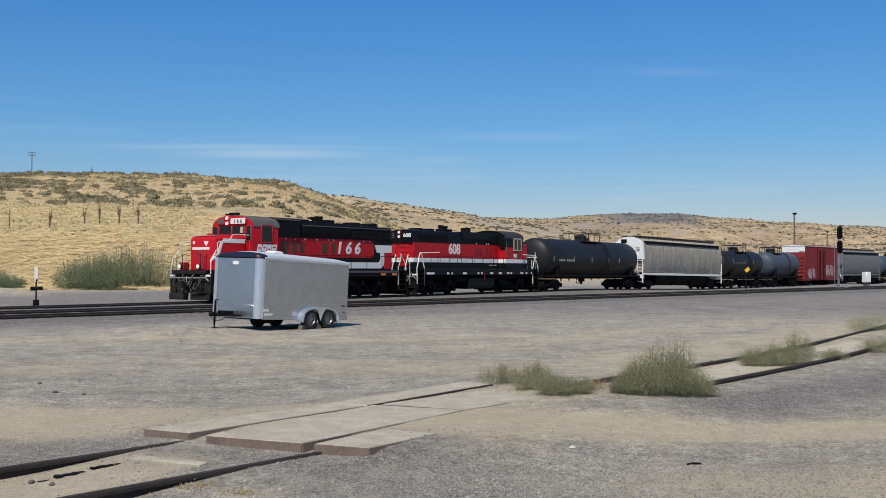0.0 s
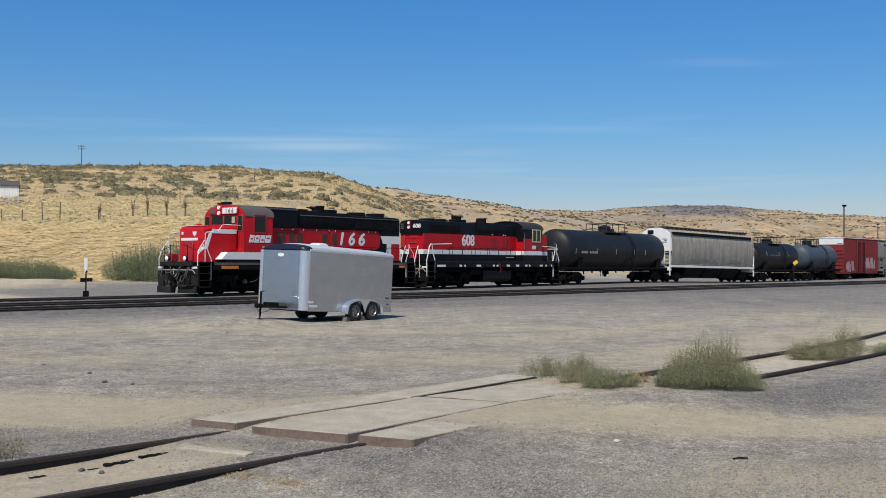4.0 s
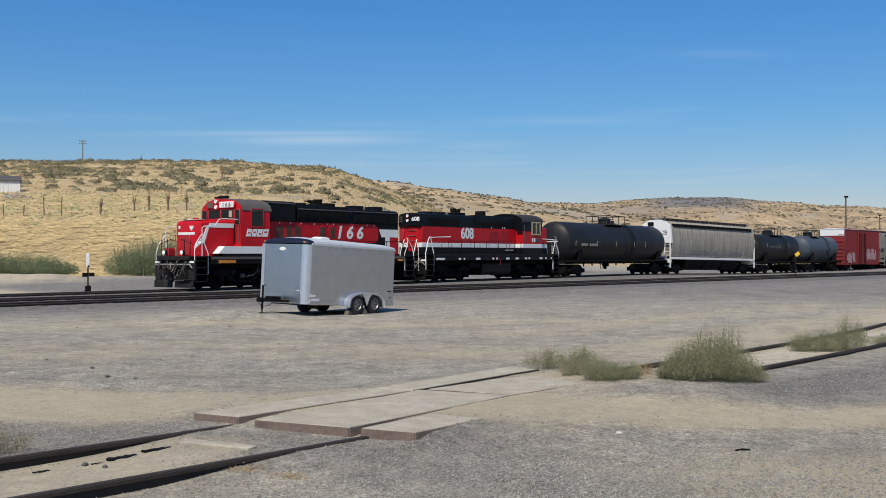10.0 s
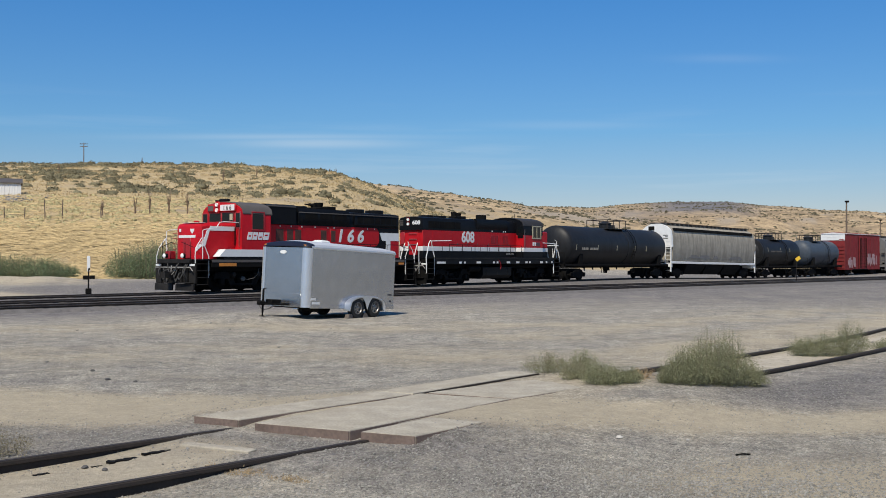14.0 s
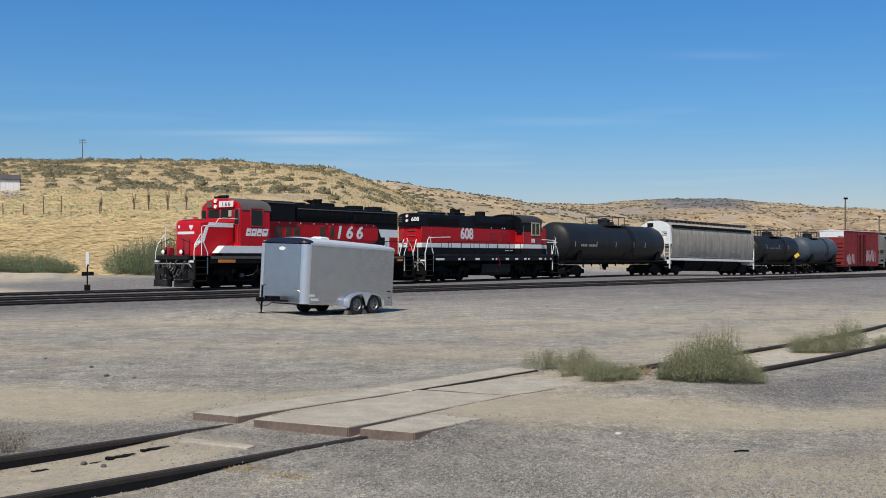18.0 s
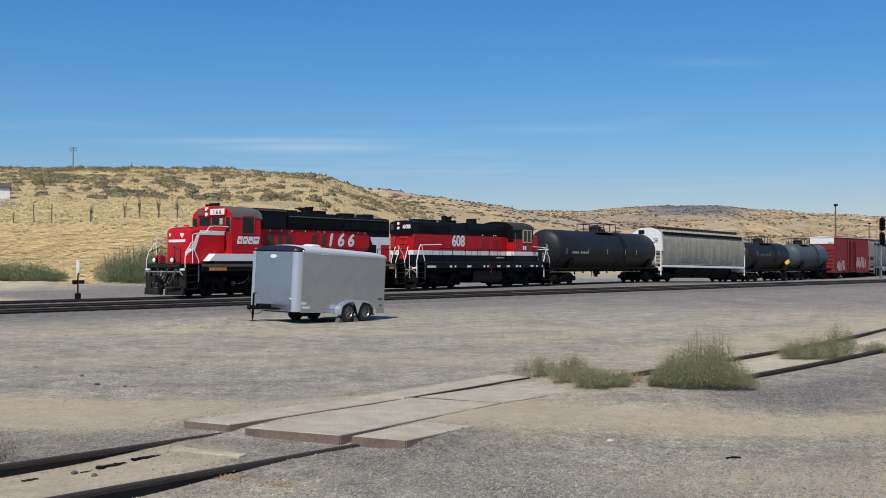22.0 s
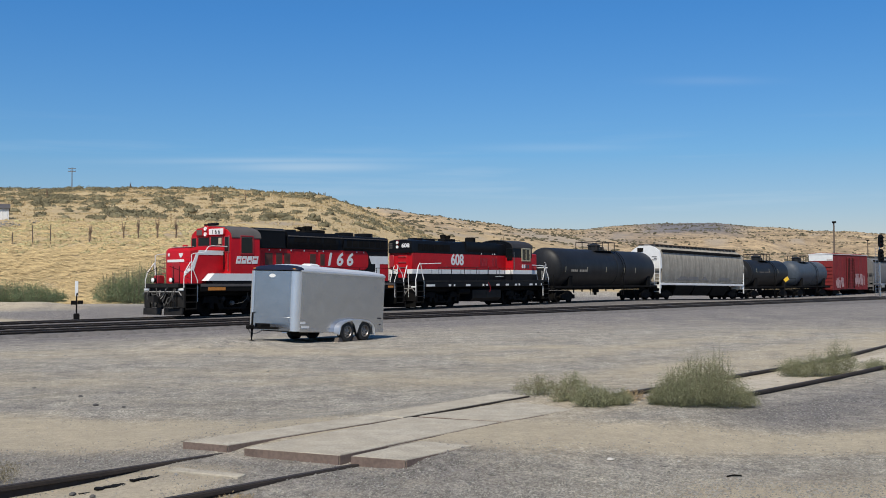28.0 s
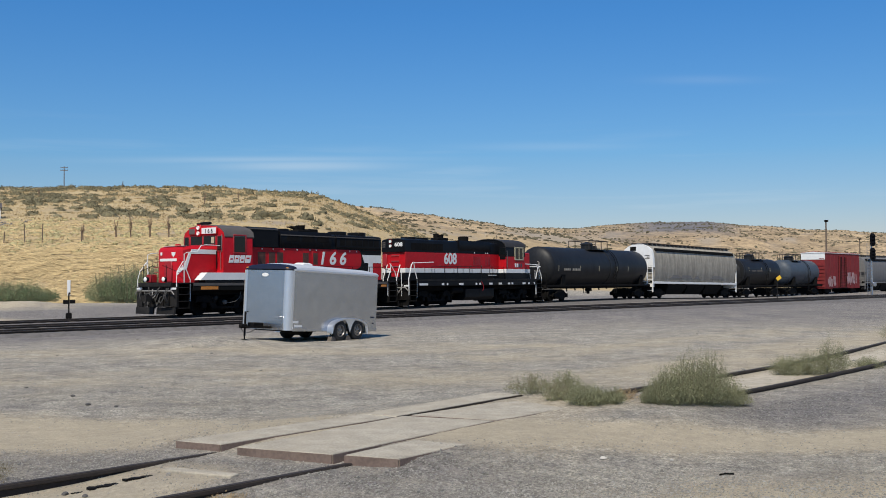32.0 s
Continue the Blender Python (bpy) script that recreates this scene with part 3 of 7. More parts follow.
def build_ground():
    rr = [0.6 * 1.0285 ** i for i in range(320)]
    rr = np.array([r for r in rr if r < 4500])
    angles = np.concatenate([np.arange(-180, -34, 3.0), np.arange(-34, 36, 0.2), np.arange(36, 180, 3.0)])
    A, R = np.meshgrid(np.radians(angles), rr)
    X, Y = R * np.sin(A), R * np.cos(A)
    Z = land(X.ravel(), Y.ravel()).reshape(X.shape)
    n, k = X.shape
    vs = np.stack([X.ravel(), Y.ravel(), Z.ravel()], 1)
    i, j = np.meshgrid(np.arange(n - 1), np.arange(k), indexing="ij")
    j2 = (j + 1) % k
    q = np.stack([i * k + j, (i + 1) * k + j, (i + 1) * k + j2, i * k + j2], -1).reshape(-1, 4)
    me = bpy.data.meshes.new("ground")
    me.from_pydata(np.vstack([vs, [[0, 0, 0]]]).tolist(), [], q[:, ::-1].tolist() + [(n * k, (jj + 1) % k, jj) for jj in range(k)])
    x, y = np.append(X.ravel(), 0), np.append(Y.ravel(), 0)
    d = y
    perp = y * U[0] - x * U[1]
    px0 = 784 + HORIZ * x / np.maximum(y, 1)
    edge = ramp(px0, [(-500, 95), (500, 97), (800, 120), (1000, 150), (1600, 185)])
    hill = smooth(-2, 3, d - edge + waves(x, y, 9, 21) * 3)
    ballast = np.exp(-((perp - 38.5) / 7.5) ** 4) * 0.8 * (d < 140) + 0.88 * smooth(34, 51, d - 0.45 * np.minimum(x, 0)) * (1 - smooth(44, 60, perp)) * (0.8 + 0.45 * waves(x, y, 8, 33))
    ballast = np.maximum(ballast, 0.75 * smooth(44, 50, perp) * (1 - smooth(70, 85, perp)) * smooth(-31, -24, x + waves(x, y, 12, 34) * 3) * (d < 150))
    ballast = np.maximum(ballast, np.exp(-((perp - 52) / 6.5) ** 4) * 0.6 * (d < 160) * (x > -14))
    ballast = np.maximum(ballast, ground_dark(x, y))
    # bare tan earth behind the sidings
    earth = np.exp(-(seg(x, y, (-22.5, 47.5), (-36, 64)) / 5.2) ** 4)
    ballast = ballast * (1 - earth)
    px = 784 + HORIZ * x / np.maximum(y, 1)
    grey = np.exp(-((px - 1245) / 92) ** 4) * smooth(1020, 1110, d) * (1 - smooth(1430, 1460, d)) + 0.4 * np.exp(-((px - 1105) / 60) ** 4) * smooth(900, 960, d) * (1 - smooth(1080, 1130, d)) + 0.95 * np.exp(-(np.hypot((x + 63) / 6.8, (y - 145.5) / 5.2)) ** 4)
    bare = 0.8 * np.exp(-((px - 1010) / 70) ** 4) * smooth(560, 640, d) * (1 - smooth(700, 800, d))
    bare = bare + 0.7 * smooth(0.2, 0.5, waves(x, y, 60, 31)) * (d > 130)
    for name, val in (("dust", np.maximum(ground_masks(x, y) * (1 - 0.75 * ground_dark(x, y)), earth)), ("pale", pale_sand(x, y)), ("hill", hill), ("ballast", ballast), ("bare", np.clip(bare, 0, 1)), ("grey", np.clip(grey, 0, 1)), ("far", smooth(420, 600, d))):
        at = me.attributes.new(name, "FLOAT", "POINT")
        at.data.foreach_set("value", np.asarray(val, np.float32))
    for p in me.polygons:
        p.use_smooth = True
    me.materials.append(ground_material())
    tagged(new("ground", me), "grey gravel yard with dusty wheel tracks below straw-coloured hills", "ground", kind="structure")


def pale_sand(x, y):
    """Pale sand blown between and beside the old rails."""
    v = 0.9 * np.exp(-(seg(x, y, (4.9, 17.2), (11.5, 25.4)) / 0.66) ** 4)
    v = np.maximum(v, 0.6 * np.exp(-(seg(x, y, (-9.0, 2.2), (-2.5, 9.2)) / 0.64) ** 4))
    w = 0.55 * np.exp(-(seg(x, y, (-3.4, 6.4), (-1.1, 8.9)) / 0.8) ** 2) * (0.5 + waves(x, y, 1.1, 44) * 1.6)
    return np.clip(np.maximum(v, w), 0, 1)


def ground_dark(x, y):
    """Fresh dark gravel beside the old siding."""
    w = waves(x, y, 4, 41) * 0.5
    v = np.zeros_like(x)
    for a, b, s in (((-0.1, 10.0), (1.0, 8.0), 0.75), ((4.5, 13.8), (12.5, 20.5), 1.0), ((-5.5, 11.2), (-2.6, 10.8), 0.55), ((-1.6, 9.5), (-0.4, 9.2), 0.5), ((-2.2, 9.75), (-1.7, 10.2), 0.42), ((-1.9, 10.2), (-0.9, 9.7), 0.45), ((-10.5, 3.2), (-3.7, 10.2), 0.5)):
        v = np.maximum(v, np.exp(-(seg(x, y, a, b) / s) ** 2))
    far = np.exp(-(seg(x, y, (4.9, 14.2), (13.0, 21.0)) / 1.1) ** 2) * 0.4
    return np.clip(v * 0.55 + w * 0.4 * (v > 0.15) + far, 0, 0.95)


build_ground()

# ---- the line on which the train stands: a curve through the yard ----
LINE = [(-62.0, 0.8), (-12.7, 50.5), (-2.3, 64.6), (7.5, 78.0), (18.6, 93.2), (31.0, 107.3), (46.8, 125.0), (60.0, 139.5), (100.0, 183.0)]


def build_line():
    p = np.array(LINE)
    s = np.concatenate([[0], np.cumsum(np.hypot(*np.diff(p, axis=0).T))]) - 70.0
    ss = np.linspace(-70, s[-1], 900)
    res = []
    for k in (0, 1):
        a = np.interp(ss, s, p[:, k])
        for _ in range(3):
            a = np.convolve(np.concatenate([2 * a[0] - a[20:0:-1], a, 2 * a[-1] - a[-2:-22:-1]]), np.ones(41) / 41, "valid")
        res.append(a)
    return ss, res[0], res[1], np.interp(ss, [-70, 50, 73, 100, 200], [0.2, 0.2, -0.11, -0.15, -0.2])


LS, LX, LY, LZ = build_line()


def on_line(s):
    return Vector((float(np.interp(s, LS, LX)), float(np.interp(s, LS, LY)), float(np.interp(s, LS, LZ))))


def car_pose(s0, length):
    """The pose of a vehicle whose ends are at s0 and s0 + length along the line; its x runs along the line."""
    a, b = on_line(s0), on_line(s0 + length)
    d = (b - a).normalized()
    return Matrix.Translation(a) @ Vector((1, 0, 0)).rotation_difference(d).to_matrix().to_4x4() if abs(d.z) < 1e-9 else \
        Matrix.Translation(a) @ Matrix.Rotation(math.atan2(d.y, d.x), 4, "Z") @ Matrix.Rotation(-math.asin(d.z), 4, "Y")


# how far the train still has to roll, in metres, time by time
ROLL = [(0, 3.92), (0.5, 3.33), (1.0, 2.78), (1.5, 2.26), (2.0, 1.79), (2.5, 1.32), (3.0, 0.90), (3.5, 0.55), (4.0, 0.28), (4.5, 0.10), (5.0, 0.02), (5.5, 0.0), (32.0, 0.0)]
VEHICLES, WHEELS = [], []


def wheelset(r, parent, x):
    sh = Shape()
    for sy in (-1, 1):
        y = 0.68 * sy
        sh.lathe([(y - 0.02 * sy, 0.05), (y - 0.02 * sy, r - 0.07), (y - 0.05 * sy, r - 0.04), (y - 0.05 * sy, r + 0.025), (y - 0.02 * sy, r + 0.025),
                  (y - 0.015 * sy, r), (y + 0.085 * sy, r - 0.006), (y + 0.085 * sy, r - 0.06), (y + 0.03 * sy, r - 0.08), (y + 0.05 * sy, 0.12), (y + 0.10 * sy, 0.10), (y + 0.10 * sy, 0.02)], 24, "y")
    sh.rod((0, -1.0, 0), (0, 1.0, 0), 0.075, 10)
    ob = part("wheelset", sh, M["underframe"], parent, "dark steel wheels on their axle")
    ob.location = (x, 0, r)
    WHEELS.append((ob, r, x))
    return ob


def truck(parent, xc, base, r, loco=False):
    """A two-axle truck: frame, wheelsets and springs."""
    sh = Shape()
    for sy in (-1, 1):
        y0, y1 = (0.98, 1.14) if sy > 0 else (-1.14, -0.98)
        h = base / 2
        if loco:
            pts = [(-h - 0.55, 0.62), (-h - 0.45, 0.95), (-h + 0.3, 1.0), (-0.7, 0.85), (-0.55, 0.42), (0.55, 0.42), (0.7, 0.85), (h - 0.3, 1.0), (h + 0.45, 0.95), (h + 0.55, 0.62),
                   (h + 0.3, 0.68), (h - 0.35, 0.62), (0.85, 0.32), (-0.85, 0.32), (-h + 0.35, 0.62), (-h - 0.3, 0.68)]
        else:
            pts = [(-h - 0.18, 0.36), (-h - 0.18, 0.60), (-h + 0.15, 0.64), (-0.45, 0.84), (0.45, 0.84), (h - 0.15, 0.64), (h + 0.18, 0.60), (h + 0.18, 0.36), (h - 0.16, 0.36),
                   (0.36, 0.20), (-0.36, 0.20), (-h + 0.16, 0.36)]
        sh.prism(pts, "y", y0, y1)
        for x in (-h, h):
            sh.box(x - 0.13, x + 0.13, y0 - 0.05, y1 + 0.05, r - 0.15, r + 0.15, 0.03)
        if loco:
            for x in (-h * 0.55, h * 0.55):
                sh.rod((x, y0 - 0.1, 0.75), (x, y1 + 0.1, 0.75), 0.12, 10)
    sh.box(-0.25, 0.25, -0.98, 0.98, 0.42, 0.75, 0.03)
    ob = part("truck", sh, M["underframe"], parent, "grimy black cast truck frame")
    ob.location = (xc, 0, 0)
    for x in (-base / 2, base / 2):
        wheelset(r, ob, x)
    # plain dark blocks added to fill the truck gaps like deep shade
    if loco:
        part("traction_motor", Shape().box(-base / 2 - 0.5, base / 2 + 0.5, -0.5, 0.5, 0.10, 1.0, 0.05), M["underframe"], ob)
    if not loco:
        part("brake_rigging", Shape().box(-base / 2 - 0.42, base / 2 + 0.42, -0.58, 0.58, 0.16, 0.92, 0.04), M["underframe"], ob)
    for x in (-base / 2 - 0.62, -0.62, 0.62, base / 2 + 0.62) if loco else (-0.36, 0.36):
        part("brake_beam", Shape().box(x - 0.08, x + 0.08, -0.95, 0.95, 0.2, 0.8 if loco else 0.6, 0.03), M["underframe"], ob)
    for sy in (-1, 1):
        sp = Shape()
        for dx in (-0.17, 0, 0.17):
            for k in range(5):
                sp.lathe([(0.30 + 0.05 * k, 0.045), (0.315 + 0.05 * k, 0.07), (0.33 + 0.05 * k, 0.045)], 8, "z", (dx, 1.08 * sy, 0.0))
        part("spring_group", sp, M["pilot"], ob)
    return ob


def handrail(parent, pts, r=0.022, material="white", name="handrail"):
    return part(name, Shape().tube(pts, r, 6), M[material], parent)


def coupler(parent, x, d):
    sh = Shape()
    sh.box(min(x, x + d * 0.55), max(x, x + d * 0.55), -0.09, 0.09, 0.76, 0.98, 0.02)
    sh.prism([(x + d * 0.45, -0.16), (x + d * 0.75, -0.19), (x + d * 0.82, -0.05), (x + d * 0.70, 0.02), (x + d * 0.78, 0.16), (x + d * 0.5, 0.17)], "z", 0.72, 1.02)
    return part("coupler", sh, M["pilot"], parent, "rusty knuckle coupler")


def hoses(parent, x, d):
    for y, z0 in ((-0.42, 0.95), (0.42, 0.95), (-0.75, 1.05), (0.75, 1.05), (-0.28, 1.15)):
        part("air_hose", Shape().tube([(x, y, z0), (x + d * 0.10, y, z0 - 0.03), (x + d * 0.2, y * 0.94, z0 - 0.28), (x + d * 0.24, y * 0.8, z0 - 0.42), (x + d * 0.22, y * 0.62, z0 - 0.28)], 0.03, 6),
             M["hose"], parent, "dusty grey air hose")


def steps(parent, x0, x1, near):
    """A corner stairwell: side plates and treads."""
    y0, y1 = (-1.52, -1.0) if near else (1.0, 1.52)
    sh = Shape()
    sh.box(x0, x0 + 0.03, y0, y1, 0.35, 1.6, 0.006)
    sh.box(x1 - 0.03, x1, y0, y1, 0.35, 1.6, 0.006)
    well = part("stairwell", sh, M["underframe"], parent)
    for k in range(4):
        part("step_tread", Shape().box(x0 + 0.03, x1 - 0.03, y0, y1 - 0.1, 0.38 + 0.33 * k, 0.41 + 0.33 * k, 0.008), M["pilot"], well)
    return well


def arch(y, e, top, n=10):
    """A cab-roof outline over half width y, eaves at e, crown at top."""
    return [(y * math.cos(math.pi * k / n), e + (top - e) * math.sin(math.pi * k / n) ** 0.8) for k in range(n + 1)]


def pilot_end(eng, x, d, steel="underframe"):
    """The end plate of an engine with its plough, hoses, cut levers and coupler."""
    a, b = sorted((x, x - d * 0.06))
    p = part("pilot_plate", Shape().box(a, b, -1.5, 1.5, 0.45, 1.42, 0.01), M[steel], eng, "steel pilot plate")
    sh = Shape()
    for sy in (-1, 1):
        y0, y1 = sorted((0.06 * sy, 1.52 * sy))
        sh.loft([[(x + d * 0.16, y0, 0.10), (x + d * 0.12, y0, 0.44), (x + d * 0.04, y0, 0.44), (x + d * 0.08, y0, 0.10)],
                 [(x + d * 0.05, y1, 0.10), (x + d * 0.03, y1, 0.44), (x - d * 0.05, y1, 0.44), (x - d * 0.03, y1, 0.10)]])
    part("plough_blade", sh, M[steel], eng, "scuffed plough blade")
    coupler(eng, x, d)
    hoses(eng, x, d)
    part("cut_lever", Shape().tube([(x + d * 0.12, -1.45, 1.05), (x + d * 0.14, -1.3, 1.22), (x + d * 0.14, 1.3, 1.22), (x + d * 0.12, 1.45, 1.05)], 0.028), M["pale_hose"], eng, "pale cut lever across the pilot")
    for y in (-1.28, 1.28):
        part("step_edge", Shape().box(min(x, x + d * 0.03), max(x, x + d * 0.03), y - 0.2, y + 0.2, 1.28, 1.38, 0.01), M["white"], eng, "white step edge")
    for y in (-1.0, -0.55, 0.55, 1.0):
        part("pilot_rib", Shape().box(min(x, x + d * 0.05), max(x, x + d * 0.05), y - 0.03, y + 0.03, 0.45, 1.4, 0.008), M["underframe"], eng)
    part("footboard", Shape().box(min(x, x + d * 0.22), max(x, x + d * 0.22), -1.35, -0.45, 0.46, 0.5, 0.01), M[steel], eng)
    part("drawbar_pocket", Shape().box(min(x, x + d * 0.05), max(x, x + d * 0.05), -0.32, 0.32, 0.62, 1.12, 0.02), M["underframe"], eng)
    return p


def underbody(eng, L, t1, t2, tank0, tank1, base=2.74):
    truck(eng, t1, base, 0.508, True)
    truck(eng, t2, base, 0.508, True)
    part("underframe", Shape().box(0.5, L - 0.5, -0.95, 0.95, 1.0, 1.4, 0.02), M["underframe"], eng)
    prof = [(-1.38, 1.05), (-1.38, 0.55), (-1.15, 0.32), (1.15, 0.32), (1.38, 0.55), (1.38, 1.05), (1.2, 1.2), (-1.2, 1.2)]
    part("fuel_tank", Shape().prism(prof, "x", tank0, tank1), M["black"], eng, "black fuel tank")
    for sy in (-1, 1):
        part("air_reservoir", Shape().lathe([(tank0 - 1.5, 0.05), (tank0 - 1.45, 0.2), (tank0 - 0.2, 0.2), (tank0 - 0.1, 0.05)], 14, "x", (0, 1.15 * sy, 1.0)), M["underframe"], eng)


def fans(eng, xs, z, r=0.55):
    for x in xs:
        f = part("roof_fan", Shape().lathe([(z - 0.1, r), (z + 0.14, r), (z + 0.17, r - 0.05), (z + 0.12, r - 0.08), (z + 0.11, 0.1)], 22, "z", (x, 0, 0)), M["black"], eng, "round black radiator fan cowl")
        g = Shape()
        for k in range(6):
            q = math.pi * k / 6
            g.rod((x + r * math.cos(q), r * math.sin(q), z + 0.16), (x - r * math.cos(q), -r * math.sin(q), z + 0.16), 0.012, 4)
        part("fan_grille", g, M["underframe"], f)


def side_plate(eng, name, x0, x1, y, z0, z1, material, label="", t=0.012):
    return part(name, Shape().box(x0, x1, y - t, y, z0, z1, 0.004), M[material], eng, label)


def writing(eng, text, x, y, z, h, material="white", shear=0.0, bold=0.0, turn=0.0, label="", wide=1.0):
    me = letters(text, h, 0.006, shear, bold)
    me.transform(Matrix.Diagonal((wide, 1, 1, 1)))
    digits("digit", me, M[material], eng, label, Matrix.Translation((x, y, z)) @ Matrix.Rotation(radians(turn), 4, "Z"))


def headlight_pair(parent, x, d, z, y=0.0, r=0.10):
    case = part("headlight_case", Shape().box(min(x, x - d * 0.1), max(x, x - d * 0.1), y - 0.16, y + 0.16, z - 0.3, z + 0.3, 0.04), M["red"] if d < 0 else M["black"], parent)
    for dz in (-0.14, 0.14):
        part("headlight", Shape().lathe([(x + d * 0.0, r), (x + d * 0.05, r), (x + d * 0.055, r * 0.85), (x + d * 0.03, 0.02)], 16, "x", (0, y, z + dz)), M["lamp"], case, "clear round headlight")


def front_loco():
    """Red and black road switcher with a low nose."""
    L = 16.6
    eng = thing("diesel_locomotive", car_pose(0, L), "red diesel locomotive with white stripe and black hood, low nose leading", "locomotive", "locomotives of the train")
    VEHICLES.append((eng, 0.0, L))
    underbody(eng, L, 3.35, 13.1, 6.6, 10.2)
    for near in (True, False):
        s = -1 if near else 1
        part("walkway", Shape().box(0.05, L - 0.05, *sorted((0.95 * s, 1.52 * s)), 1.55, 1.62, 0.01), M["black"], eng)
        part("side_sill", Shape().box(1.0, L - 1.0, *sorted((1.40 * s, 1.52 * s)), 1.22, 1.55, 0.015), M["underframe"], eng, "grimy dark side sill")
        part("sill_patch", Shape().box(1.45, 2.55, *sorted((1.52 * s, 1.532 * s)), 1.27, 1.42, 0.004), M["orange"], eng, "worn orange patch")
        for x in (0.08, L - 0.78):
            steps(eng, x, x + 0.7, near)
        y = 1.46 * s
        # corner handrails, front and rear
        for x, d in ((0.05, 1), (L - 0.05, -1)):
            handrail(eng, [(x, y, 0.75), (x - 0.03 * d, y, 1.75), (x + 0.05 * d, y * 0.96, 2.15), (x + 0.42 * d, y * 0.94, 2.62), (x + 0.5 * d, y * 0.94, 2.66)], 0.021)
            handrail(eng, [(x + 0.78 * d, y, 0.72), (x + 0.80 * d, y, 0.85), (x + 0.80 * d, y, 1.75), (x + 0.55 * d, y, 2.25), (x + 0.5 * d, y, 2.66)], 0.021)
            for k in (0.42, 0.9):
                handrail(eng, [(x + 0.02 * d, y - 0.9 * s * k, 1.62), (x + 0.02 * d, y - 0.9 * s * k, 2.45)], 0.018, "black", "stanchion")
            handrail(eng, [(x + 0.05 * d, y * 0.96, 2.15), (x + 0.02 * d, 0.35 * s, 2.45)], 0.016, "black", "guard_chain")
        handrail(eng, [(0.55, y * 0.94, 1.62), (0.55, y * 0.94, 3.0), (0.7, y * 0.92, 3.06), (1.4, y * 0.9, 3.12), (1.65, y * 0.9, 3.42), (1.95, y * 0.9, 3.46), (2.85, y * 0.9, 3.44)], 0.021)
        handrail(eng, [(5.0, y, 2.45), (15.6, y, 2.45)], 0.018, "black")
        for k in range(8):
            x = 5.2 + k * 1.48
            handrail(eng, [(x, y, 1.62), (x, y, 2.45)], 0.018, "black", "stanchion")
    part("front_deck", Shape().box(0.02, 0.95, -0.95, 0.95, 1.50, 1.60, 0.01), M["black"], eng)
    part("walkway_edge", Shape().box(1.0, L - 1.0, -1.535, -1.52, 1.46, 1.58, 0.004), M["roofgrey"], eng, "dusty brown walkway edge")
    for x in (2.6, 4.2, 12.4, 14.0):
        part("brake_cylinder", Shape().lathe([(-1.34, 0.03), (-1.33, 0.11), (-1.20, 0.13), (-1.0, 0.13)], 14, "y", (x, 0, 0.86)), M["pilot"], eng, "dusty brake cylinder")
    part("sand_hose", Shape().tube([(3.25, -1.28, 0.62), (3.45, -1.36, 0.60), (3.8, -1.38, 0.66), (4.1, -1.36, 0.85), (4.2, -1.34, 1.15)], 0.016, 6), M["dusty"], eng, "dusty sanding hose")
    part("sand_nozzle", Shape().lathe([(-1.36, 0.02), (-1.34, 0.10), (-1.22, 0.12)], 12, "y", (3.2, 0, 0.64)), M["dusty"], eng)
    for x in (5.4, 6.0, 11.0):
        part("air_line", Shape().tube([(x, -1.42, 1.2), (x + 0.1, -1.44, 0.9), (x + 0.5, -1.42, 0.8)], 0.018, 5), M["pilot"], eng)
    part("anticlimber", Shape().box(-0.12, 0.06, -1.2, 1.2, 1.42, 1.62, 0.015), M["pilot"], eng, "ribbed steel anticlimber")
    pilot_end(eng, 0.0, -1, "pilot")
    pilot_end(eng, L, 1)
    def loop(p, q, sag, n=8):
        p, q = Vector(p), Vector(q)
        return [p.lerp(q, k / n) + Vector((-0.18 * math.sin(math.pi * k / n), 0, -sag * math.sin(math.pi * k / n) ** 0.8)) for k in range(n + 1)]
    for p, q, sag in (((-0.12, 0.42, 1.40), (-0.12, -0.42, 1.42), 0.42), ((-0.10, 0.15, 1.30), (-0.10, -0.30, 1.36), 0.46), ((-0.10, 0.78, 1.22), (-0.12, 0.10, 1.20), 0.14)):
        part("looped_hose", Shape().tube(loop(p, q, sag), 0.022, 6), M["pale_hose" if sag > 0.44 else "hose"], eng, "looped jumper hose")
    for y in (-1.02, -0.9, 0.95):
        part("brake_hose", Shape().tube(loop((-0.08, y, 1.36), (-0.1, y * 0.96, 0.72), 0.05), 0.026, 6), M["hose"], eng, "hanging brake hose")
    for y in (-0.68, 0.68):
        d = part("ditch_light", Shape().lathe([(-0.14, 0.03), (-0.12, 0.1), (-0.02, 0.12), (0.0, 0.12)], 16, "x", (0.0, y, 1.78)), M["black"], eng)
        part("lens", Shape().lathe([(-0.175, 0.02), (-0.165, 0.09), (-0.14, 0.115), (-0.13, 0.115)], 16, "x", (0, y, 1.78)), M["lamp"], d, "round white ditch light lens")
    # low nose, chamfered and sloping a little
    def ring(x, hw, z1, c):
        return [(x, -hw, 1.62), (x, hw, 1.62), (x, hw, z1 - c), (x, hw - c, z1), (x, -hw + c, z1), (x, -hw, z1 - c)]
    nose = part("nose", Shape().loft([ring(0.72, 0.66, 3.18, 0.12), ring(0.86, 0.92, 3.33, 0.14), ring(1.2, 1.0, 3.40, 0.14), ring(2.9, 1.0, 3.44, 0.14)]), M["red"], eng, "low red nose")
    side_plate(nose, "nose_stripe", 1.30, 2.9, -1.0, 3.02, 3.24, "white", "white stripe")
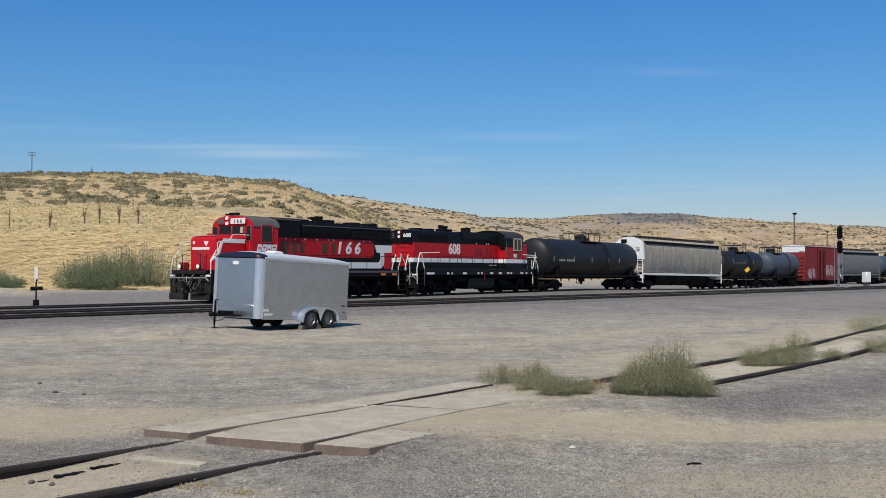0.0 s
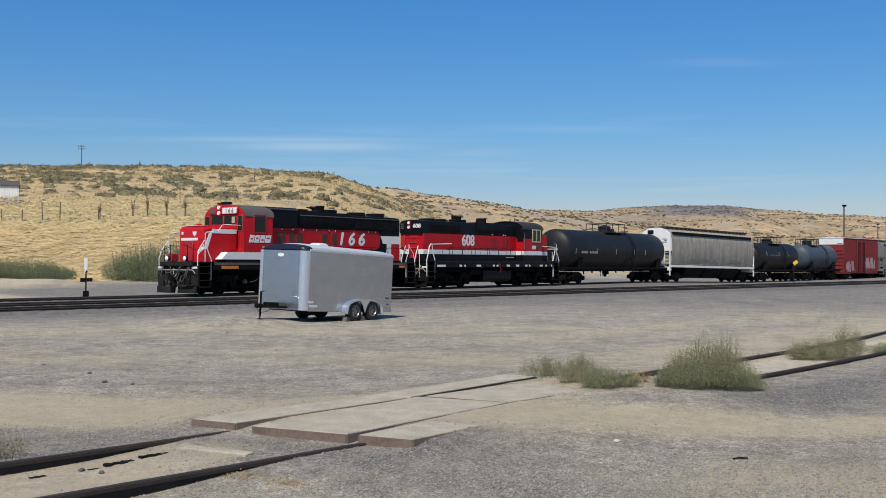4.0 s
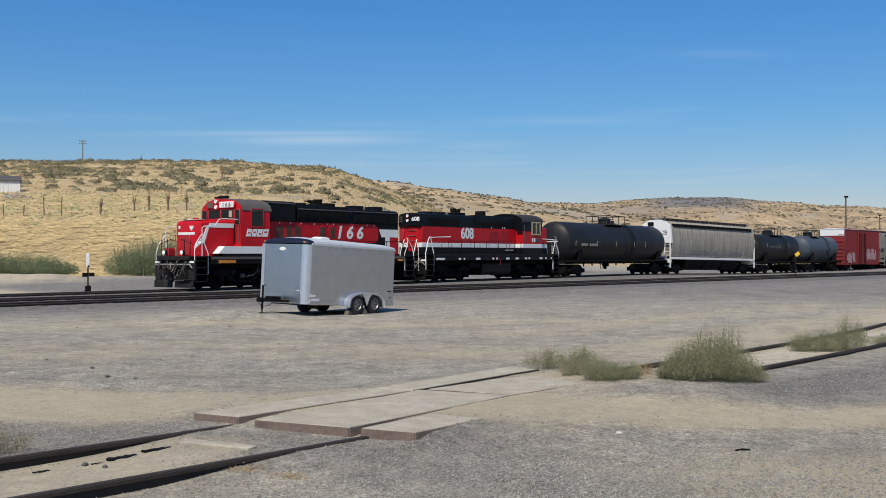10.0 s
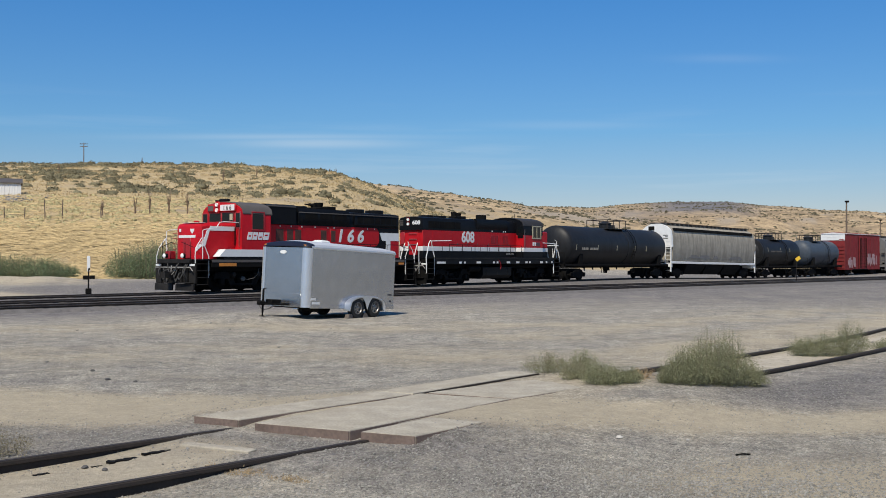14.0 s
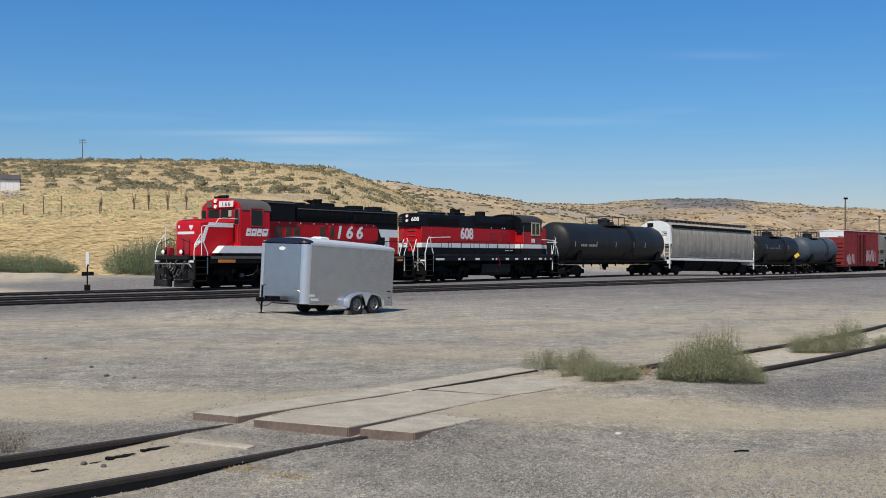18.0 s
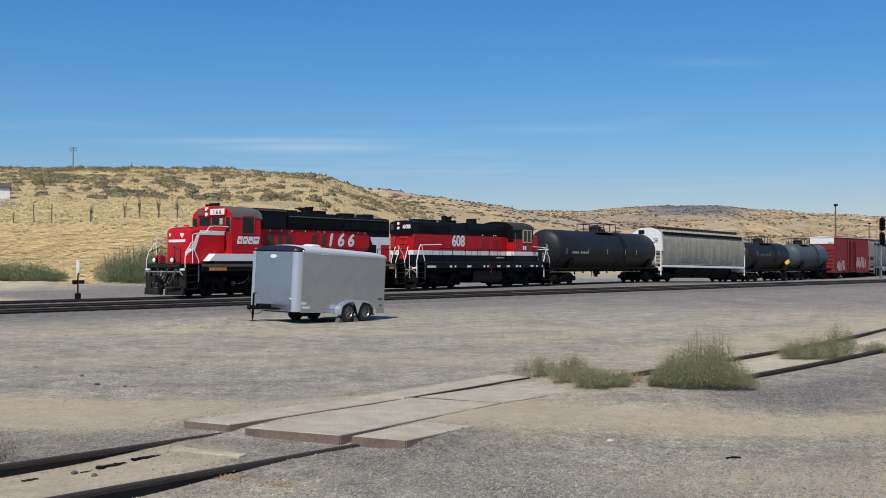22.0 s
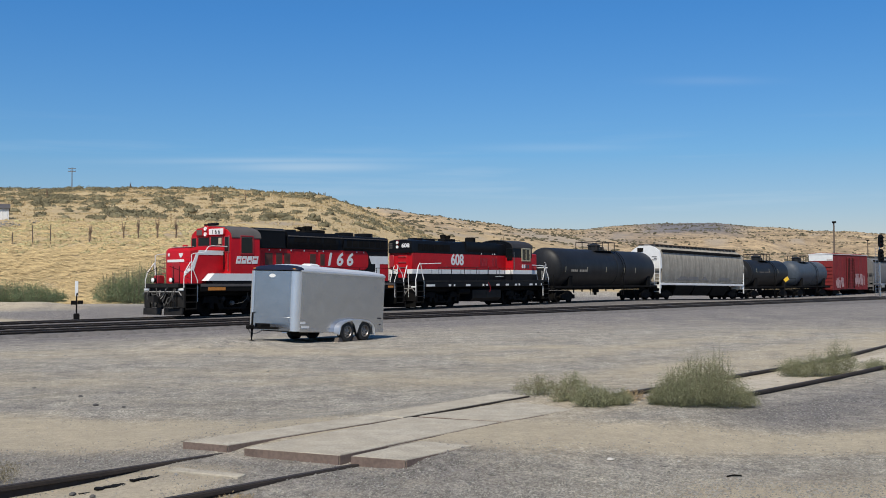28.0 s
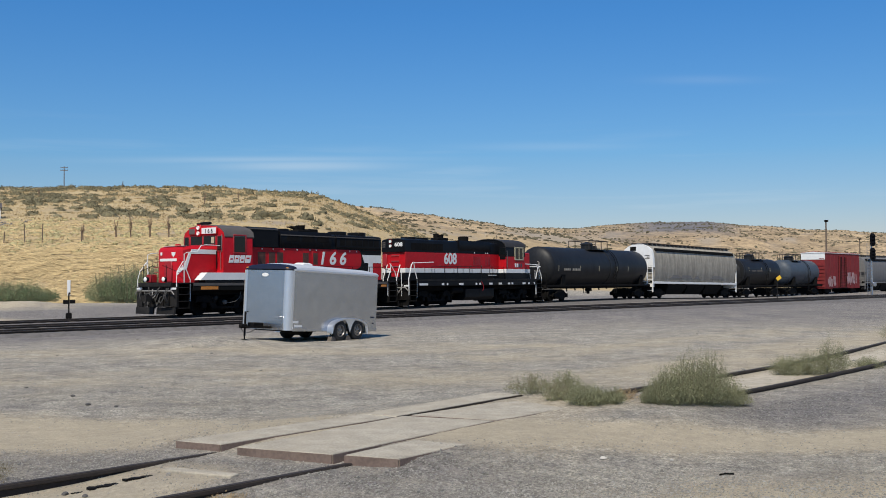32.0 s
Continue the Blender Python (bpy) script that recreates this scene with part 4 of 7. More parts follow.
    ch = Shape().loft([[(0.84, -0.90, 2.25), (1.02, -0.94, 2.25), (1.02, -0.985, 2.25), (0.84, -0.945, 2.25)], [(1.12, -0.96, 3.02), (1.36, -0.98, 3.24), (1.36, -1.018, 3.24), (1.12, -1.008, 3.02)]])
    part("diagonal_stripe", ch, M["white"], nose, "slanting white stripe")
    part("chamfer_stripe", Shape().loft([[(0.712, -0.68, 1.98), (0.712, -0.68, 2.16), (0.700, -0.686, 2.16), (0.700, -0.686, 1.98)], [(0.852, -0.925, 2.24), (0.852, -0.925, 2.5), (0.838, -0.932, 2.5), (0.838, -0.932, 2.24)]]), M["white"], nose, "slanting white stripe round the corner")
    part("front_stripe", Shape().box(0.70, 0.719, -0.63, 0.63, 2.66, 2.79, 0.003), M["white"], nose, "white stripe across the nose")
    part("top_stripe", Shape().box(0.90, 1.15, -0.85, 0.62, 3.398, 3.41, 0.003), M["white"], nose)
    part("nose_door", Shape().box(0.685, 0.718, -0.28, 0.28, 1.66, 2.66, 0.012), M["red2"], nose, "red nose door")
    part("emblem", Shape().prism([(-0.55, 3.1), (-0.24, 3.1), (-0.27, 2.98), (-0.395, 2.86), (-0.52, 2.98)], "x", 0.700, 0.715), M["white"], nose, "small pale shield")
    part("side_emblem", Shape().box(0.70, 0.722, 0.46, 0.6, 2.95, 3.1, 0.01), M["white"], nose)
    for y in (-0.9, 0.9):
        for k in range(5):
            part("grab_iron", Shape().rod((0.66, y - 0.2, 1.85 + 0.26 * k), (0.66, y + 0.1, 1.85 + 0.26 * k), 0.014, 5), M["red2"], nose)
    part("mu_stand", Shape().box(0.25, 0.6, 0.70, 1.1, 1.62, 2.02, 0.03), M["red2"], eng, "red connector stand")
    part("sand_filler", Shape().lathe([(3.44, 0.14), (3.5, 0.14), (3.52, 0.1)], 12, "z", (1.3, 0, 0)), M["red"], nose)
    # battery boxes under the cab and beside the nose
    for s in (-1, 1):
        bx = part("battery_box", Shape().prism([(1.75, 1.62), (4.85, 1.62), (4.85, 1.78), (1.75, 1.78)], "y", *sorted((0.98 * s, 1.5 * s))), M["black"], eng)
        part("white_band", Shape().prism([(1.45, 1.74), (6.0, 1.74), (6.0, 2.10), (1.85, 2.10)], "y", *sorted((1.02 * s, 1.515 * s))), M["white"], bx, "wide white band with a slanted end")
    # the cab
    cab = part("cab", Shape().prism([(-1.5, 2.10), (-1.5, 3.86)] + arch(1.5, 3.86, 4.5)[::-1][1:-1] + [(1.5, 3.86), (1.5, 2.10)], "x", 2.9, 4.85), M["red"], eng, "red operating cab")
    o = [(y * 1.015, z + 0.05) for y, z in arch(1.5, 3.86, 4.5)]
    i = [(y * 0.99, z - 0.0) for y, z in arch(1.5, 3.86, 4.5)]
    part("cab_roof", Shape().prism(o + i[::-1], "x", 2.98, 4.95), M["roofgrey"], cab, "dull grey-brown arched cab roof")
    part("roof_beacon", Shape().box(2.95, 3.2, -0.32, 0.32, 4.55, 4.68, 0.03), M["black"], cab)
    part("horn", Shape().lathe([(3.0, 0.04), (3.4, 0.06), (3.5, 0.12)], 10, "x", (0, 0.6, 4.6)), M["black"], cab)
    # front windows over the nose and beside it
    for y0, y1, z0, z1 in ((-0.92, -0.05, 3.52, 3.95), (0.05, 0.92, 3.52, 3.95), (-1.42, -1.08, 3.2, 3.92), (1.08, 1.42, 3.2, 3.92)):
        fr = Shape()
        fr.box(2.868, 2.9, y0 - 0.05, y1 + 0.05, z1, z1 + 0.05, 0.006).box(2.868, 2.9, y0 - 0.05, y1 + 0.05, z0 - 0.05, z0, 0.006)
        fr.box(2.868, 2.9, y0 - 0.05, y0, z0, z1, 0.006).box(2.868, 2.9, y1, y1 + 0.05, z0, z1, 0.006)
        w = part("cab_window", fr, M["red2"], cab)
        part("pane", Shape().box(2.876, 2.896, y0, y1, z0, z1, 0.003), M["glass"], w, "dark window glass")
    # a small pale patch over one front pane
    part("pale_blind", Shape().box(2.872, 2.8755, -0.85, -0.62, 3.58, 3.9, 0.001), M["tan_inside"], cab, "pale patch on the window")
    nb = part("number_box", Shape().box(2.80, 2.9, -1.12, 1.0, 4.02, 4.42, 0.04), M["red"], cab, "red number-board housing")
    part("number_board", Shape().box(2.78, 2.80, -1.07, 0.0, 4.06, 4.36, 0.05), M["white"], nb, "white lit number board")
    digits("digit", letters("1 6 6", 0.22, 0.004, 0, 0.003), M["black"], nb, "black digit", Matrix.Translation((2.776, -0.54, 4.10)) @ Matrix.Rotation(radians(-90), 4, "Z"))
    part("number_board", Shape().box(2.78, 2.80, 0.52, 0.95, 4.06, 4.34, 0.05), M["roofgrey"], nb)
    headlight_pair(cab, 2.80, -1, 4.24, 0.26, 0.10)
    for s in (-1, 1):
        y = 1.5 * s
        fr = Shape()
        for x0, x1, z0, z1 in ((3.60, 4.36, 3.12, 3.96),):
            a, b = sorted((y, y + 0.03 * s))
            fr.box(x0 - 0.06, x1 + 0.06, a, b, z1, z1 + 0.06, 0.006).box(x0 - 0.06, x1 + 0.06, a, b, z0 - 0.06, z0, 0.006)
            fr.box(x0 - 0.06, x0, a, b, z0, z1, 0.006).box(x1, x1 + 0.06, a, b, z0, z1, 0.006)
        w = part("side_window", fr, M["red2"], cab)
        part("pane", Shape().box(3.60, 4.36, *sorted((y, y + 0.014 * s)), 3.12, 3.96, 0.003), M["glass"], w, "dark window glass")
        if s < 0:
            # slanted white company lettering as plain strokes
            for k in range(4):
                x, w = 3.24 + 0.36 * k, 0.30 + 0.06 * (k == 3)
                block = part("lettering_block", Shape().prism([(x, 2.60), (x + w, 2.60), (x + w + 0.09, 2.98), (x + 0.09, 2.98)], "y", -1.512, -1.5), M["white"], cab, "slanted white lettering block")
                for z in ((2.75,), (2.78,), (2.70,), (2.80,))[k]:
                    part("gap", Shape().prism([(x + 0.10, z), (x + w - 0.05, z), (x + w - 0.03, z + 0.07), (x + 0.12, z + 0.07)], "y", -1.516, -1.5115), M["red"], block)
    handrail(cab, [(2.86, -1.35, 2.25), (2.86, -1.35, 3.1), (2.86, -1.42, 3.2), (2.86, -1.42, 4.0)], 0.018, "steel", "grab_rail")
    handrail(cab, [(2.86, -1.05, 2.3), (2.86, -1.05, 3.2)], 0.03, "black", "door_post")
    # long hood
    part("hood_base", Shape().box(4.86, 15.75, -0.93, 0.93, 1.62, 2.1, 0.01), M["black"], eng)
    red = part("hood_side", Shape().box(4.86, 15.75, -0.95, 0.95, 2.1, 3.44, 0.02), M["red"], eng, "red hood side panels")
    hood = [(-0.95, 3.44), (-0.95, 4.12), (-0.86, 4.24), (-0.5, 4.3), (0.5, 4.3), (0.86, 4.24), (0.95, 4.12), (0.95, 3.44)]
    top = part("hood_top", Shape().prism(hood, "x", 4.86, 15.75), M["black"], eng, "black upper hood")
    part("filter_box", Shape().prism([(-1.05, 3.46), (-1.05, 4.42), (-0.9, 4.5), (0.9, 4.5), (1.05, 4.42), (1.05, 3.46)], "x", 4.98, 7.1), M["black"], top, "tall black filter hatch")
    part("brake_bulge", Shape().prism([(-0.96, 3.46), (-1.05, 3.7), (-1.05, 4.16), (-0.95, 4.36), (0.95, 4.36), (1.05, 4.16), (1.05, 3.7), (0.96, 3.46)], "x", 7.3, 11.3), M["black"], top, "black dynamic-brake bulge")
    part("radiator_box", Shape().prism([(-0.96, 3.48), (-1.04, 3.58), (-1.04, 4.1), (-0.95, 4.24), (0.95, 4.24), (1.04, 4.1), (1.04, 3.58), (0.96, 3.48)], "x", 11.75, 15.6), M["black"], top, "black radiator shutters")
    for k in range(7):
        x = 12.0 + 0.5 * k
        part("shutter", Shape().box(x, x + 0.42, -1.052, -1.04, 3.66, 4.04, 0.004), M["underframe"], top)
    for k in range(3):
        x = 7.8 + 1.15 * k
        part("grid_opening", Shape().box(x, x + 0.95, -1.06, -1.05, 3.8, 4.1, 0.004), M["underframe"], top)
    fans(top, (8.2, 12.9, 14.6), 4.34)
    part("hood_cornice", Shape().box(7.3, 15.6, -1.075, -1.045, 4.10, 4.15, 0.01), M["roofgrey"], top, "dusty edge strip")
    part("hatch_edge", Shape().box(4.98, 7.1, -1.075, -1.052, 4.36, 4.42, 0.01), M["roofgrey"], top, "dusty hatch edge")
    for k in range(6):
        part("hood_latch_row", Shape().box(7.5 + 0.62 * k, 7.54 + 0.62 * k, -1.062, -1.05, 3.55, 3.75, 0.004), M["underframe"], top)
    st = Shape()
    st.box(9.3, 10.3, -0.35, 0.35, 4.36, 4.5, 0.03).rod((9.5, 0, 4.45), (9.5, 0, 4.72), 0.16, 12).rod((10.0, 0.1, 4.45), (10.0, 0.1, 4.78), 0.2, 12, 0.26).box(10.2, 11.0, -0.3, 0.2, 4.36, 4.58, 0.04)
    part("exhaust_stack", st, M["underframe"], top, "sooty exhaust stack and spark arrestor")
    for k in range(5):
        part("horn_bell", Shape().lathe([(9.0 + 0.0, 0.03), (9.25, 0.04), (9.35, 0.1)], 8, "x", (0.25 * (k - 2), -0.3 + 0.15 * k, 4.62)), M["underframe"], top)
    for x0, x1 in ((5.75, 6.25), (6.55, 6.95), (7.15, 7.55), (9.1, 9.5), (9.92, 10.22)):
        d = side_plate(red, "hood_door", x0 - 0.08, x1 + 0.08, -0.95, 2.2, 3.3, "red")
        lv = Shape()
        for k in range(9):
            lv.box(x0, x1, -0.968, -0.958, 2.62 + 0.06 * k, 2.65 + 0.06 * k, 0.003)
        part("louvre_panel", Shape().box(x0 - 0.03, x1 + 0.03, -0.963, -0.955, 2.56, 3.2, 0.002), M["louvre"], d, "rusty brown louvred panel")
        part("louvre", lv, M["louvre"], d)
    for x in (5.2, 6.0, 6.8, 7.6, 8.6, 9.6, 10.1, 12.9, 13.5):
        part("latch", Shape().box(x, x + 0.06, -0.972, -0.95, 3.32, 3.4, 0.004), M["white"], red)
    writing(red, "1 6 6", 11.45, -0.956, 2.60, 0.70, shear=0.22, bold=0.03, wide=1.12, label="white slanted digit of the road number")
    # white end block with a round dark badge and a dropped bar
    arc = lambda cx, cz, r, a0, a1: [(cx + r * math.cos(radians(a0 + (a1 - a0) * k / 6)), cz + r * math.sin(radians(a0 + (a1 - a0) * k / 6))) for k in range(7)]
    plate = lambda name, pts, material, d, label="": part(name, Shape().prism(pts, "y", -0.955 - d, -0.93), M[material], red, label)
    plate("black_gap", [(4.9, 2.08), (13.7, 2.08), (13.7, 2.36), (4.9, 2.36)], "black", 0.014)
    plate("black_end", [(15.72, 3.43)] + arc(13.6, 3.08, 0.35, 90, 0) + arc(13.6, 2.72, 0.35, 0, -90) + [(13.6, 2.08), (15.72, 2.08)], "black", 0.012, "black end panel around the rounded red one")
    plate("white_band", [(6.05, 1.72), (14.5, 1.72)] + arc(14.5, 2.17, 0.45, -90, 0) + [(14.95, 2.7), (15.72, 2.7), (15.72, 3.16), (13.98, 3.16), (14.2, 2.7), (14.55, 2.7)] + arc(14.3, 2.34, 0.25, 0, -90) + [(6.05, 2.09)], "white", 0.022, "white band turning up into the end panel")
    plate("red_block", [(14.98, 1.70), (15.72, 1.70), (15.72, 2.68), (14.98, 2.68)], "red", 0.022, "red end block")
    for x0, x1 in ((13.9, 14.4), (15.05, 15.55), (8.3, 8.7)):
        side_plate(eng, "sill_patch", x0, x1, -1.52, 1.30, 1.42, "orange", "worn orange patch")
    return eng


def second_loco():
    """Black and red high-hood road switcher with its cab at the far end."""
    S0, L = 17.8, 16.2
    eng = thing("diesel_locomotive", car_pose(S0, L), "black and red diesel locomotive with white stripe, long hood leading", "locomotive", "locomotives of the train")
    VEHICLES.append((eng, S0, L))
    underbody(eng, L, 3.3, 12.75, 6.3, 9.8)
    for near in (True, False):
        s = -1 if near else 1
        part("walkway", Shape().box(0.05, L - 0.05, *sorted((0.9 * s, 1.52 * s)), 1.66, 1.74, 0.01), M["black"], eng)
        part("side_sill", Shape().box(0.85, L - 0.85, *sorted((1.40 * s, 1.52 * s)), 1.30, 1.66, 0.015), M["black"], eng)
        for x in (0.05, L - 0.75):
            steps(eng, x, x + 0.7, near)
        y = 1.46 * s
        for x, d in ((0.0, 1), (L, -1)):
            for yy in (1.0, 0.36):
                handrail(eng, [(x + 0.02 * d, y * yy, 0.75), (x - 0.03 * d, y * yy, 1.75), (x + 0.1 * d, y * yy, 2.1), (x + 0.35 * d, y * yy * 0.95, 2.62), (x + 0.62 * d, y * yy * 0.9, 2.78)], 0.03)
            handrail(eng, [(x + 0.80 * d, y, 0.6), (x + 0.82 * d, y, 1.75), (x + 0.6 * d, y, 2.3), (x + 0.5 * d, y, 2.74), (x + 2.6 * d, y, 2.80)], 0.03)
            handrail(eng, [(x - 0.02 * d, y * 0.62, 0.7), (x - 0.04 * d, y * 0.62, 1.9), (x - 0.03 * d, y * 0.62, 2.4)], 0.02)
        handrail(eng, [(L - 0.03, 1.42 * s, 2.62), (L - 0.03, 0.5 * s, 2.62)], 0.03)
        handrail(eng, [(L - 0.06, 1.30 * s, 1.74), (L - 0.06, 1.30 * s, 2.95), (L - 0.25, 1.28 * s, 3.02)], 0.022)
        handrail(eng, [(2.4, y, 2.55), (11.0, y, 2.55)], 0.016, "black")
        for k in range(7):
            handrail(eng, [(2.4 + k * 1.43, y, 1.74), (2.4 + k * 1.43, y, 2.55)], 0.018, "black", "stanchion")
    for x0, x1 in ((1.0, 1.9), (3.4, 3.65), (3.95, 4.1), (5.35, 5.85), (7.3, 7.5), (7.75, 7.95), (9.0, 9.4), (10.2, 10.6), (11.4, 11.7), (11.9, 12.1), (13.4, 13.8), (14.2, 14.4), (15.0, 15.15)):
        side_plate(eng, "sill_marking", x0, x1, -1.52, 1.34, 1.47, "white", "small white sill marking")
    side_plate(eng, "sill_marking", 9.7, 10.7, -1.0, 1.96, 2.0, "white", "", 0.03)
    part("front_deck", Shape().box(0.02, 0.7, -0.9, 0.9, 1.6, 1.72, 0.01), M["black"], eng)
    for x in (6.7, 8.0, 9.3):
        part("tank_strap", Shape().box(x, x + 0.06, -1.395, -1.38, 0.55, 1.05, 0.004), M["pilot"], eng)
    part("tank_lip", Shape().box(6.3, 9.8, -1.40, -1.38, 1.02, 1.07, 0.004), M["pilot"], eng, "dusty tank lip")
    part("walkway_edge", Shape().box(0.9, L - 0.9, -1.535, -1.52, 1.62, 1.70, 0.004), M["pilot"], eng, "dusty walkway edge")
    for y, z in ((-1.05, 1.25), (-0.6, 1.15), (0.1, 1.2)):
        part("jumper_hose", Shape().tube([(-0.06, y, z + 0.2), (-0.22, y + 0.05, z - 0.1), (-0.26, y + 0.2, z - 0.35), (-0.16, y + 0.4, z - 0.1)], 0.026, 6), M["pale_hose"], eng, "pale jumper hose")
    part("rear_deck", Shape().box(L - 1.0, L - 0.02, -0.9, 0.9, 1.6, 1.72, 0.01), M["black"], eng)
    pilot_end(eng, 0.0, -1)
    pilot_end(eng, L, 1)
    x0, x1 = 0.36, 11.2
    part("hood_base", Shape().box(x0 + 0.01, 15.5, -0.89, 0.89, 1.74, 2.14, 0.01), M["black"], eng)
    part("white_stripe", Shape().box(x0 - 0.004, 15.5, -0.915, 0.915, 2.14, 2.42, 0.01), M["white"], eng, "white stripe along the hood")
    red = part("hood_side", Shape().box(x0, x1, -0.91, 0.91, 2.42, 3.44, 0.02), M["red"], eng, "red hood side panels")
    hood = [(-0.91, 3.44), (-0.91, 4.08), (-0.84, 4.2), (-0.45, 4.28), (0.45, 4.28), (0.84, 4.2), (0.91, 4.08), (0.91, 3.44)]
    top = part("hood_top", Shape().prism(hood, "x", x0, x1), M["black"], eng, "black upper hood")
    part("end_cap", Shape().loft([[(x0, y * 1.0, z) for y, z in hood], [(x0 - 0.12, y * 0.95, 3.44 + (z - 3.44) * 0.95) for y, z in hood]]), M["black"], top)
    headlight_pair(top, x0 - 0.12, -1, 3.95, 0.15, 0.09)
    nb = part("number_board", Shape().box(x0 - 0.14, x0 - 0.11, -0.86, -0.1, 3.74, 4.06, 0.02), M["black"], top)
    digits("digit", letters("608", 0.24, 0.004, 0, 0.012), M["white"], nb, "white digit", Matrix.Translation((x0 - 0.15, -0.50, 3.78)) @ Matrix.Diagonal((1, 1.25, 1, 1)) @ Matrix.Rotation(radians(-90), 4, "Z"))
    for k in range(3):
        part("class_light", Shape().box(x0 - 0.13, x0 - 0.10, 0.55, 0.8, 3.72 + 0.13 * k, 3.79 + 0.13 * k, 0.01), M["roofgrey"], nb)
    for k in range(6):
        part("grab_iron", Shape().tube([(x0 - 0.005, -0.45, 2.2 + 0.33 * k), (x0 - 0.07, -0.43, 2.2 + 0.33 * k), (x0 - 0.07, 0.13, 2.2 + 0.33 * k), (x0 - 0.005, 0.15, 2.2 + 0.33 * k)], 0.018, 5), M["steel"], red, "worn steel grab iron")
    part("end_door", Shape().box(x0 - 0.025, x0, -0.5, 0.18, 1.9, 3.4, 0.01), M["red"], red)
    part("gauge_box", Shape().box(x0 - 0.06, x0, 0.5, 0.8, 2.55, 3.3, 0.02), M["red2"], red)
    handrail(top, [(2.0, -0.6, 4.35), (2.0, -0.6, 4.33), (6.0, -0.6, 4.36)], 0.016, "black", "roof_rail")
    for k in range(9):
        x = 1.35 + 1.08 * k
        side_plate(red, "hood_door", x, x + 1.02, -0.91, 2.46, 3.40, "red", "", 0.010)
        side_plate(red, "joint_strip", x + 1.02, x + 1.07, -0.915, 2.15, 2.41, "black", "", 0.006)
    for x in (4.0, 5.1, 6.3, 7.6, 8.9, 10.1):
        part("latch", Shape().box(x, x + 0.07, -0.934, -0.92, 2.55, 2.66, 0.004), M["roofgrey"], red)
    for xx in (7.9, 8.2, 8.55, 9.4, 9.75):
        lv = Shape()
        for k in range(8):
            lv.box(xx, xx + 0.26, -0.934, -0.921, 2.7 + 0.07 * k, 2.735 + 0.07 * k, 0.003)
        part("louvre", lv, M["red2"], red)
    for xx in (8.1, 9.5, 9.75):
        part("marker_light", Shape().lathe([(-0.94, 0.03), (-0.93, 0.05), (-0.91, 0.05)], 8, "y", (xx, 0, 3.5)), M["lamp"], top)
    for k in range(6):
        part("shutter", Shape().box(0.95 + 0.58 * k, 1.48 + 0.58 * k, -0.925, -0.911, 3.55, 4.0, 0.004), M["underframe"], top)
    writing(red, "608", 5.23, -0.922, 2.74, 0.70, bold=0.03, label="white digit of the road number")
    fans(top, (1.9, 3.2), 4.24, 0.5)
    st = Shape()
    st.box(4.7, 5.9, -0.3, 0.3, 4.26, 4.46, 0.03).rod((4.9, 0, 4.4), (4.9, 0, 4.72), 0.17, 12, 0.2).rod((5.5, 0.05, 4.4), (5.5, 0.05, 4.68), 0.15, 12, 0.22)
    part("exhaust_stack", st, M["underframe"], top, "sooty exhaust stacks")
    part("stack", Shape().lathe([(4.2, 0.36), (4.62, 0.36), (4.64, 0.28), (4.4, 0.26)], 18, "z", (8.1, 0, 0)), M["underframe"], top, "round black roof vent")
    part("brake_bulge", Shape().prism([(-0.915, 3.6), (-0.98, 3.75), (-0.98, 4.1), (-0.9, 4.3), (0.9, 4.3), (0.98, 4.1), (0.98, 3.75), (0.915, 3.6)], "x", 6.2, 10.0), M["black"], top, "black dynamic-brake bulge")
    # cab
    c0, c1 = 11.2, 13.8
    cab = part("cab_side", Shape().box(c0, c1, -1.5, 1.5, 2.42, 3.30, 0.02), M["red"], eng, "red lower cab")
    part("cab_stripe", Shape().box(c0, c1, -1.506, 1.506, 2.14, 2.42, 0.01), M["white"], eng)
    part("cab_base", Shape().box(c0, c1, -1.49, 1.49, 1.74, 2.14, 0.01), M["black"], eng)
    upc = part("cab_upper", Shape().prism([(-1.5, 3.30), (-1.5, 3.92)] + arch(1.5, 3.92, 4.52)[::-1][1:-1] + [(1.5, 3.92), (1.5, 3.30)], "x", c0, c1), M["black"], eng, "black upper cab")
    o = [(y * 1.015, z + 0.04) for y, z in arch(1.5, 3.92, 4.52)]
    i = [(y * 0.99, z) for y, z in arch(1.5, 3.92, 4.52)]
    part("cab_roof", Shape().prism(o + i[::-1], "x", c0 - 0.05, c1 + 0.08), M["roofdark"], upc, "weathered dark grey cab roof")
    fr = Shape()
    a, b = -1.54, -1.5
    for u0, u1, w0, w1 in ((12.35, 13.55, 3.9, 3.98), (12.35, 13.55, 3.05, 3.13), (12.35, 12.45, 3.13, 3.9), (13.45, 13.55, 3.13, 3.9), (12.92, 12.98, 3.13, 3.9)):
        fr.box(u0, u1, a, b, w0, w1, 0.008)
    w = part("side_window", fr, M["tan_inside"], upc, "cream window frame")
    part("pane", Shape().box(12.45, 13.45, -1.52, -1.502, 3.13, 3.9, 0.003), M["glass"], w)
    part("far_window", Shape().box(12.45, 13.45, 1.502, 1.52, 3.13, 3.9, 0.003), M["glass"], upc)
    for y in (-1.25, 1.25):
        f = part("front_window", Shape().box(c0 - 0.03, c0, y - 0.24, y + 0.24, 3.1, 3.95, 0.03), M["black"], upc)
        part("pane", Shape().box(c0 - 0.04, c0 - 0.03, y - 0.19, y + 0.19, 3.2, 3.9, 0.01), M["glass"], f)
    part("red_nose", Shape().box(c1, 15.5, -0.9, 0.9, 2.42, 3.62, 0.06), M["red"], eng, "short red hood")
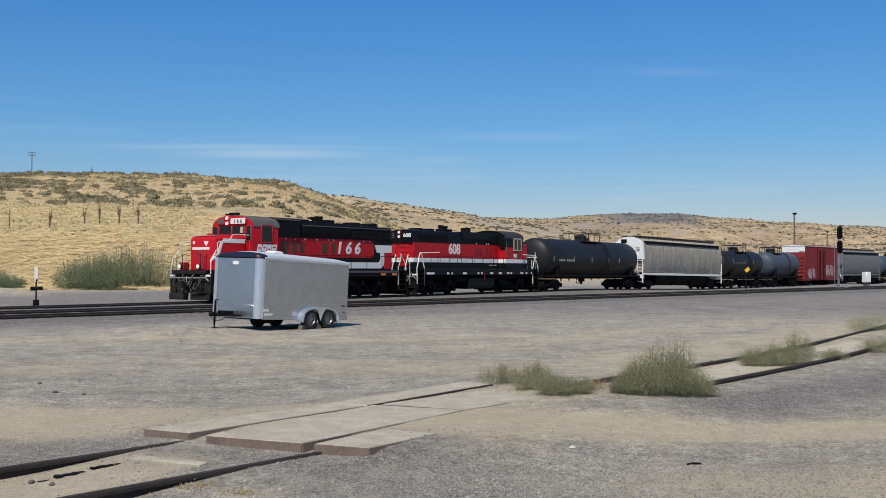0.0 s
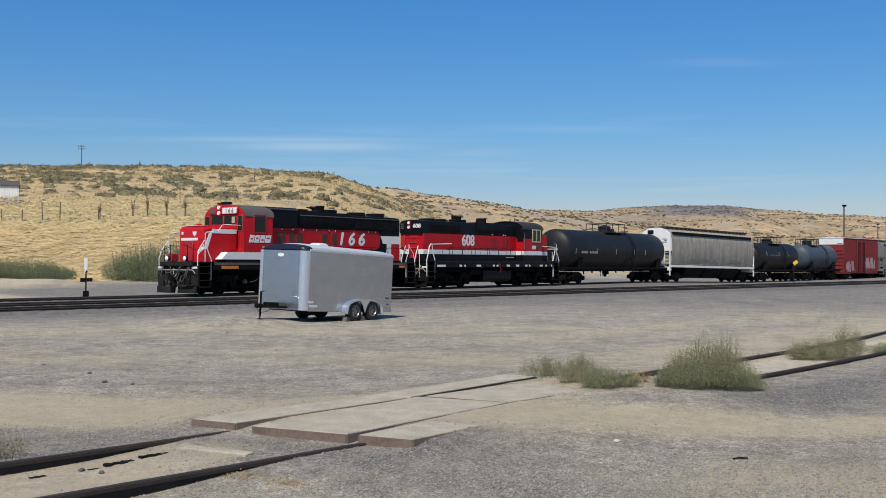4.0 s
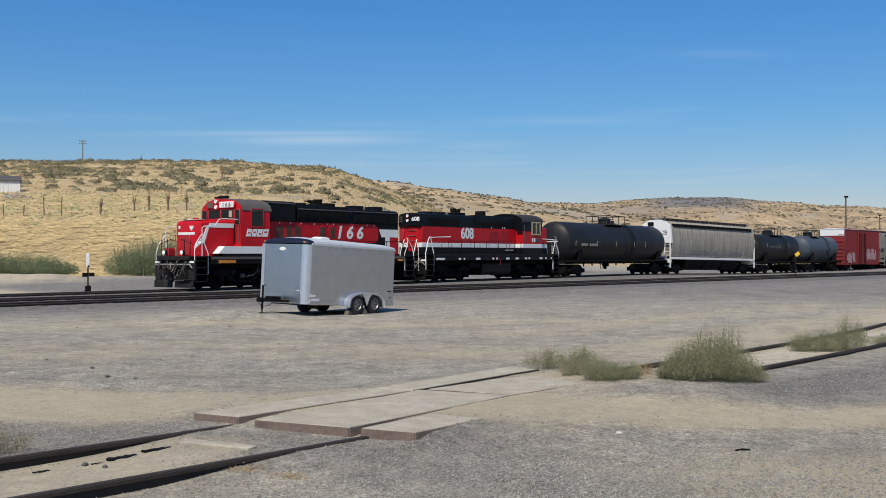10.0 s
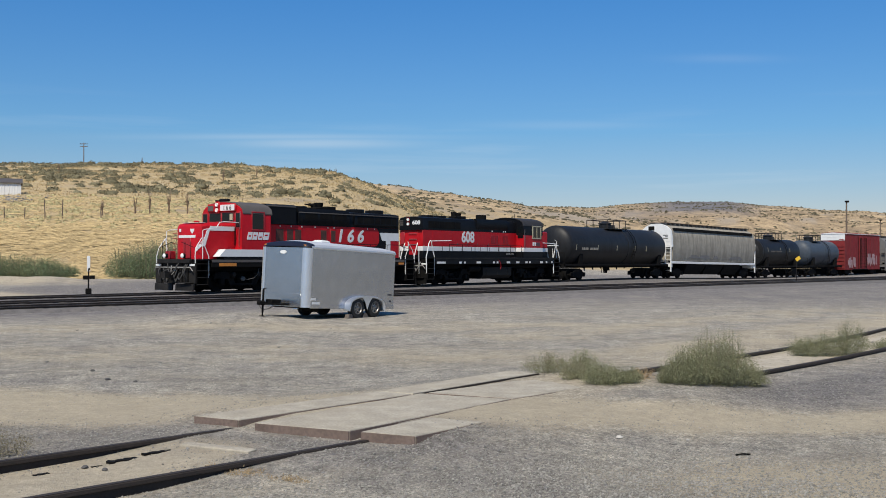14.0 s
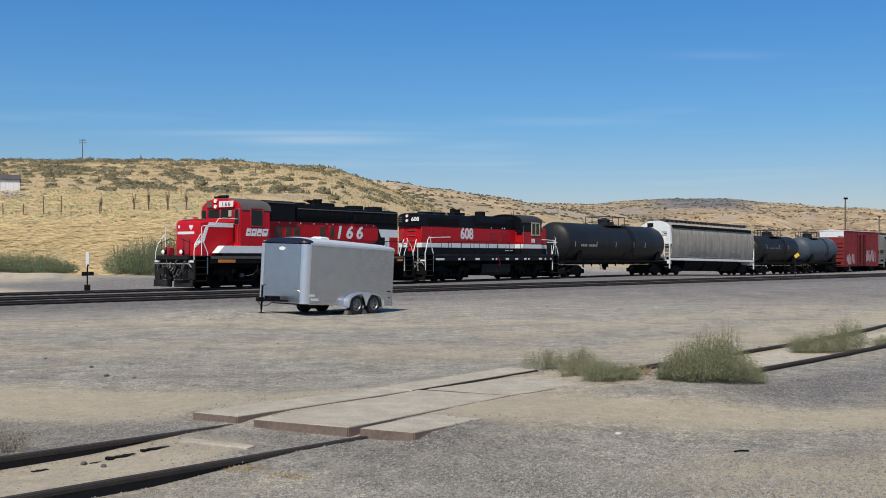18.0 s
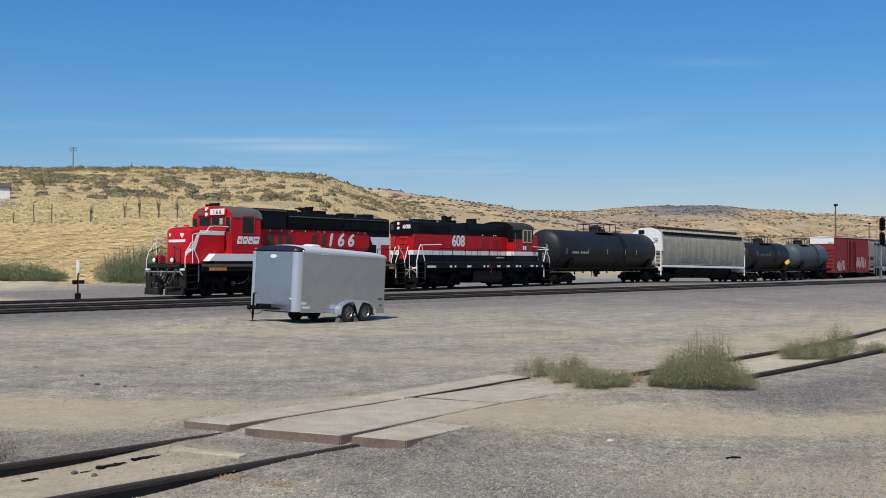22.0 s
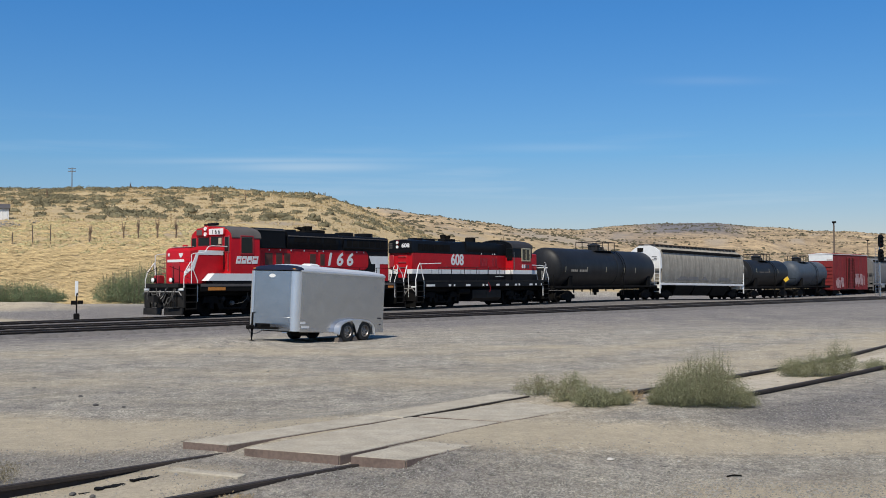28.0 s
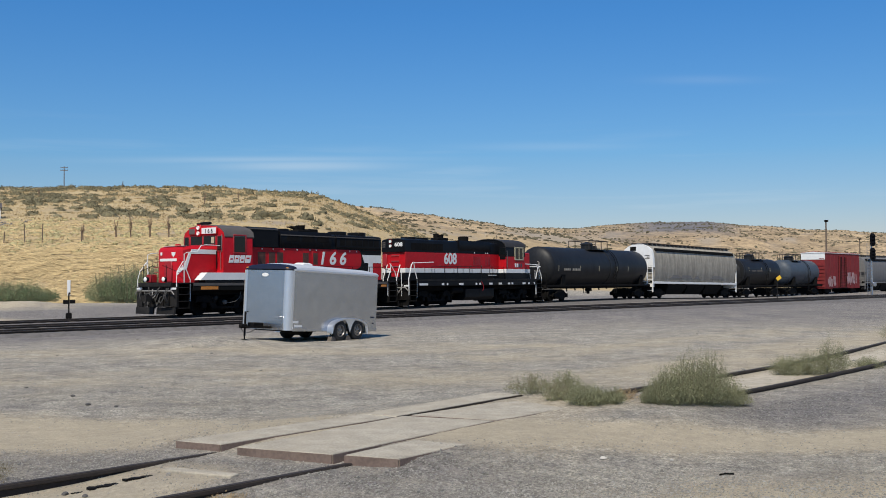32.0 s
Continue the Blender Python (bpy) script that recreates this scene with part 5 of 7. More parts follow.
    for k in range(4):
        part("lettering_bar", Shape().box(12.4 + 0.26 * k, 12.58 + 0.26 * k, -1.515, -1.5, 2.56, 2.82, 0.003), M["white" if k < 2 else "tank2"], cab, "small lettering stroke")
    handrail(cab, [(c0 + 0.1, -1.54, 2.5), (c0 + 0.1, -1.54, 3.7)], 0.018, "steel", "grab_rail")
    part("antenna", Shape().rod((12.4, 0, 4.52), (12.4, 0, 4.85), 0.02, 6), M["black"], upc)
    # a red flag rag on the tank
    part("red_hose", Shape().tube([(8.0, -1.5, 1.62), (8.15, -1.56, 1.35), (8.25, -1.55, 1.15), (8.2, -1.5, 0.95)], 0.02, 5), M["red2"], eng, "red hose")
    return eng


def tank_car(S0, L, rad, zc, paint, label, bands=(), plat=(0.5,), group="tank cars of the train", dome=0.75, ladder=0.58, inset=1.9):
    """A tank car: shell with dished heads, saddles, stub frame, platform with rails, ladder, trucks."""
    car = thing("tank_car", car_pose(S0, L), label, "tank car", group)
    VEHICLES.append((car, S0, L))
    a, b = 0.45, L - 0.45
    prof = []
    for k in range(9):
        q = math.pi / 2 * k / 8
        prof.append((a + dome * (1 - math.sin(q)), max(0.02, rad * math.cos(q))))
    prof = prof[::-1]
    mid = [(a + dome + (b - a - 2 * dome) * k / 6, rad) for k in range(1, 6)]
    shell = part("tank_shell", Shape().lathe(prof + mid + [(a + b - t, r) for t, r in prof[::-1]], 40, "x", (0, 0, zc)), M[paint], car, "dull dark tank shell with dished ends")
    for t in bands:
        part("shell_band", Shape().lathe([(L * t, rad + 0.004), (L * t + 0.01, rad + 0.03), (L * t + 0.16, rad + 0.03), (L * t + 0.17, rad + 0.004)], 40, "x", (0, 0, zc)), M[paint], shell)
    fr = Shape()
    fr.box(0.0, L, -0.25, 0.25, 0.95, 1.15, 0.02)
    for s in (-1, 1):
        fr.box(0.1, L - 0.1, *sorted((1.28 * s, 1.38 * s)), 1.12, 1.26, 0.01)
    for x in (0.1, L - 0.3):
        fr.box(x, x + 0.2, -1.38, 1.38, 1.0, 1.24, 0.01)
    part("frame", fr, M["underframe"], car, "black underframe with side sills")
    for x in (inset, L - 1.9):
        part("saddle", Shape().prism([(-1.36, 1.2), (-rad * 0.93, zc - rad * 0.12), (-rad * 0.8, zc - rad * 0.55), (0, zc - rad * 0.99), (rad * 0.8, zc - rad * 0.55), (rad * 0.93, zc - rad * 0.12), (1.36, 1.2)], "x", x - 0.28, x + 0.28), M["underframe"], car)
        truck(car, x, 1.75, 0.44)
    for x, d in ((0.0, -1), (L, 1)):
        coupler(car, x, d)
    for t in plat:
        xc = L * t
        top = zc + rad
        h = min(1.6, L * 0.105)
        deck = part("platform", Shape().box(xc - h, xc + h, -0.95, 0.95, top - 0.12, top - 0.08, 0.01), M["tank"], car, "steel walkway platform")
        rl = Shape()
        for sx in (-1, -0.33, 0.33, 1):
            for sy in (-0.93, 0.93):
                rl.rod((xc + h * sx, sy, top - 0.1), (xc + h * sx, sy, top + 0.62), 0.034, 6)
        for z in (0.62,):
            for sy in (-0.93, 0.93):
                rl.rod((xc - h, sy, top + z), (xc + h, sy, top + z), 0.034, 6)
            for sx in (-h, h):
                rl.rod((xc + sx, -0.93, top + z), (xc + sx, 0.93, top + z), 0.034, 6)
        part("platform_rail", rl, M["rail"], deck, "dark rusty platform railing")
        part("manway", Shape().lathe([(top - 0.15, 0.5), (top + 0.3, 0.5), (top + 0.32, 0.55), (top + 0.38, 0.55), (top + 0.46, 0.4), (top + 0.52, 0.1)], 20, "z", (xc - h * 0.15, 0, 0)), M["tank"], deck, "round bolted manway dome")
        part("valve_box", Shape().lathe([(top - 0.1, 0.3), (top + 0.25, 0.3), (top + 0.28, 0.2)], 14, "z", (xc + h * 0.55, 0, 0)), M["tank"], deck)
    for sy in (-1, 1):
        x = L * ladder
        ld = Shape()
        pts = lambda dx: [(x + dx, (rad + 0.10) * math.sin(q) * sy, zc + (rad + 0.10) * math.cos(q)) for q in (0.35, 0.7, 1.05, 1.4, 1.7)] + [(x + dx, 1.42 * sy, zc - rad * 0.5), (x + dx, 1.42 * sy, 0.5)]
        ld.tube(pts(-0.2), 0.026, 5).tube(pts(0.2), 0.026, 5)
        for k in range(8):
            ld.rod((x - 0.2, 1.42 * sy, 0.55 + 0.3 * k), (x + 0.2, 1.42 * sy, 0.55 + 0.3 * k), 0.016, 5) if 0.55 + 0.3 * k < zc - 0.2 else None
        part("ladder", ld, M["underframe"], car)
    # low clutter under the belly
    for k in range(6):
        x = L * (0.28 + 0.075 * k)
        part("outlet_pipe", Shape().rod((x, -0.2, zc - rad + 0.05), (x, -0.25, 0.72 + 0.08 * (k % 3)), 0.06, 8), M["underframe"], car)
    part("bottom_outlet", Shape().lathe([(0.5, 0.12), (0.7, 0.14), (0.72, 0.24), (zc - rad + 0.05, 0.26)], 14, "z", (L * 0.5, 0, 0)), M["underframe"], car)
    hb = Shape()
    for s in (-1, 1):
        hb.rod((0.05, 1.38 * s, 1.25), (0.05, 1.38 * s, 2.1), 0.018, 5)
    hb.rod((0.05, -1.38, 2.1), (0.05, 1.38, 2.1), 0.018, 5)
    part("end_rail", hb, M["underframe"], car)
    return car


def shell_marks(car, L, rad, zc, xs, text_x=None, h=0.22, dz=0.0):
    """Pale placard strips and stencil bars on the near side of a shell."""
    y = lambda z: -math.sqrt(max(0.01, rad * rad - (z - zc) ** 2))
    for x in xs:
        z0, z1 = zc + 0.06 + dz, zc + 0.46 + dz
        part("reflective_strip", Shape().loft([[(x, y(z0) - 0.012, z0), (x + 0.07, y(z0) - 0.012, z0), (x + 0.07, y(z0), z0), (x, y(z0), z0)], [(x, y(z1) - 0.012, z1), (x + 0.07, y(z1) - 0.012, z1), (x + 0.07, y(z1), z1), (x, y(z1), z1)]]),
             M["tan_inside"], car, "faded reflective strip")
    if text_x:
        x = text_x
        for k, w in enumerate((0.2, 0.2, 0.2, 0.2, 0, 0.2, 0.2, 0.2, 0.2, 0.2)):
            if w:
                z0 = zc + 0.02 + dz * 0.85
                part("stencil_bar", Shape().box(x + 0.26 * k, x + 0.26 * k + w, y(z0) - 0.02, y(z0) + 0.03, z0, z0 + h, 0.004), M["roofgrey"] if h < 0.2 else M["hopper"], car, "worn stencil mark")


def hopper_car(S0, L, paint, label, ends="white"):
    """A covered hopper: rounded sides, slope ends, bays, running board, ladders."""
    car = thing("covered_hopper", car_pose(S0, L), label, "hopper car", "hopper cars of the train")
    VEHICLES.append((car, S0, L))

    pts = [(-1.42, 1.55), (-1.5, 1.8), (-1.52, 2.7), (-1.46, 3.5), (-1.36, 4.02), (-1.28, 4.16), (-0.95, 4.42), (-0.5, 4.62), (0.5, 4.62), (0.95, 4.42), (1.28, 4.16), (1.36, 4.02), (1.46, 3.5), (1.52, 2.7), (1.5, 1.8), (1.42, 1.55)]
    pts = [(y * (1.0 if z < 2 else 1.04), z + 0.2 * smooth(2.0, 4.0, z)) for y, z in pts]
    body = part("body", Shape().prism(pts, "x", 0.32, L - 0.32), M[paint], car, "dusty rounded hopper side sheets")
    # dark band over the roof edge, and the end bulkheads
    for s in (-1, 1):
        part("gutter", Shape().box(0.6, L - 0.6, *sorted((1.30 * s, 1.50 * s)), 4.22, 4.48, 0.03), M["underframe"], body, "dark band along the roof edge")
        part("side_sill", Shape().box(0.05, L - 0.05, *sorted((1.44 * s, 1.56 * s)), 1.30, 1.50, 0.01), M["white" if ends == "white" else paint], car, "pale side sill")
    for x0, x1, xs in ((0.02, 0.31, 1), (L - 0.31, L - 0.02, -1)):
        capshape = Shape().prism([(y, z) for y, z in pts if z > 2.6], "x", x0, x1)
        c = part("end_cap", capshape, M[ends if xs > 0 else paint], car, "white painted upper end" if ends == "white" else "")
        xe = x0 if xs > 0 else x1
        part("vent", Shape().box(min(xe, xe - 0.03 * xs), max(xe, xe - 0.03 * xs), 0.15, 0.75, 4.25, 4.62, 0.03), M["underframe"], c, "dark framed vent")
        if xs > 0 and ends == "white":
            for k in range(3):
                part("stencil_bar", Shape().box(0.0, 0.02, -1.2, -0.72 - 0.2 * (k % 2), 3.5 + 0.14 * k, 3.56 + 0.14 * k, 0.003), M["roofgrey"], c)
        # slope sheet below, posts, ladder
        part("slope_sheet", Shape().prism([(x0 if xs > 0 else x1, 3.3), (x0 + 1.0 * xs if xs > 0 else x1 + 1.0 * xs, 3.3), ((x0 if xs > 0 else x1) + 2.2 * xs, 1.5), ((x0 if xs > 0 else x1) + 1.9 * xs, 1.5)], "y", -1.4, 1.4), M["underframe"], car)
        for y in (-1.5, -0.95, 0.95, 1.5):
            part("corner_post", Shape().box(xe - 0.05 if xs > 0 else xe - 0.05, xe + 0.05, y - 0.05, y + 0.05, 0.55 if abs(y) > 1 else 1.2, 3.4, 0.01), M["white" if ends == "white" else paint], car, "ladder post")
        rung = Shape().rod((0, -1.5, 0), (0, -0.95, 0), 0.018, 5).mesh("ladder_rung")
        for k in range(9):
            part("ladder_rung", rung, M["white" if ends == "white" else paint], car).location = (xe, 0, 0.7 + 0.32 * k)
        part("end_sill", Shape().box(min(xe, xe + 0.3 * xs), max(xe, xe + 0.3 * xs), -1.5, 1.5, 1.0, 1.3, 0.01), M["white" if ends == "white" else paint], car)
        part("brake_cylinder", Shape().lathe([(-0.4, 0.02), (-0.38, 0.18), (0.3, 0.18), (0.36, 0.05)], 14, "y", (xe + 0.5 * xs, -0.5, 1.6)), M["white"], car) if xs > 0 else None
    # running boards and hatches
    rb = Shape()
    for y in (-0.55, 0.55):
        rb.box(0.1, L - 0.1, y - 0.28, y + 0.28, 4.94, 4.98, 0.006)
    part("running_board", rb, M["bark"], car, "rusty steel running board")
    for k in range(21):
        x = 0.4 + (L - 0.8) * k / 20
        part("board_bracket", Shape().box(x - 0.035, x + 0.035, -0.83, 0.83, 4.5, 4.96, 0.006), M["hopper_dark"], car)
    for k in range(8):
        x = 1.3 + (L - 3.2) * k / 7
        part("hatch", Shape().box(x, x + 0.9, -0.26, 0.26, 4.70, 4.84, 0.05), M[paint], car)
    # bays
    fr = Shape()
    fr.box(0.0, L, -0.28, 0.28, 0.92, 1.25, 0.02)
    part("centre_sill", fr, M["underframe"], car)
    n = 3
    w = (L - 6.2) / n
    for k in range(n):
        x = 3.1 + w * k
        ring = lambda z, i, y: [(x + i, -y, z), (x + w - i, -y, z), (x + w - i, y, z), (x + i, y, z)]
        part("hopper_bay", Shape().loft([ring(1.56, 0.02, 1.42), ring(1.0, 0.12, 1.36), ring(0.58, w * 0.05, 1.05), ring(0.34, w * 0.10, 0.95)]), M["underframe"], car, "dark hopper discharge bay")
    for x in (1.85, L - 1.85):
        truck(car, x, 1.75, 0.44)
    for x, d in ((0.0, -1), (L, 1)):
        coupler(car, x, d)
    # dark grain-dust smudges low on the sheets, worn lettering as bars
    if ends == "white":
        for k in range(3):
            part("stencil_bar", Shape().box(1.35 + 0.22 * k, 1.5 + 0.22 * k, -1.535, -1.519, 2.55, 2.75, 0.003), M["hopper_dark"], body, "worn stencil mark")
        r = random.Random(12)
        for x0, x1, h in ((3.3, 5.6, 0.5), (5.4, 7.6, 1.15), (8.2, 9.2, 0.5), (11.5, 14.5, 0.6)):
            m = 30
            top = [(x0 + (x1 - x0) * k / m, 1.86 + h * math.sin(math.pi * k / m) * r.uniform(0.55, 1.0) * (0.5 + 0.5 * (k % 2))) for k in range(m + 1)]
            part("grime_patch", Shape().prism([(x1, 1.8), (x0, 1.8)] + top, "y", -1.526, -1.49), M["hopper_dark"], body, "dark spilled-grain grime")
    return car


def box_car(S0, L):
    """An excess-height boxcar with ribbed ends, a single door and a white-topped end."""
    car = thing("boxcar", car_pose(S0, L), "faded red high boxcar with white upper end and sprayed graffiti", "boxcar")
    VEHICLES.append((car, S0, L))
    z0, z1 = 0.72, 4.98
    part("body", Shape().box(0.12, L - 0.12, -1.46, 1.46, z0, z1, 0.02), M["boxred"], car, "faded oxide red side sheets")
    roof = part("roof", Shape().prism([(-1.52, z1), (-1.52, z1 + 0.06), (0, z1 + 0.2), (1.52, z1 + 0.06), (1.52, z1)], "x", 0.05, L - 0.05), M["corr"], car, "shallow pale roof")
    for k in range(10):
        x = 0.2 + (L - 0.4) * k / 9
        part("roof_rib", Shape().prism([(-1.52, z1 + 0.06), (0, z1 + 0.2), (1.52, z1 + 0.06), (1.52, z1 + 0.1), (0, z1 + 0.25), (-1.52, z1 + 0.1)], "x", x - 0.04, x + 0.04), M["boxred"], roof)
    for x, d in ((0.12, -1), (L - 0.12, 1)):
        xx = sorted((x, x + d * 0.03))
        part("white_end_panel", Shape().box(*xx, -1.455, 1.455, 4.22, z1 - 0.005, 0.01), M["white"], car, "white warning panel on the upper end")
        xr = sorted((x, x + d * 0.07))
        for k in range(7):
            z = 0.95 + 0.43 * k
            part("end_rib", Shape().prism([(-1.4, z), (-1.3, z + 0.16), (1.3, z + 0.16), (1.4, z), (1.3, z - 0.06), (-1.3, z - 0.06)], "x", *xr), M["boxred"], car)
        coupler(car, x, d)
        if d < 0:
            part("warning_text_bar", Shape().box(x - 0.036, x - 0.03, -0.3, 0.75, 4.58, 4.63, 0.002), M["corr"], car, "faded grey line of warning text")
            part("corner_text_bar", Shape().box(x - 0.036, x - 0.03, -1.35, -0.75, 4.28, 4.36, 0.002), M["boxred"], car, "faded red line of small text")
    for k in range(9):
        x = 0.5 + (L - 1.0) * k / 8
        if not 0.36 < (x / L) < 0.60:
            for s in (-1, 1):
                part("side_post", Shape().box(x - 0.05, x + 0.05, *sorted((1.46 * s, 1.478 * s)), z0 + 0.05, z1 - 0.05, 0.01), M["boxred"], car)
    for s in (-1, 1):
        d = part("sliding_door", Shape().box(L * 0.38, L * 0.58, *sorted((1.46 * s, 1.54 * s)), z0 + 0.1, z1 - 0.25, 0.02), M["boxred"], car, "sliding door with horizontal ribs")
        for k in range(9):
            part("door_rib", Shape().box(L * 0.39, L * 0.57, *sorted((1.54 * s, 1.575 * s)), 1.1 + 0.41 * k, 1.2 + 0.41 * k, 0.015), M["boxred"], d)
        for f in (0.395, 0.435, 0.525, 0.565):
            part("door_bar", Shape().rod((L * f, 1.6 * s, z0 + 0.2), (L * f, 1.6 * s, z1 - 0.4), 0.035, 6), M["underframe"], d, "dark vertical locking bar")
        # shade along the door's edge, laid on as a black strip
        part("door_gap", Shape().box(L * 0.38 - 0.09, L * 0.38, *sorted((1.462 * s, 1.49 * s)), z0 + 0.1, z1 - 0.25, 0.006), M["underframe"], d, "dark strip for the shade along the door edge")
        part("door_track", Shape().box(L * 0.2, L * 0.62, *sorted((1.5 * s, 1.58 * s)), z0 + 0.0, z0 + 0.09, 0.01), M["underframe"], car)
    # abstract sprayed strokes
    r = random.Random(5)
    for x0, x1, a, b, n in ((0.9, 3.6, 0.95, 2.4, 10), (7.3, 10.3, 1.1, 2.7, 11)):
        for k in range(n):
            x = x0 + (x1 - x0) * k / n + r.uniform(-0.1, 0.1)
            h0, h1 = a + r.uniform(0, 0.4), b - r.uniform(0, 0.6)
            part("graffiti_stroke", Shape().prism([(x, h0), (x + 0.14, h0), (x + r.uniform(0, 0.5), h1), (x + r.uniform(-0.3, 0.1) - 0.1, h1)], "y", -1.518, -1.505), M["graffiti"], car, "pale sprayed stroke")
    for k in range(6):
        part("ladder_rung", Shape().rod((0.2, -1.53, 0.95 + 0.35 * k), (0.62, -1.53, 0.95 + 0.35 * k), 0.016, 5), M["boxred"], car)
    part("centre_sill", Shape().box(0, L, -0.28, 0.28, 0.55, 0.8, 0.02), M["underframe"], car)
    for x in (1.7, L - 1.7):
        truck(car, x, 1.68, 0.42)
    return car


front_loco()
second_loco()
c = tank_car(34.9, 18.3, 1.54, 2.66, "tank", "black tank car with a railed top platform", bands=(0.56,), plat=(0.505,), ladder=0.615, dome=0.62, inset=2.6)
shell_marks(c, 18.3, 1.54, 2.66, (1.6, 5.0, 8.2, 11.4, 13.5), 2.5, 0.22, -0.38)
hopper_car(53.45, 17.45, "hopper", "dusty grey covered hopper with a white end")
c = tank_car(72.4, 11.0, 1.42, 2.66, "tank", "black tank car with a railed top platform", bands=(0.06,), plat=(0.46,))
shell_marks(c, 11.0, 1.42, 2.66, (1.9, 5.0, 7.2), 2.6, 0.14)
tank_car(84.4, 10.2, 1.42, 2.66, "tank2", "faded blue-black tank car with a railed top platform", bands=(0.5,), plat=(0.36,))
box_car(95.1, 11.6)
hopper_car(108.4, 15.5, "hopper_dark", "dark grey weathered covered hopper", ends="hopper_dark")
tank_car(125.2, 15.0, 1.5, 2.66, "tank2", "dark blue-black tank car with a railed top platform", plat=(0.5,))


# ---- tracks ----
def sweep(pts, prof, lateral=0.0):
    """Carries an outline (across, up) along a line of points; lateral moves it to the line's right."""
    sh, rings = Shape(), []
    for i, p in enumerate(pts):
        d = (Vector(pts[min(i + 1, len(pts) - 1)]) - Vector(pts[max(i - 1, 0)]))
        d.z = 0
        d.normalize()
        r = Vector((d.y, -d.x, 0))
        rings.append([Vector(p) + r * (lateral + u) + Vector((0, 0, w)) for u, w in prof])
    return sh.loft(rings)


RAIL = [(-0.07, -0.17), (0.07, -0.17), (0.07, -0.155), (0.012, -0.135), (0.012, -0.045), (0.036, -0.035), (0.036, -0.006), (0.028, 0), (-0.028, 0), (-0.036, -0.006),
        (-0.036, -0.035), (-0.012, -0.045), (-0.012, -0.135), (-0.07, -0.155)]


def track(name, pts, label, bed=True, tie_run=None, head="railtop"):
    t = thing(name, Matrix(), label, "railway track", "yard tracks", "structure")
    for s in (-0.753, 0.753):
        r = part("rail", sweep(pts, RAIL, s), M["rail"], t, "dark rusty steel rail")
        part("rail_head", sweep(pts, [(-0.03, 0.001), (0.03, 0.001), (0.03, 0.004), (-0.03, 0.004)], s), M[head], r, "worn running surface")
    if bed:
        part("ballast_bed", sweep(pts, [(-2.6, -0.7), (-1.6, -0.085), (1.6, -0.085), (2.6, -0.7)]), M["ballast"], t, "dark crushed-stone ballast")
    if tie_run:
        me = Shape().box(-0.11, 0.11, -1.3, 1.3, -0.18, 0.0, 0.015).mesh("tie")
        acc, nxt = 0.0, 0.0
        for a, b in zip(pts[:-1], pts[1:]):
            a, b = Vector(a), Vector(b)
            L = (b - a).length
            while nxt < acc + L:
                if tie_run[0] <= nxt <= tie_run[1]:
                    p = a.lerp(b, (nxt - acc) / L)
                    o = part("tie", me, M["tie"], t)
                    o.matrix_basis = Matrix.Translation((p.x, p.y, p.z - 0.077 + random.uniform(-0.015, 0.01))) @ Matrix.Rotation(math.atan2(b.y - a.y, b.x - a.x) + random.uniform(-0.02, 0.02), 4, "Z")
                nxt += 0.53
            acc += L
    return t


M["ballast"] = mat("crushed_rock_ballast", (0.126, 0.116, 0.110), 0.95, var=0.4, scale=5.0, bump=1.0, bscale=35, dirt_or_shade=0.4, dirt_or_shade_rgb=(0.15, 0.13, 0.11))
HM = radians(44.8)
DM, NM = Vector((math.sin(HM), math.cos(HM), 0)), Vector((-math.cos(HM), math.sin(HM), 0))


def straight(p, a, b):
    return [NM * p + DM * (a + (b - a) * k / 10) + Vector((0, 0, 0.2)) for k in range(11)]


track("siding_track_1", straight(36.15, -60, 190), "straight rusty siding track on dark ballast", tie_run=(68, 150))
track("siding_track_2", straight(39.95, -60, 190), "straight rusty siding track on dark ballast", tie_run=(68, 150))
track("train_track", [tuple(on_line(s)) for s in np.linspace(-69, 172, 120)], "curving yard track on grey ballast under the train", tie_run=(45, 130))
OLD = [(-9.5, 1.7), (-3.09, 8.56), (-1.8, 9.9), (5.4, 17.77), (7.56, 20.0), (13.58, 28.36), (22, 41.0), (40, 69)]


def bend(pts, n=60):
    p = np.array(pts, float)
    s = np.concatenate([[0], np.cumsum(np.hypot(*np.diff(p, axis=0).T))])
    q = np.linspace(0, s[-1], n * 4)
    c = [np.interp(q, s, p[:, k]) for k in (0, 1)]
    for k in (0, 1):
        for _ in range(2):
            c[k] = np.convolve(np.concatenate([2 * c[k][0] - c[k][10:0:-1], c[k], 2 * c[k][-1] - c[k][-2:-12:-1]]), np.ones(21) / 21, "valid")
    return [(float(x), float(y), 0.12) for x, y in zip(c[0][::4], c[1][::4])]


old = track("old_siding_track", bend(OLD), "half-buried old siding with rusty rails in pale dust", bed=False, head="rail")
part("pale_timber", Shape().box(-0.4, 0.4, -0.07, 0.07, -0.05, 0.05, 0.01), M["concrete"], old).matrix_basis = pose(-2.07, 9.66, land_at(-2.07, 9.66) - 0.03, 0, 0, -27.5)

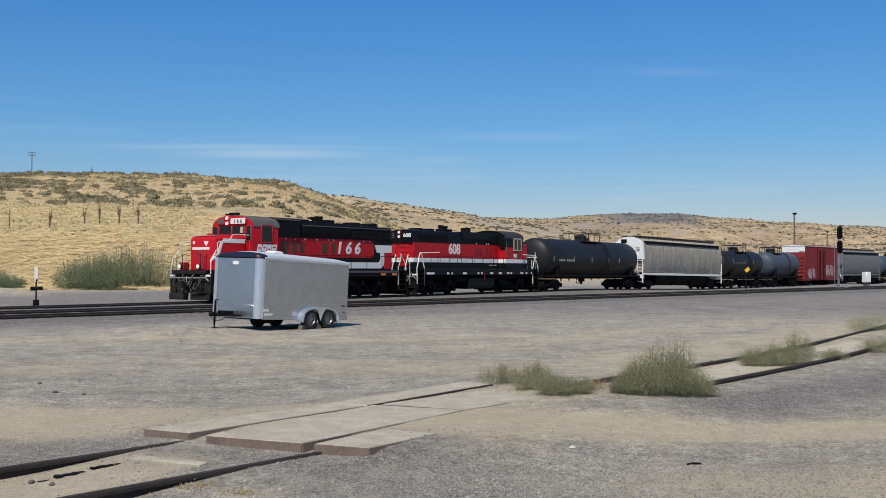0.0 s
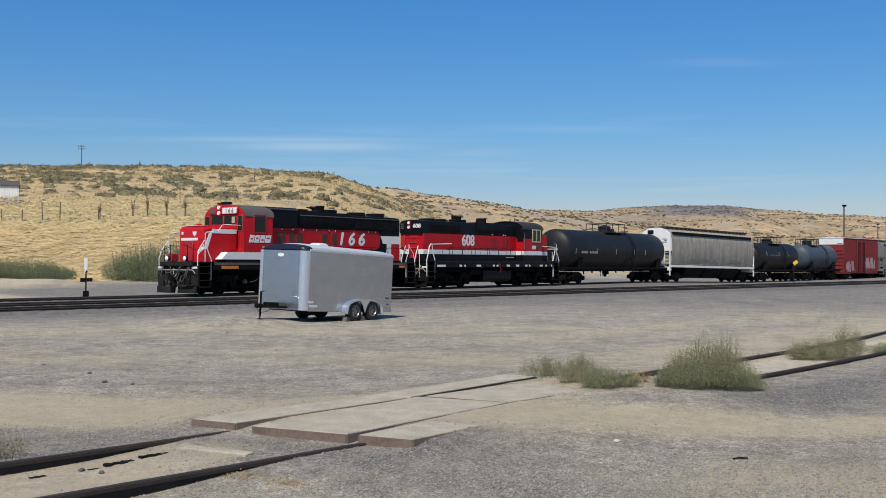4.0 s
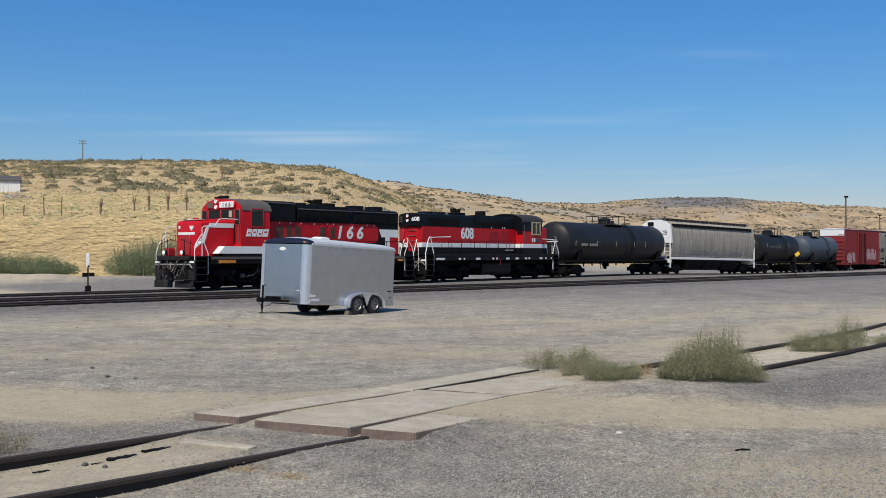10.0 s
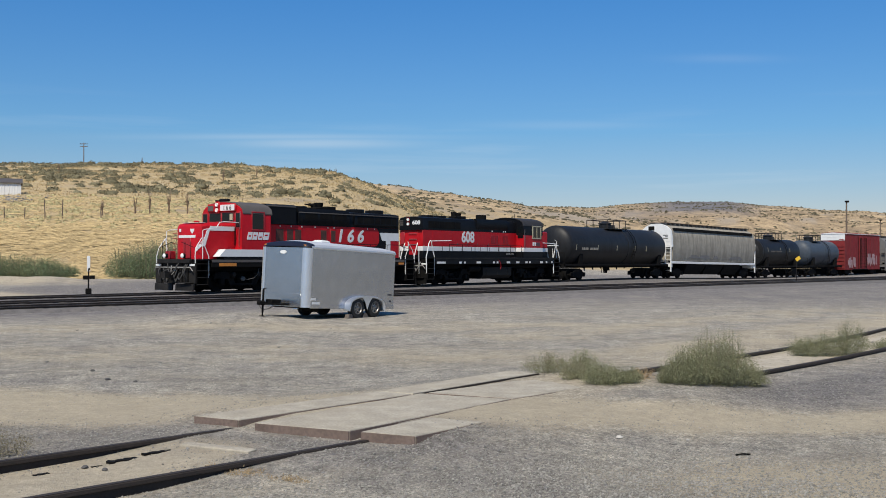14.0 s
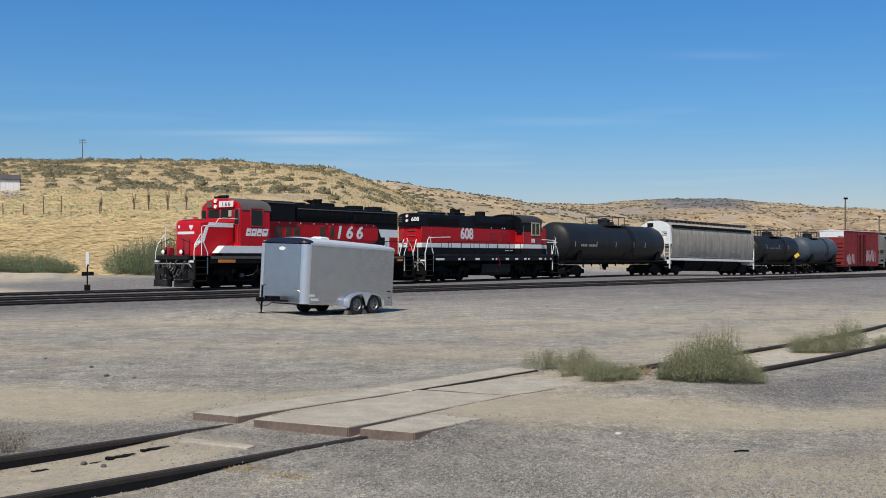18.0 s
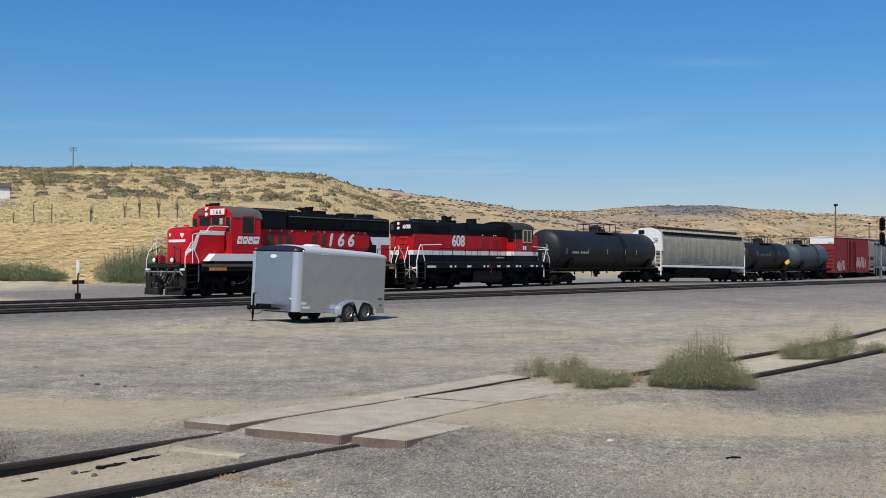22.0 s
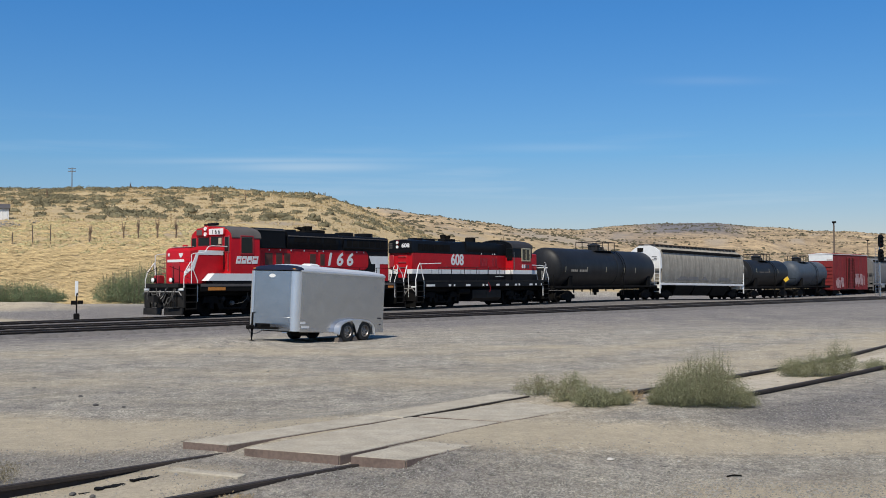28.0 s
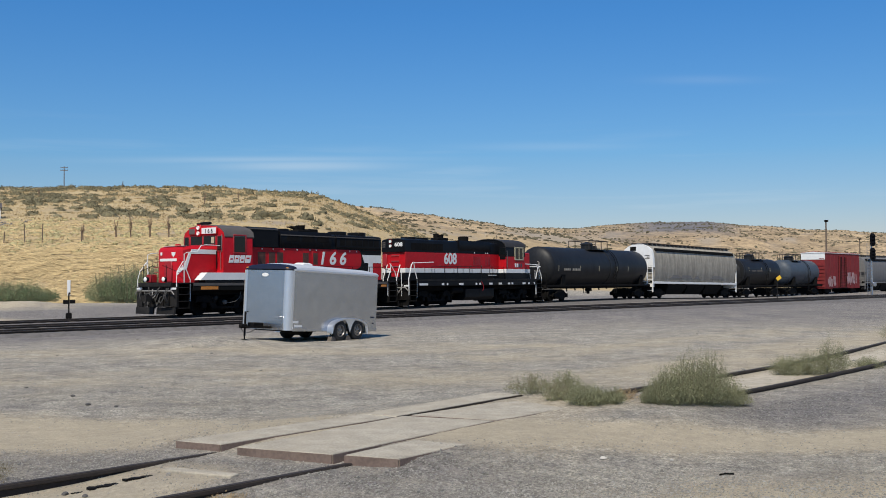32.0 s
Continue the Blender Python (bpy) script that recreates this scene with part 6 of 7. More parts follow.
# ---- concrete crossing panels between and beside the rails ----
def slab(corners, z0, z1, label, bevel=0.012, rise=0.0):
    t = thing("crossing_panel", Matrix(), label, "concrete slab", "crossing panels")
    c = [Vector((x, y, 0)) for x, y in corners]
    mid = sum(c, Vector()) / 4
    ins = lambda f: [mid + (p - mid) * (1 - f / (p - mid).length) for p in c]
    n = 8
    def edge(q):
        return [q[k].lerp(q[(k + 1) % 4], i / n) for k in range(4) for i in range(n)]
    jit = [random.uniform(-0.006, 0.006) for _ in range(4 * n)]
    lift = [rise * f for f in [0] * n + [i / n for i in range(n)] + [1] * n + [1 - i / n for i in range(n)]]
    body = Shape().loft([[(p.x, p.y, z0) for p in edge(c)], [(p.x, p.y, z1 + h - bevel * 1.2 + j) for p, j, h in zip(edge(c), jit, lift)], [(p.x, p.y, z1 + h + j * 0.3) for p, j, h in zip(edge(ins(bevel)), jit, lift)]])
    part("concrete_top", body, M["concrete"], t, "dusty worn concrete")
    a, b = c[0], c[1]
    d = (b - a).normalized()
    nrm = Vector((d.y, -d.x, 0))
    if nrm.dot(mid - a) > 0:
        nrm = -nrm
    e = [a + nrm * 0.004, b + nrm * 0.004, b + nrm * 0.014, a + nrm * 0.014]
    u = (c[2] - b).normalized()
    w = Vector((u.y, -u.x, 0))
    w = -w if w.dot(mid - b) > 0 else w
    g = [b + w * 0.004, c[2] + w * 0.004, c[2] + w * 0.014, b + w * 0.014]
    # the slab's shaded long side, coloured darker by a thin strip
    part("side_edging", Shape().loft([[(p.x, p.y, z0) for p in g], [(p.x, p.y, z1 - 0.006 + rise * f) for p, f in zip(g, (0, 1, 1, 0))]]), M["rail" if rise else "rust_or_shade"], t, "dark side strip with the shade in its colour" if rise else "brown side strip with the shade in its colour")
    if not rise and z0 < 0:
        part("steel_edging", Shape().loft([[(p.x, p.y, z0 + 0.0) for p in e], [(p.x, p.y, z1 - 0.004) for p in e]]), M["rust_or_shade"], t, "rusty brown edging along the broken end")
    return t


slab([(-2.59, 10.98), (-2.08, 10.70), (-0.37, 12.74), (-0.80, 13.02)], -0.1, 0.20, "raised concrete crossing panel with a rusty end")
slab([(-1.87, 10.51), (-0.89, 10.03), (0.80, 12.32), (-0.27, 12.82)], -0.1, 0.20, "raised concrete crossing panel with a rusty end")
slab([(-0.77, 10.02), (-0.25, 9.77), (0.42, 10.62), (-0.12, 10.92)], -0.1, 0.195, "raised concrete crossing panel with a rusty end")
slab([(-0.79, 13.04), (-0.355, 12.77), (1.36, 14.80), (0.95, 15.08)], -0.1, 0.204, "dusty concrete crossing panel beside the rail", rise=0.032)
slab([(-0.17, 12.88), (0.83, 12.35), (2.03, 13.65), (1.42, 14.6)], -0.05, 0.202, "dusty concrete crossing panel between the rails")


# ---- the cargo trailer: nose up on its jack and leaning a little ----
TRAILER = Matrix.Translation((-4.827, 31.308, 0.225)) @ Matrix.Rotation(radians(55.2), 4, "Z") @ Matrix.Rotation(radians(2.5), 4, "Y") @ Matrix.Rotation(radians(1.3), 4, "X")
TYRE = 0.315


def on_ground(x, y):
    """The trailer's own height at which the yard lies under its point x, y."""
    p = TRAILER @ Vector((x, y, 0))
    return land_at(p.x, p.y) - p.z


def cargo_trailer():
    tilt = TRAILER
    t = thing("cargo_trailer", tilt, "silver aluminium cargo trailer with tandem axles standing on its jack", "trailer")
    W, L, z0, z1 = 0.965, 4.255, 0.20, 1.97
    r = 0.18
    def plan(inset, n=5, front=r):
        pts = []
        for cx, cy, a0 in ((L - 0.03, W - 0.03, 0), (front, W - front, 90), (front, -W + front, 180), (L - 0.03, -W + 0.03, 270)):
            rad = 0.03 if cx > 1 else front
            for k in range(n + 1):
                q = radians(a0 + 90 * k / n)
                pts.append((cx + (rad - inset) * math.cos(q), cy + (rad - inset) * math.sin(q)))
        return pts
    body = part("body", Shape().loft([[(x, y, z0) for x, y in plan(0)], [(x, y, z1) for x, y in plan(0)]]), M["alu"], t, "dull silver aluminium side sheets")
    # vertical sheet joints
    for k in range(1, 7):
        part("sheet_joint", Shape().box(0.62 * k - 0.004, 0.62 * k + 0.004, -W - 0.0008, -W + 0.002, z0 + 0.02, z1 - 0.02, 0.001), M["alu"], body)
    for s in (-1, 1):
        part("corner_trim", Shape().lathe([(z0, 0.184), (z1, 0.184)], 40, "z", (0.18, (W - 0.18) * s, 0)), M["alu_bright"], body, "bright rounded corner trim")
        part("lower_rail", Shape().box(0.2, L, *sorted(((W - 0.01) * s, (W + 0.012) * s)), z0 - 0.02, z0 + 0.09, 0.006), M["alu"], body)
        part("top_rail", Shape().box(0.19, L + 0.01, *sorted(((W - 0.02) * s, (W + 0.016) * s)), z1 - 0.015, z1 + 0.05, 0.012), M["alu_bright"], body, "bright roof rail")
    prof = lambda top: [(-W, z1 + 0.03)] + [(-W * math.cos(math.pi * k / 12), z1 + 0.04 + (top - 0.04) * math.sin(math.pi * k / 12) ** 0.75) for k in range(1, 12)] + [(W, z1 + 0.03)]
    part("roof", Shape().loft([[(x, y, z) for y, z in prof(h)] for x, h in ((0.30, 0.20), (0.6, 0.24), (L - 0.3, 0.20), (L, 0.16))]), M["alu_roof"], t, "rounded silver roof")
    part("front_cap", Shape().loft([[(x, y * sc, z) for y, z in prof(h)] for x, h, sc in ((-0.01, 0.06, 0.82), (0.05, 0.13, 0.93), (0.14, 0.185, 0.99), (0.298, 0.205, 1.0))]), M["navy"], t, "dark blue rounded front cap")
    part("roof_vent", Shape().loft([[(1.45 + i, -0.2 + i, z1 + 0.2 + h), (1.85 - i, -0.2 + i, z1 + 0.2 + h), (1.85 - i, 0.2 - i, z1 + 0.2 + h), (1.45 + i, 0.2 - i, z1 + 0.2 + h)] for i, h in ((0, 0), (0, 0.06), (0.06, 0.10))]), M["white"], t, "white plastic roof vent")
    part("stone_guard", Shape().box(-0.012, 0.0, -W + 0.19, W - 0.19, z0 + 0.02, z0 + 0.40, 0.004), M["alu"], t, "tread-plate stone guard")
    for y in (-0.8, 0.8):
        part("marker_lamp", Shape().box(0.02, 0.06, y - 0.05, y + 0.05, z1 + 0.05, z1 + 0.09, 0.01), M["orange"], t)
    part("name_plate", Shape().prism([(0.02 + 0.13 * math.cos(q), 1.83 + 0.055 * math.sin(q)) for q in [math.pi * k / 8 for k in range(16)]], "x", -0.008, -0.001), M["white"], t, "small oval white maker's plate")
    part("sticker", Shape().box(0.22, 0.45, -W - 0.005, -W, 0.42, 0.49, 0.001), M["white"], body)
    part("sticker", Shape().box(0.28, 0.62, -W - 0.005, -W, 0.30, 0.37, 0.001), M["white"], body)
    part("sticker", Shape().box(3.92, 4.12, -W - 0.005, -W, 0.62, 0.66, 0.001), M["navy"], body)
    part("tail_lamp", Shape().box(L, L + 0.02, -W + 0.06, -W + 0.2, 0.40, 0.5, 0.01), M["red2"], t)
    part("side_marker", Shape().box(4.02, 4.10, -W - 0.01, -W, 0.42, 0.46, 0.004), M["navy"], t)
    # tongue, coupler, jack
    for s in (-1, 1):
        part("tongue_beam", Shape().rod((0.9, 0.6 * s, 0.27), (-0.80, 0.05 * s, 0.27), 0.045, 4), M["underframe"], t)
    part("coupler_head", Shape().box(-0.99, -0.72, -0.07, 0.07, 0.23, 0.36, 0.03), M["underframe"], t)
    foot = on_ground(-0.78, 0)
    part("jack", Shape().rod((-0.78, 0, foot + 0.1), (-0.78, 0, 0.72), 0.032, 10).rod((-0.78, 0, foot), (-0.78, 0, foot + 0.3), 0.022, 10).rod((-0.78, 0, foot), (-0.78, 0, foot + 0.015), 0.09, 12).rod((-0.78, 0, 0.70), (-0.78, -0.12, 0.73), 0.012, 6), M["underframe"], t, "tongue jack")
    part("battery_case", Shape().box(-0.55, -0.12, -0.12, 0.14, 0.26, 0.40, 0.02), M["underframe"], t, "black case on the tongue")
    part("safety_chain", Shape().tube([(-0.9, 0.05, 0.24), (-0.7, 0.1, 0.08), (-0.4, 0.12, 0.12), (-0.1, 0.15, 0.24)], 0.012, 5), M["steel"], t)
    part("chassis", Shape().box(0.2, L - 0.05, -0.6, 0.6, z0 - 0.04, z0 + 0.04, 0.01), M["underframe"], t)
    part("front_step", Shape().box(0.45, 0.9, -0.7, -0.4, z0 - 0.14, z0, 0.02), M["underframe"], t)
    # wheels, fenders
    for s in (-1, 1):
        for x in (2.22, 3.07):
            y = (W + 0.08) * s
            zw = on_ground(x, y) + TYRE - 0.008
            tyre = part("wheel", Shape().lathe([(-0.09, 0.175), (-0.10, 0.26), (-0.085, TYRE - 0.014), (-0.05, TYRE), (0.05, TYRE), (0.085, TYRE - 0.014), (0.10, 0.26), (0.09, 0.175), (-0.09, 0.175)], 32, "y", (x, y, zw), False), M["rubber"], t, "black trailer tyre")
            part("rim", Shape().lathe([(0.08 * s, 0.185), (0.102 * s, 0.19), (0.104 * s, 0.176), (0.06 * s, 0.158), (0.03 * s, 0.15), (0.02 * s, 0.15)], 26, "y", (x, y, zw), False), M["steel"], tyre, "steel wheel rim")
            part("wheel_disc", Shape().lathe([(0.02 * s, 0.152), (0.022 * s, 0.08), (0.02 * s, 0.01)], 20, "y", (x, y, zw)), M["underframe"], tyre)
            part("hub", Shape().lathe([(0.02 * s, 0.075), (0.07 * s, 0.068), (0.085 * s, 0.035), (0.09 * s, 0.006)], 16, "y", (x, y, zw)), M["steel"], tyre)
            for k in range(6):
                q = 2 * math.pi * k / 6 + 0.3
                e = [(x + math.cos(q + da) * rr, zw + math.sin(q + da) * rr) for rr, da in ((0.06, -0.45), (0.155, -0.27), (0.155, 0.27), (0.06, 0.45))]
                part("spoke", Shape().prism(e, "y", *sorted((y + 0.025 * s, y + 0.055 * s))), M["steel"], tyre)
            for k in range(5):
                q = 2 * math.pi * k / 5
                part("lug_nut", Shape().rod((x + 0.085 * math.cos(q), y + 0.05 * s, zw + 0.085 * math.sin(q)), (x + 0.085 * math.cos(q), y + 0.075 * s, zw + 0.085 * math.sin(q)), 0.012, 6), M["alu_bright"], tyre)
        # rounded double fender
        zf = on_ground(2.645, (W + 0.1) * s)
        outer = []
        for k in range(25):
            q = math.pi * k / 24
            outer.append((2.645 - 0.88 * math.cos(q), zf + 0.20 + 0.47 * math.sin(q) ** 0.55))
        inner = [(2.645 + (x - 2.645) * 0.95, zf + 0.2 + (z - zf - 0.2) * 0.92) for x, z in outer]
        a, b = sorted((W * s, (W + 0.22) * s))
        part("fender", Shape().loft([[(x, a, z), (x, b, z), (x2, b, z2), (x2, a, z2)] for (x, z), (x2, z2) in zip(outer, inner)]), M["alu_bright"], t, "bright rounded tandem fender")
        y = (W + 0.2) * s
        low = []
        for x, z in outer:
            cut = max((zf + TYRE + math.sqrt(max(0, 0.355 ** 2 - (x - c) ** 2)) if abs(x - c) < 0.355 else zf + 0.24) for c in (2.22, 3.07))
            low.append((x, min(z - 0.03, max(cut, zf + 0.24))))
        rg = Shape()
        rg.loft([[(x, y - 0.006, z), (x, y + 0.006, z), (x2, y + 0.006, z2), (x2, y - 0.006, z2)] for (x, z), (x2, z2) in zip(outer, low)])
        part("fender_skirt", rg, M["alu_bright"], t, "bright scalloped fender skirt")
        part("fender_lip", Shape().tube([(x, (W + 0.225) * s, z) for x, z in outer], 0.012, 5), M["alu_bright"], t)
    for x in (2.22, 3.07):
        part("axle", Shape().rod((x, -0.9, on_ground(x, -0.9) + TYRE), (x, 0.9, on_ground(x, 0.9) + TYRE), 0.035, 8), M["underframe"], t)
    return t


cargo_trailer()
for x in (1.90, 2.62):
    p = TRAILER @ Vector((x, -1.05, 0))
    tagged(part("wheel_chock", Shape().prism([(-0.12, 0), (0.12, 0), (0.10, 0.09), (0.02, 0.15), (-0.06, 0.14)], "y", -0.08, 0.08), M["chock"]), "grey weathered wooden chock against the trailer tyre", "wheel chock", "chocks").matrix_world = \
        Matrix.Translation((p.x, p.y, land_at(p.x, p.y) - 0.005)) @ Matrix.Rotation(radians(55.2), 4, "Z")


# ---- signals, signs, poles ----
def switch_stand():
    t = thing("switch_stand", Matrix.Translation((-17.03, 50.35, land_at(-17.03, 50.35))) @ Matrix.Rotation(radians(18), 4, "Z"), "black switch stand with a white upright target", "switch stand")
    part("post", Shape().rod((0, 0, 0), (0, 0, 1.3), 0.035, 8), M["underframe"], t)
    part("base", Shape().box(-0.3, 0.3, -0.2, 0.2, 0, 0.12, 0.02).box(-0.14, 0.14, -0.12, 0.12, 0.12, 0.4, 0.03), M["underframe"], t)
    part("white_target", Shape().box(-0.075, 0.075, -0.012, 0.012, 1.22, 1.96, 0.01), M["white"], t, "white upright target blade")
    part("ring", Shape().lathe([(-0.02, 0.035), (-0.02, 0.05), (-0.013, 0.05)], 16, "y", (0.03, 0, 1.33)), M["underframe"], t)
    part("black_target", Shape().box(-0.26, 0.0, -0.012, 0.012, 0.82, 1.02, 0.03).box(0.04, 0.3, -0.012, 0.012, 0.84, 1.02, 0.03), M["underframe"], t)


def yellow_sign():
    t = thing("yellow_sign", Matrix.Translation((25.87, 76.34, land_at(25.87, 76.34))), "tilted yellow sign on a thin grey post", "sign")
    part("post", Shape().rod((0, 0, 0), (0, 0, 1.95), 0.026, 6), M["pilot"], t)
    part("plate", Shape().box(-0.19, 0.19, -0.05, -0.035, -0.13, 0.13, 0.01), M["yellow"], t, "yellow plate").matrix_basis = pose(0.1, 0, 1.95, 0, -35, 8)


def rail_signal():
    x, y = 43.5, 101.0
    t = thing("rail_signal", Matrix.Translation((x, y, land_at(x, y))) @ Matrix.Rotation(radians(25), 4, "Z"), "two-headed black rail signal on a grey mast", "signal")
    g = Vector((0, 0, -land_at(x, y)))
    part("mast", Shape().rod((0, 0, 0), (0, 0, 6.3), 0.10, 10, 0.07), M["alu"], t, "pale grey mast")
    part("base", Shape().box(-0.25, 0.25, -0.25, 0.25, -0.1, 0.35, 0.04), M["roofgrey"], t)
    part("relay_box", Shape().box(-0.2, 0.2, -0.4, -0.12, 1.2, 1.6, 0.03), M["alu"], t)
    for z in (5.72, 4.3):
        h = part("signal_head", Shape().prism([(0.34 * math.sin(q), z + (0.32 if math.cos(q) > 0 else -0.32) + 0.34 * math.cos(q)) for q in [2 * math.pi * k / 20 + 0.01 for k in range(20)]], "y", -0.2, -0.12), M["black"], t, "oval black backboard")
        for k, dz in enumerate((0.33, 0, -0.33)):
            part("lens_hood", Shape().lathe([(-0.42, 0.13), (-0.2, 0.13), (-0.2, 0.11), (-0.42, 0.12)], 14, "y", (0, 0, z + dz)), M["black"], h)
            part("lens", Shape().lathe([(-0.26, 0.02), (-0.25, 0.11), (-0.22, 0.13)], 12, "y", (0, 0, z + dz)), M["red2" if k == 2 else "glass"], h)
    lad = Shape()
    for s in (-0.2, 0.2):
        lad.rod((s, 0.35, 0.2), (s, 0.35, 5.4), 0.02, 5)
    lad = part("ladder", lad, M["alu"], t)
    for k in range(16):
        part("rung", Shape().rod((-0.2, 0.35, 0.5 + 0.3 * k), (0.2, 0.35, 0.5 + 0.3 * k), 0.014, 5), M["alu"], lad)
    x, y = 49.3, 107.6
    t = thing("equipment_cabinet", Matrix.Translation((x, y, land_at(x, y))) @ Matrix.Rotation(radians(25), 4, "Z"), "white signal equipment cabinet on a short stand", "cabinet")
    part("cabinet", Shape().box(-0.35, 0.35, -0.3, 0.3, 0.75, 1.85, 0.04), M["white"], t)
    part("stand", Shape().box(-0.25, 0.25, -0.2, 0.2, -0.1, 0.75, 0.02), M["roofgrey"], t)
    part("door", Shape().box(-0.29, 0.29, -0.32, -0.3, 0.82, 1.78, 0.01), M["white"], t)
    x, y = 45.2, 102.4
    tagged(part("concrete_block", Shape().box(-0.5, 0.5, -0.3, 0.3, -0.1, 0.34, 0.05), M["corr"]), "low pale concrete block beside the signal", "block").matrix_world = pose(x, y, land_at(x, y), 0, 0, 10)


def lamp_pole(px, depth, top, name="lamp_pole"):
    x = (px - 784) / HORIZ * depth
    z = land_at(x, depth)
    t = thing("lamp_pole", Matrix.Translation((x, depth, z)), "brown wooden pole with a yard floodlight on top", "lamp pole", "lamp poles")
    part("pole", Shape().rod((0, 0, -0.3), (0, 0, top - z), 0.14, 10, 0.10), M["wood"], t)
    part("floodlight", Shape().box(-0.2, 0.3, -0.25, 0.25, top - z, top - z + 0.25, 0.06), M["underframe"], t, "dark floodlight head")
    part("lens", Shape().box(0.1, 0.28, -0.2, 0.2, top - z - 0.03, top - z + 0.02, 0.01), M["glass"], t)


def utility_pole():
    depth, px = 392.0, 149.0
    x = (px - 784) / HORIZ * depth
    z = land_at(x, depth)
    t = thing("utility_pole", Matrix.Translation((x, depth, z)), "wooden utility pole with two crossarms on the hill crest", "utility pole")
    top = 1.85 + 205 / HORIZ * depth - z
    part("pole", Shape().rod((0, 0, -0.5), (0, 0, top), 0.2, 8, 0.15), M["wood"], t)
    for dz in (0.5, 1.5):
        part("crossarm", Shape().box(-1.4, 1.4, -0.08, 0.08, top - dz - 0.1, top - dz + 0.1, 0.01), M["wood"], t)
        for k in (-1.25, -0.6, 0.6, 1.25):
            part("insulator", Shape().rod((k, 0, top - dz + 0.1), (k, 0, top - dz + 0.35), 0.06, 6), M["glass"], t)


def hill_shed():
    t = thing("hill_shed", Matrix.Translation((-65.7, 155.0, 11.4)) @ Matrix.Rotation(radians(22), 4, "Z"), "long white corrugated shed with a brown roof on the slope", "shed")
    part("wall", Shape().box(-7, 3.0, 0, 4.5, -2.6, 1.62, 0.03), M["corr"], t, "white corrugated wall")
    for k in range(28):
        part("corrugation", Shape().box(-6.9 + 0.355 * k, -6.78 + 0.355 * k, -0.05, 0.0, -0.3, 1.58, 0.02), M["corr"], t)
    part("roof", Shape().prism([(-0.25, 1.60), (2.25, 2.35), (4.75, 1.60), (4.75, 1.72), (2.25, 2.5), (-0.25, 1.72)], "x", -7.3, 3.2), M["roofgrey"], t, "low brown pitched roof")
    part("gable", Shape().prism([(0, 1.61), (2.25, 2.3), (4.5, 1.61)], "x", 2.9, 3.0), M["corr"], t)


switch_stand()
yellow_sign()
rail_signal()
lamp_pole(1500, 150, 10.0)
lamp_pole(1560, 210, 9.6)
utility_pole()
hill_shed()


# ---- plants and stones ----
def soup(name, pts, faces, material):
    me = bpy.data.meshes.new(name)
    n, f = len(pts), len(faces)
    me.vertices.add(n)
    me.vertices.foreach_set("co", np.asarray(pts, np.float32).ravel())
    k = faces.shape[1]
    me.loops.add(f * k)
    me.polygons.add(f)
    me.loops.foreach_set("vertex_index", faces.astype(np.int32).ravel())
    me.polygons.foreach_set("loop_start", (np.arange(f) * k).astype(np.int32))
    me.update(calc_edges=True)
    me.materials.append(M[material])
    return me


def leaves(rs, centers, normal_bias, size, long=2.2):
    """A folded leaf (two triangles as one quad) at each centre."""
    n = len(centers)
    a = rs.normal(size=(n, 3)) + np.asarray(normal_bias)
    a /= np.linalg.norm(a, axis=1, keepdims=True)
    b = np.cross(a, rs.normal(size=(n, 3)))
    b /= np.linalg.norm(b, axis=1, keepdims=True)
    s = (size * rs.uniform(0.6, 1.4, n))[:, None]
    v = np.stack([centers, centers + a * s * long * 0.5 + b * s * 0.5, centers + a * s * long, centers + a * s * long * 0.5 - b * s * 0.5], 1)
    return v.reshape(-1, 3), np.arange(n * 4).reshape(n, 4)


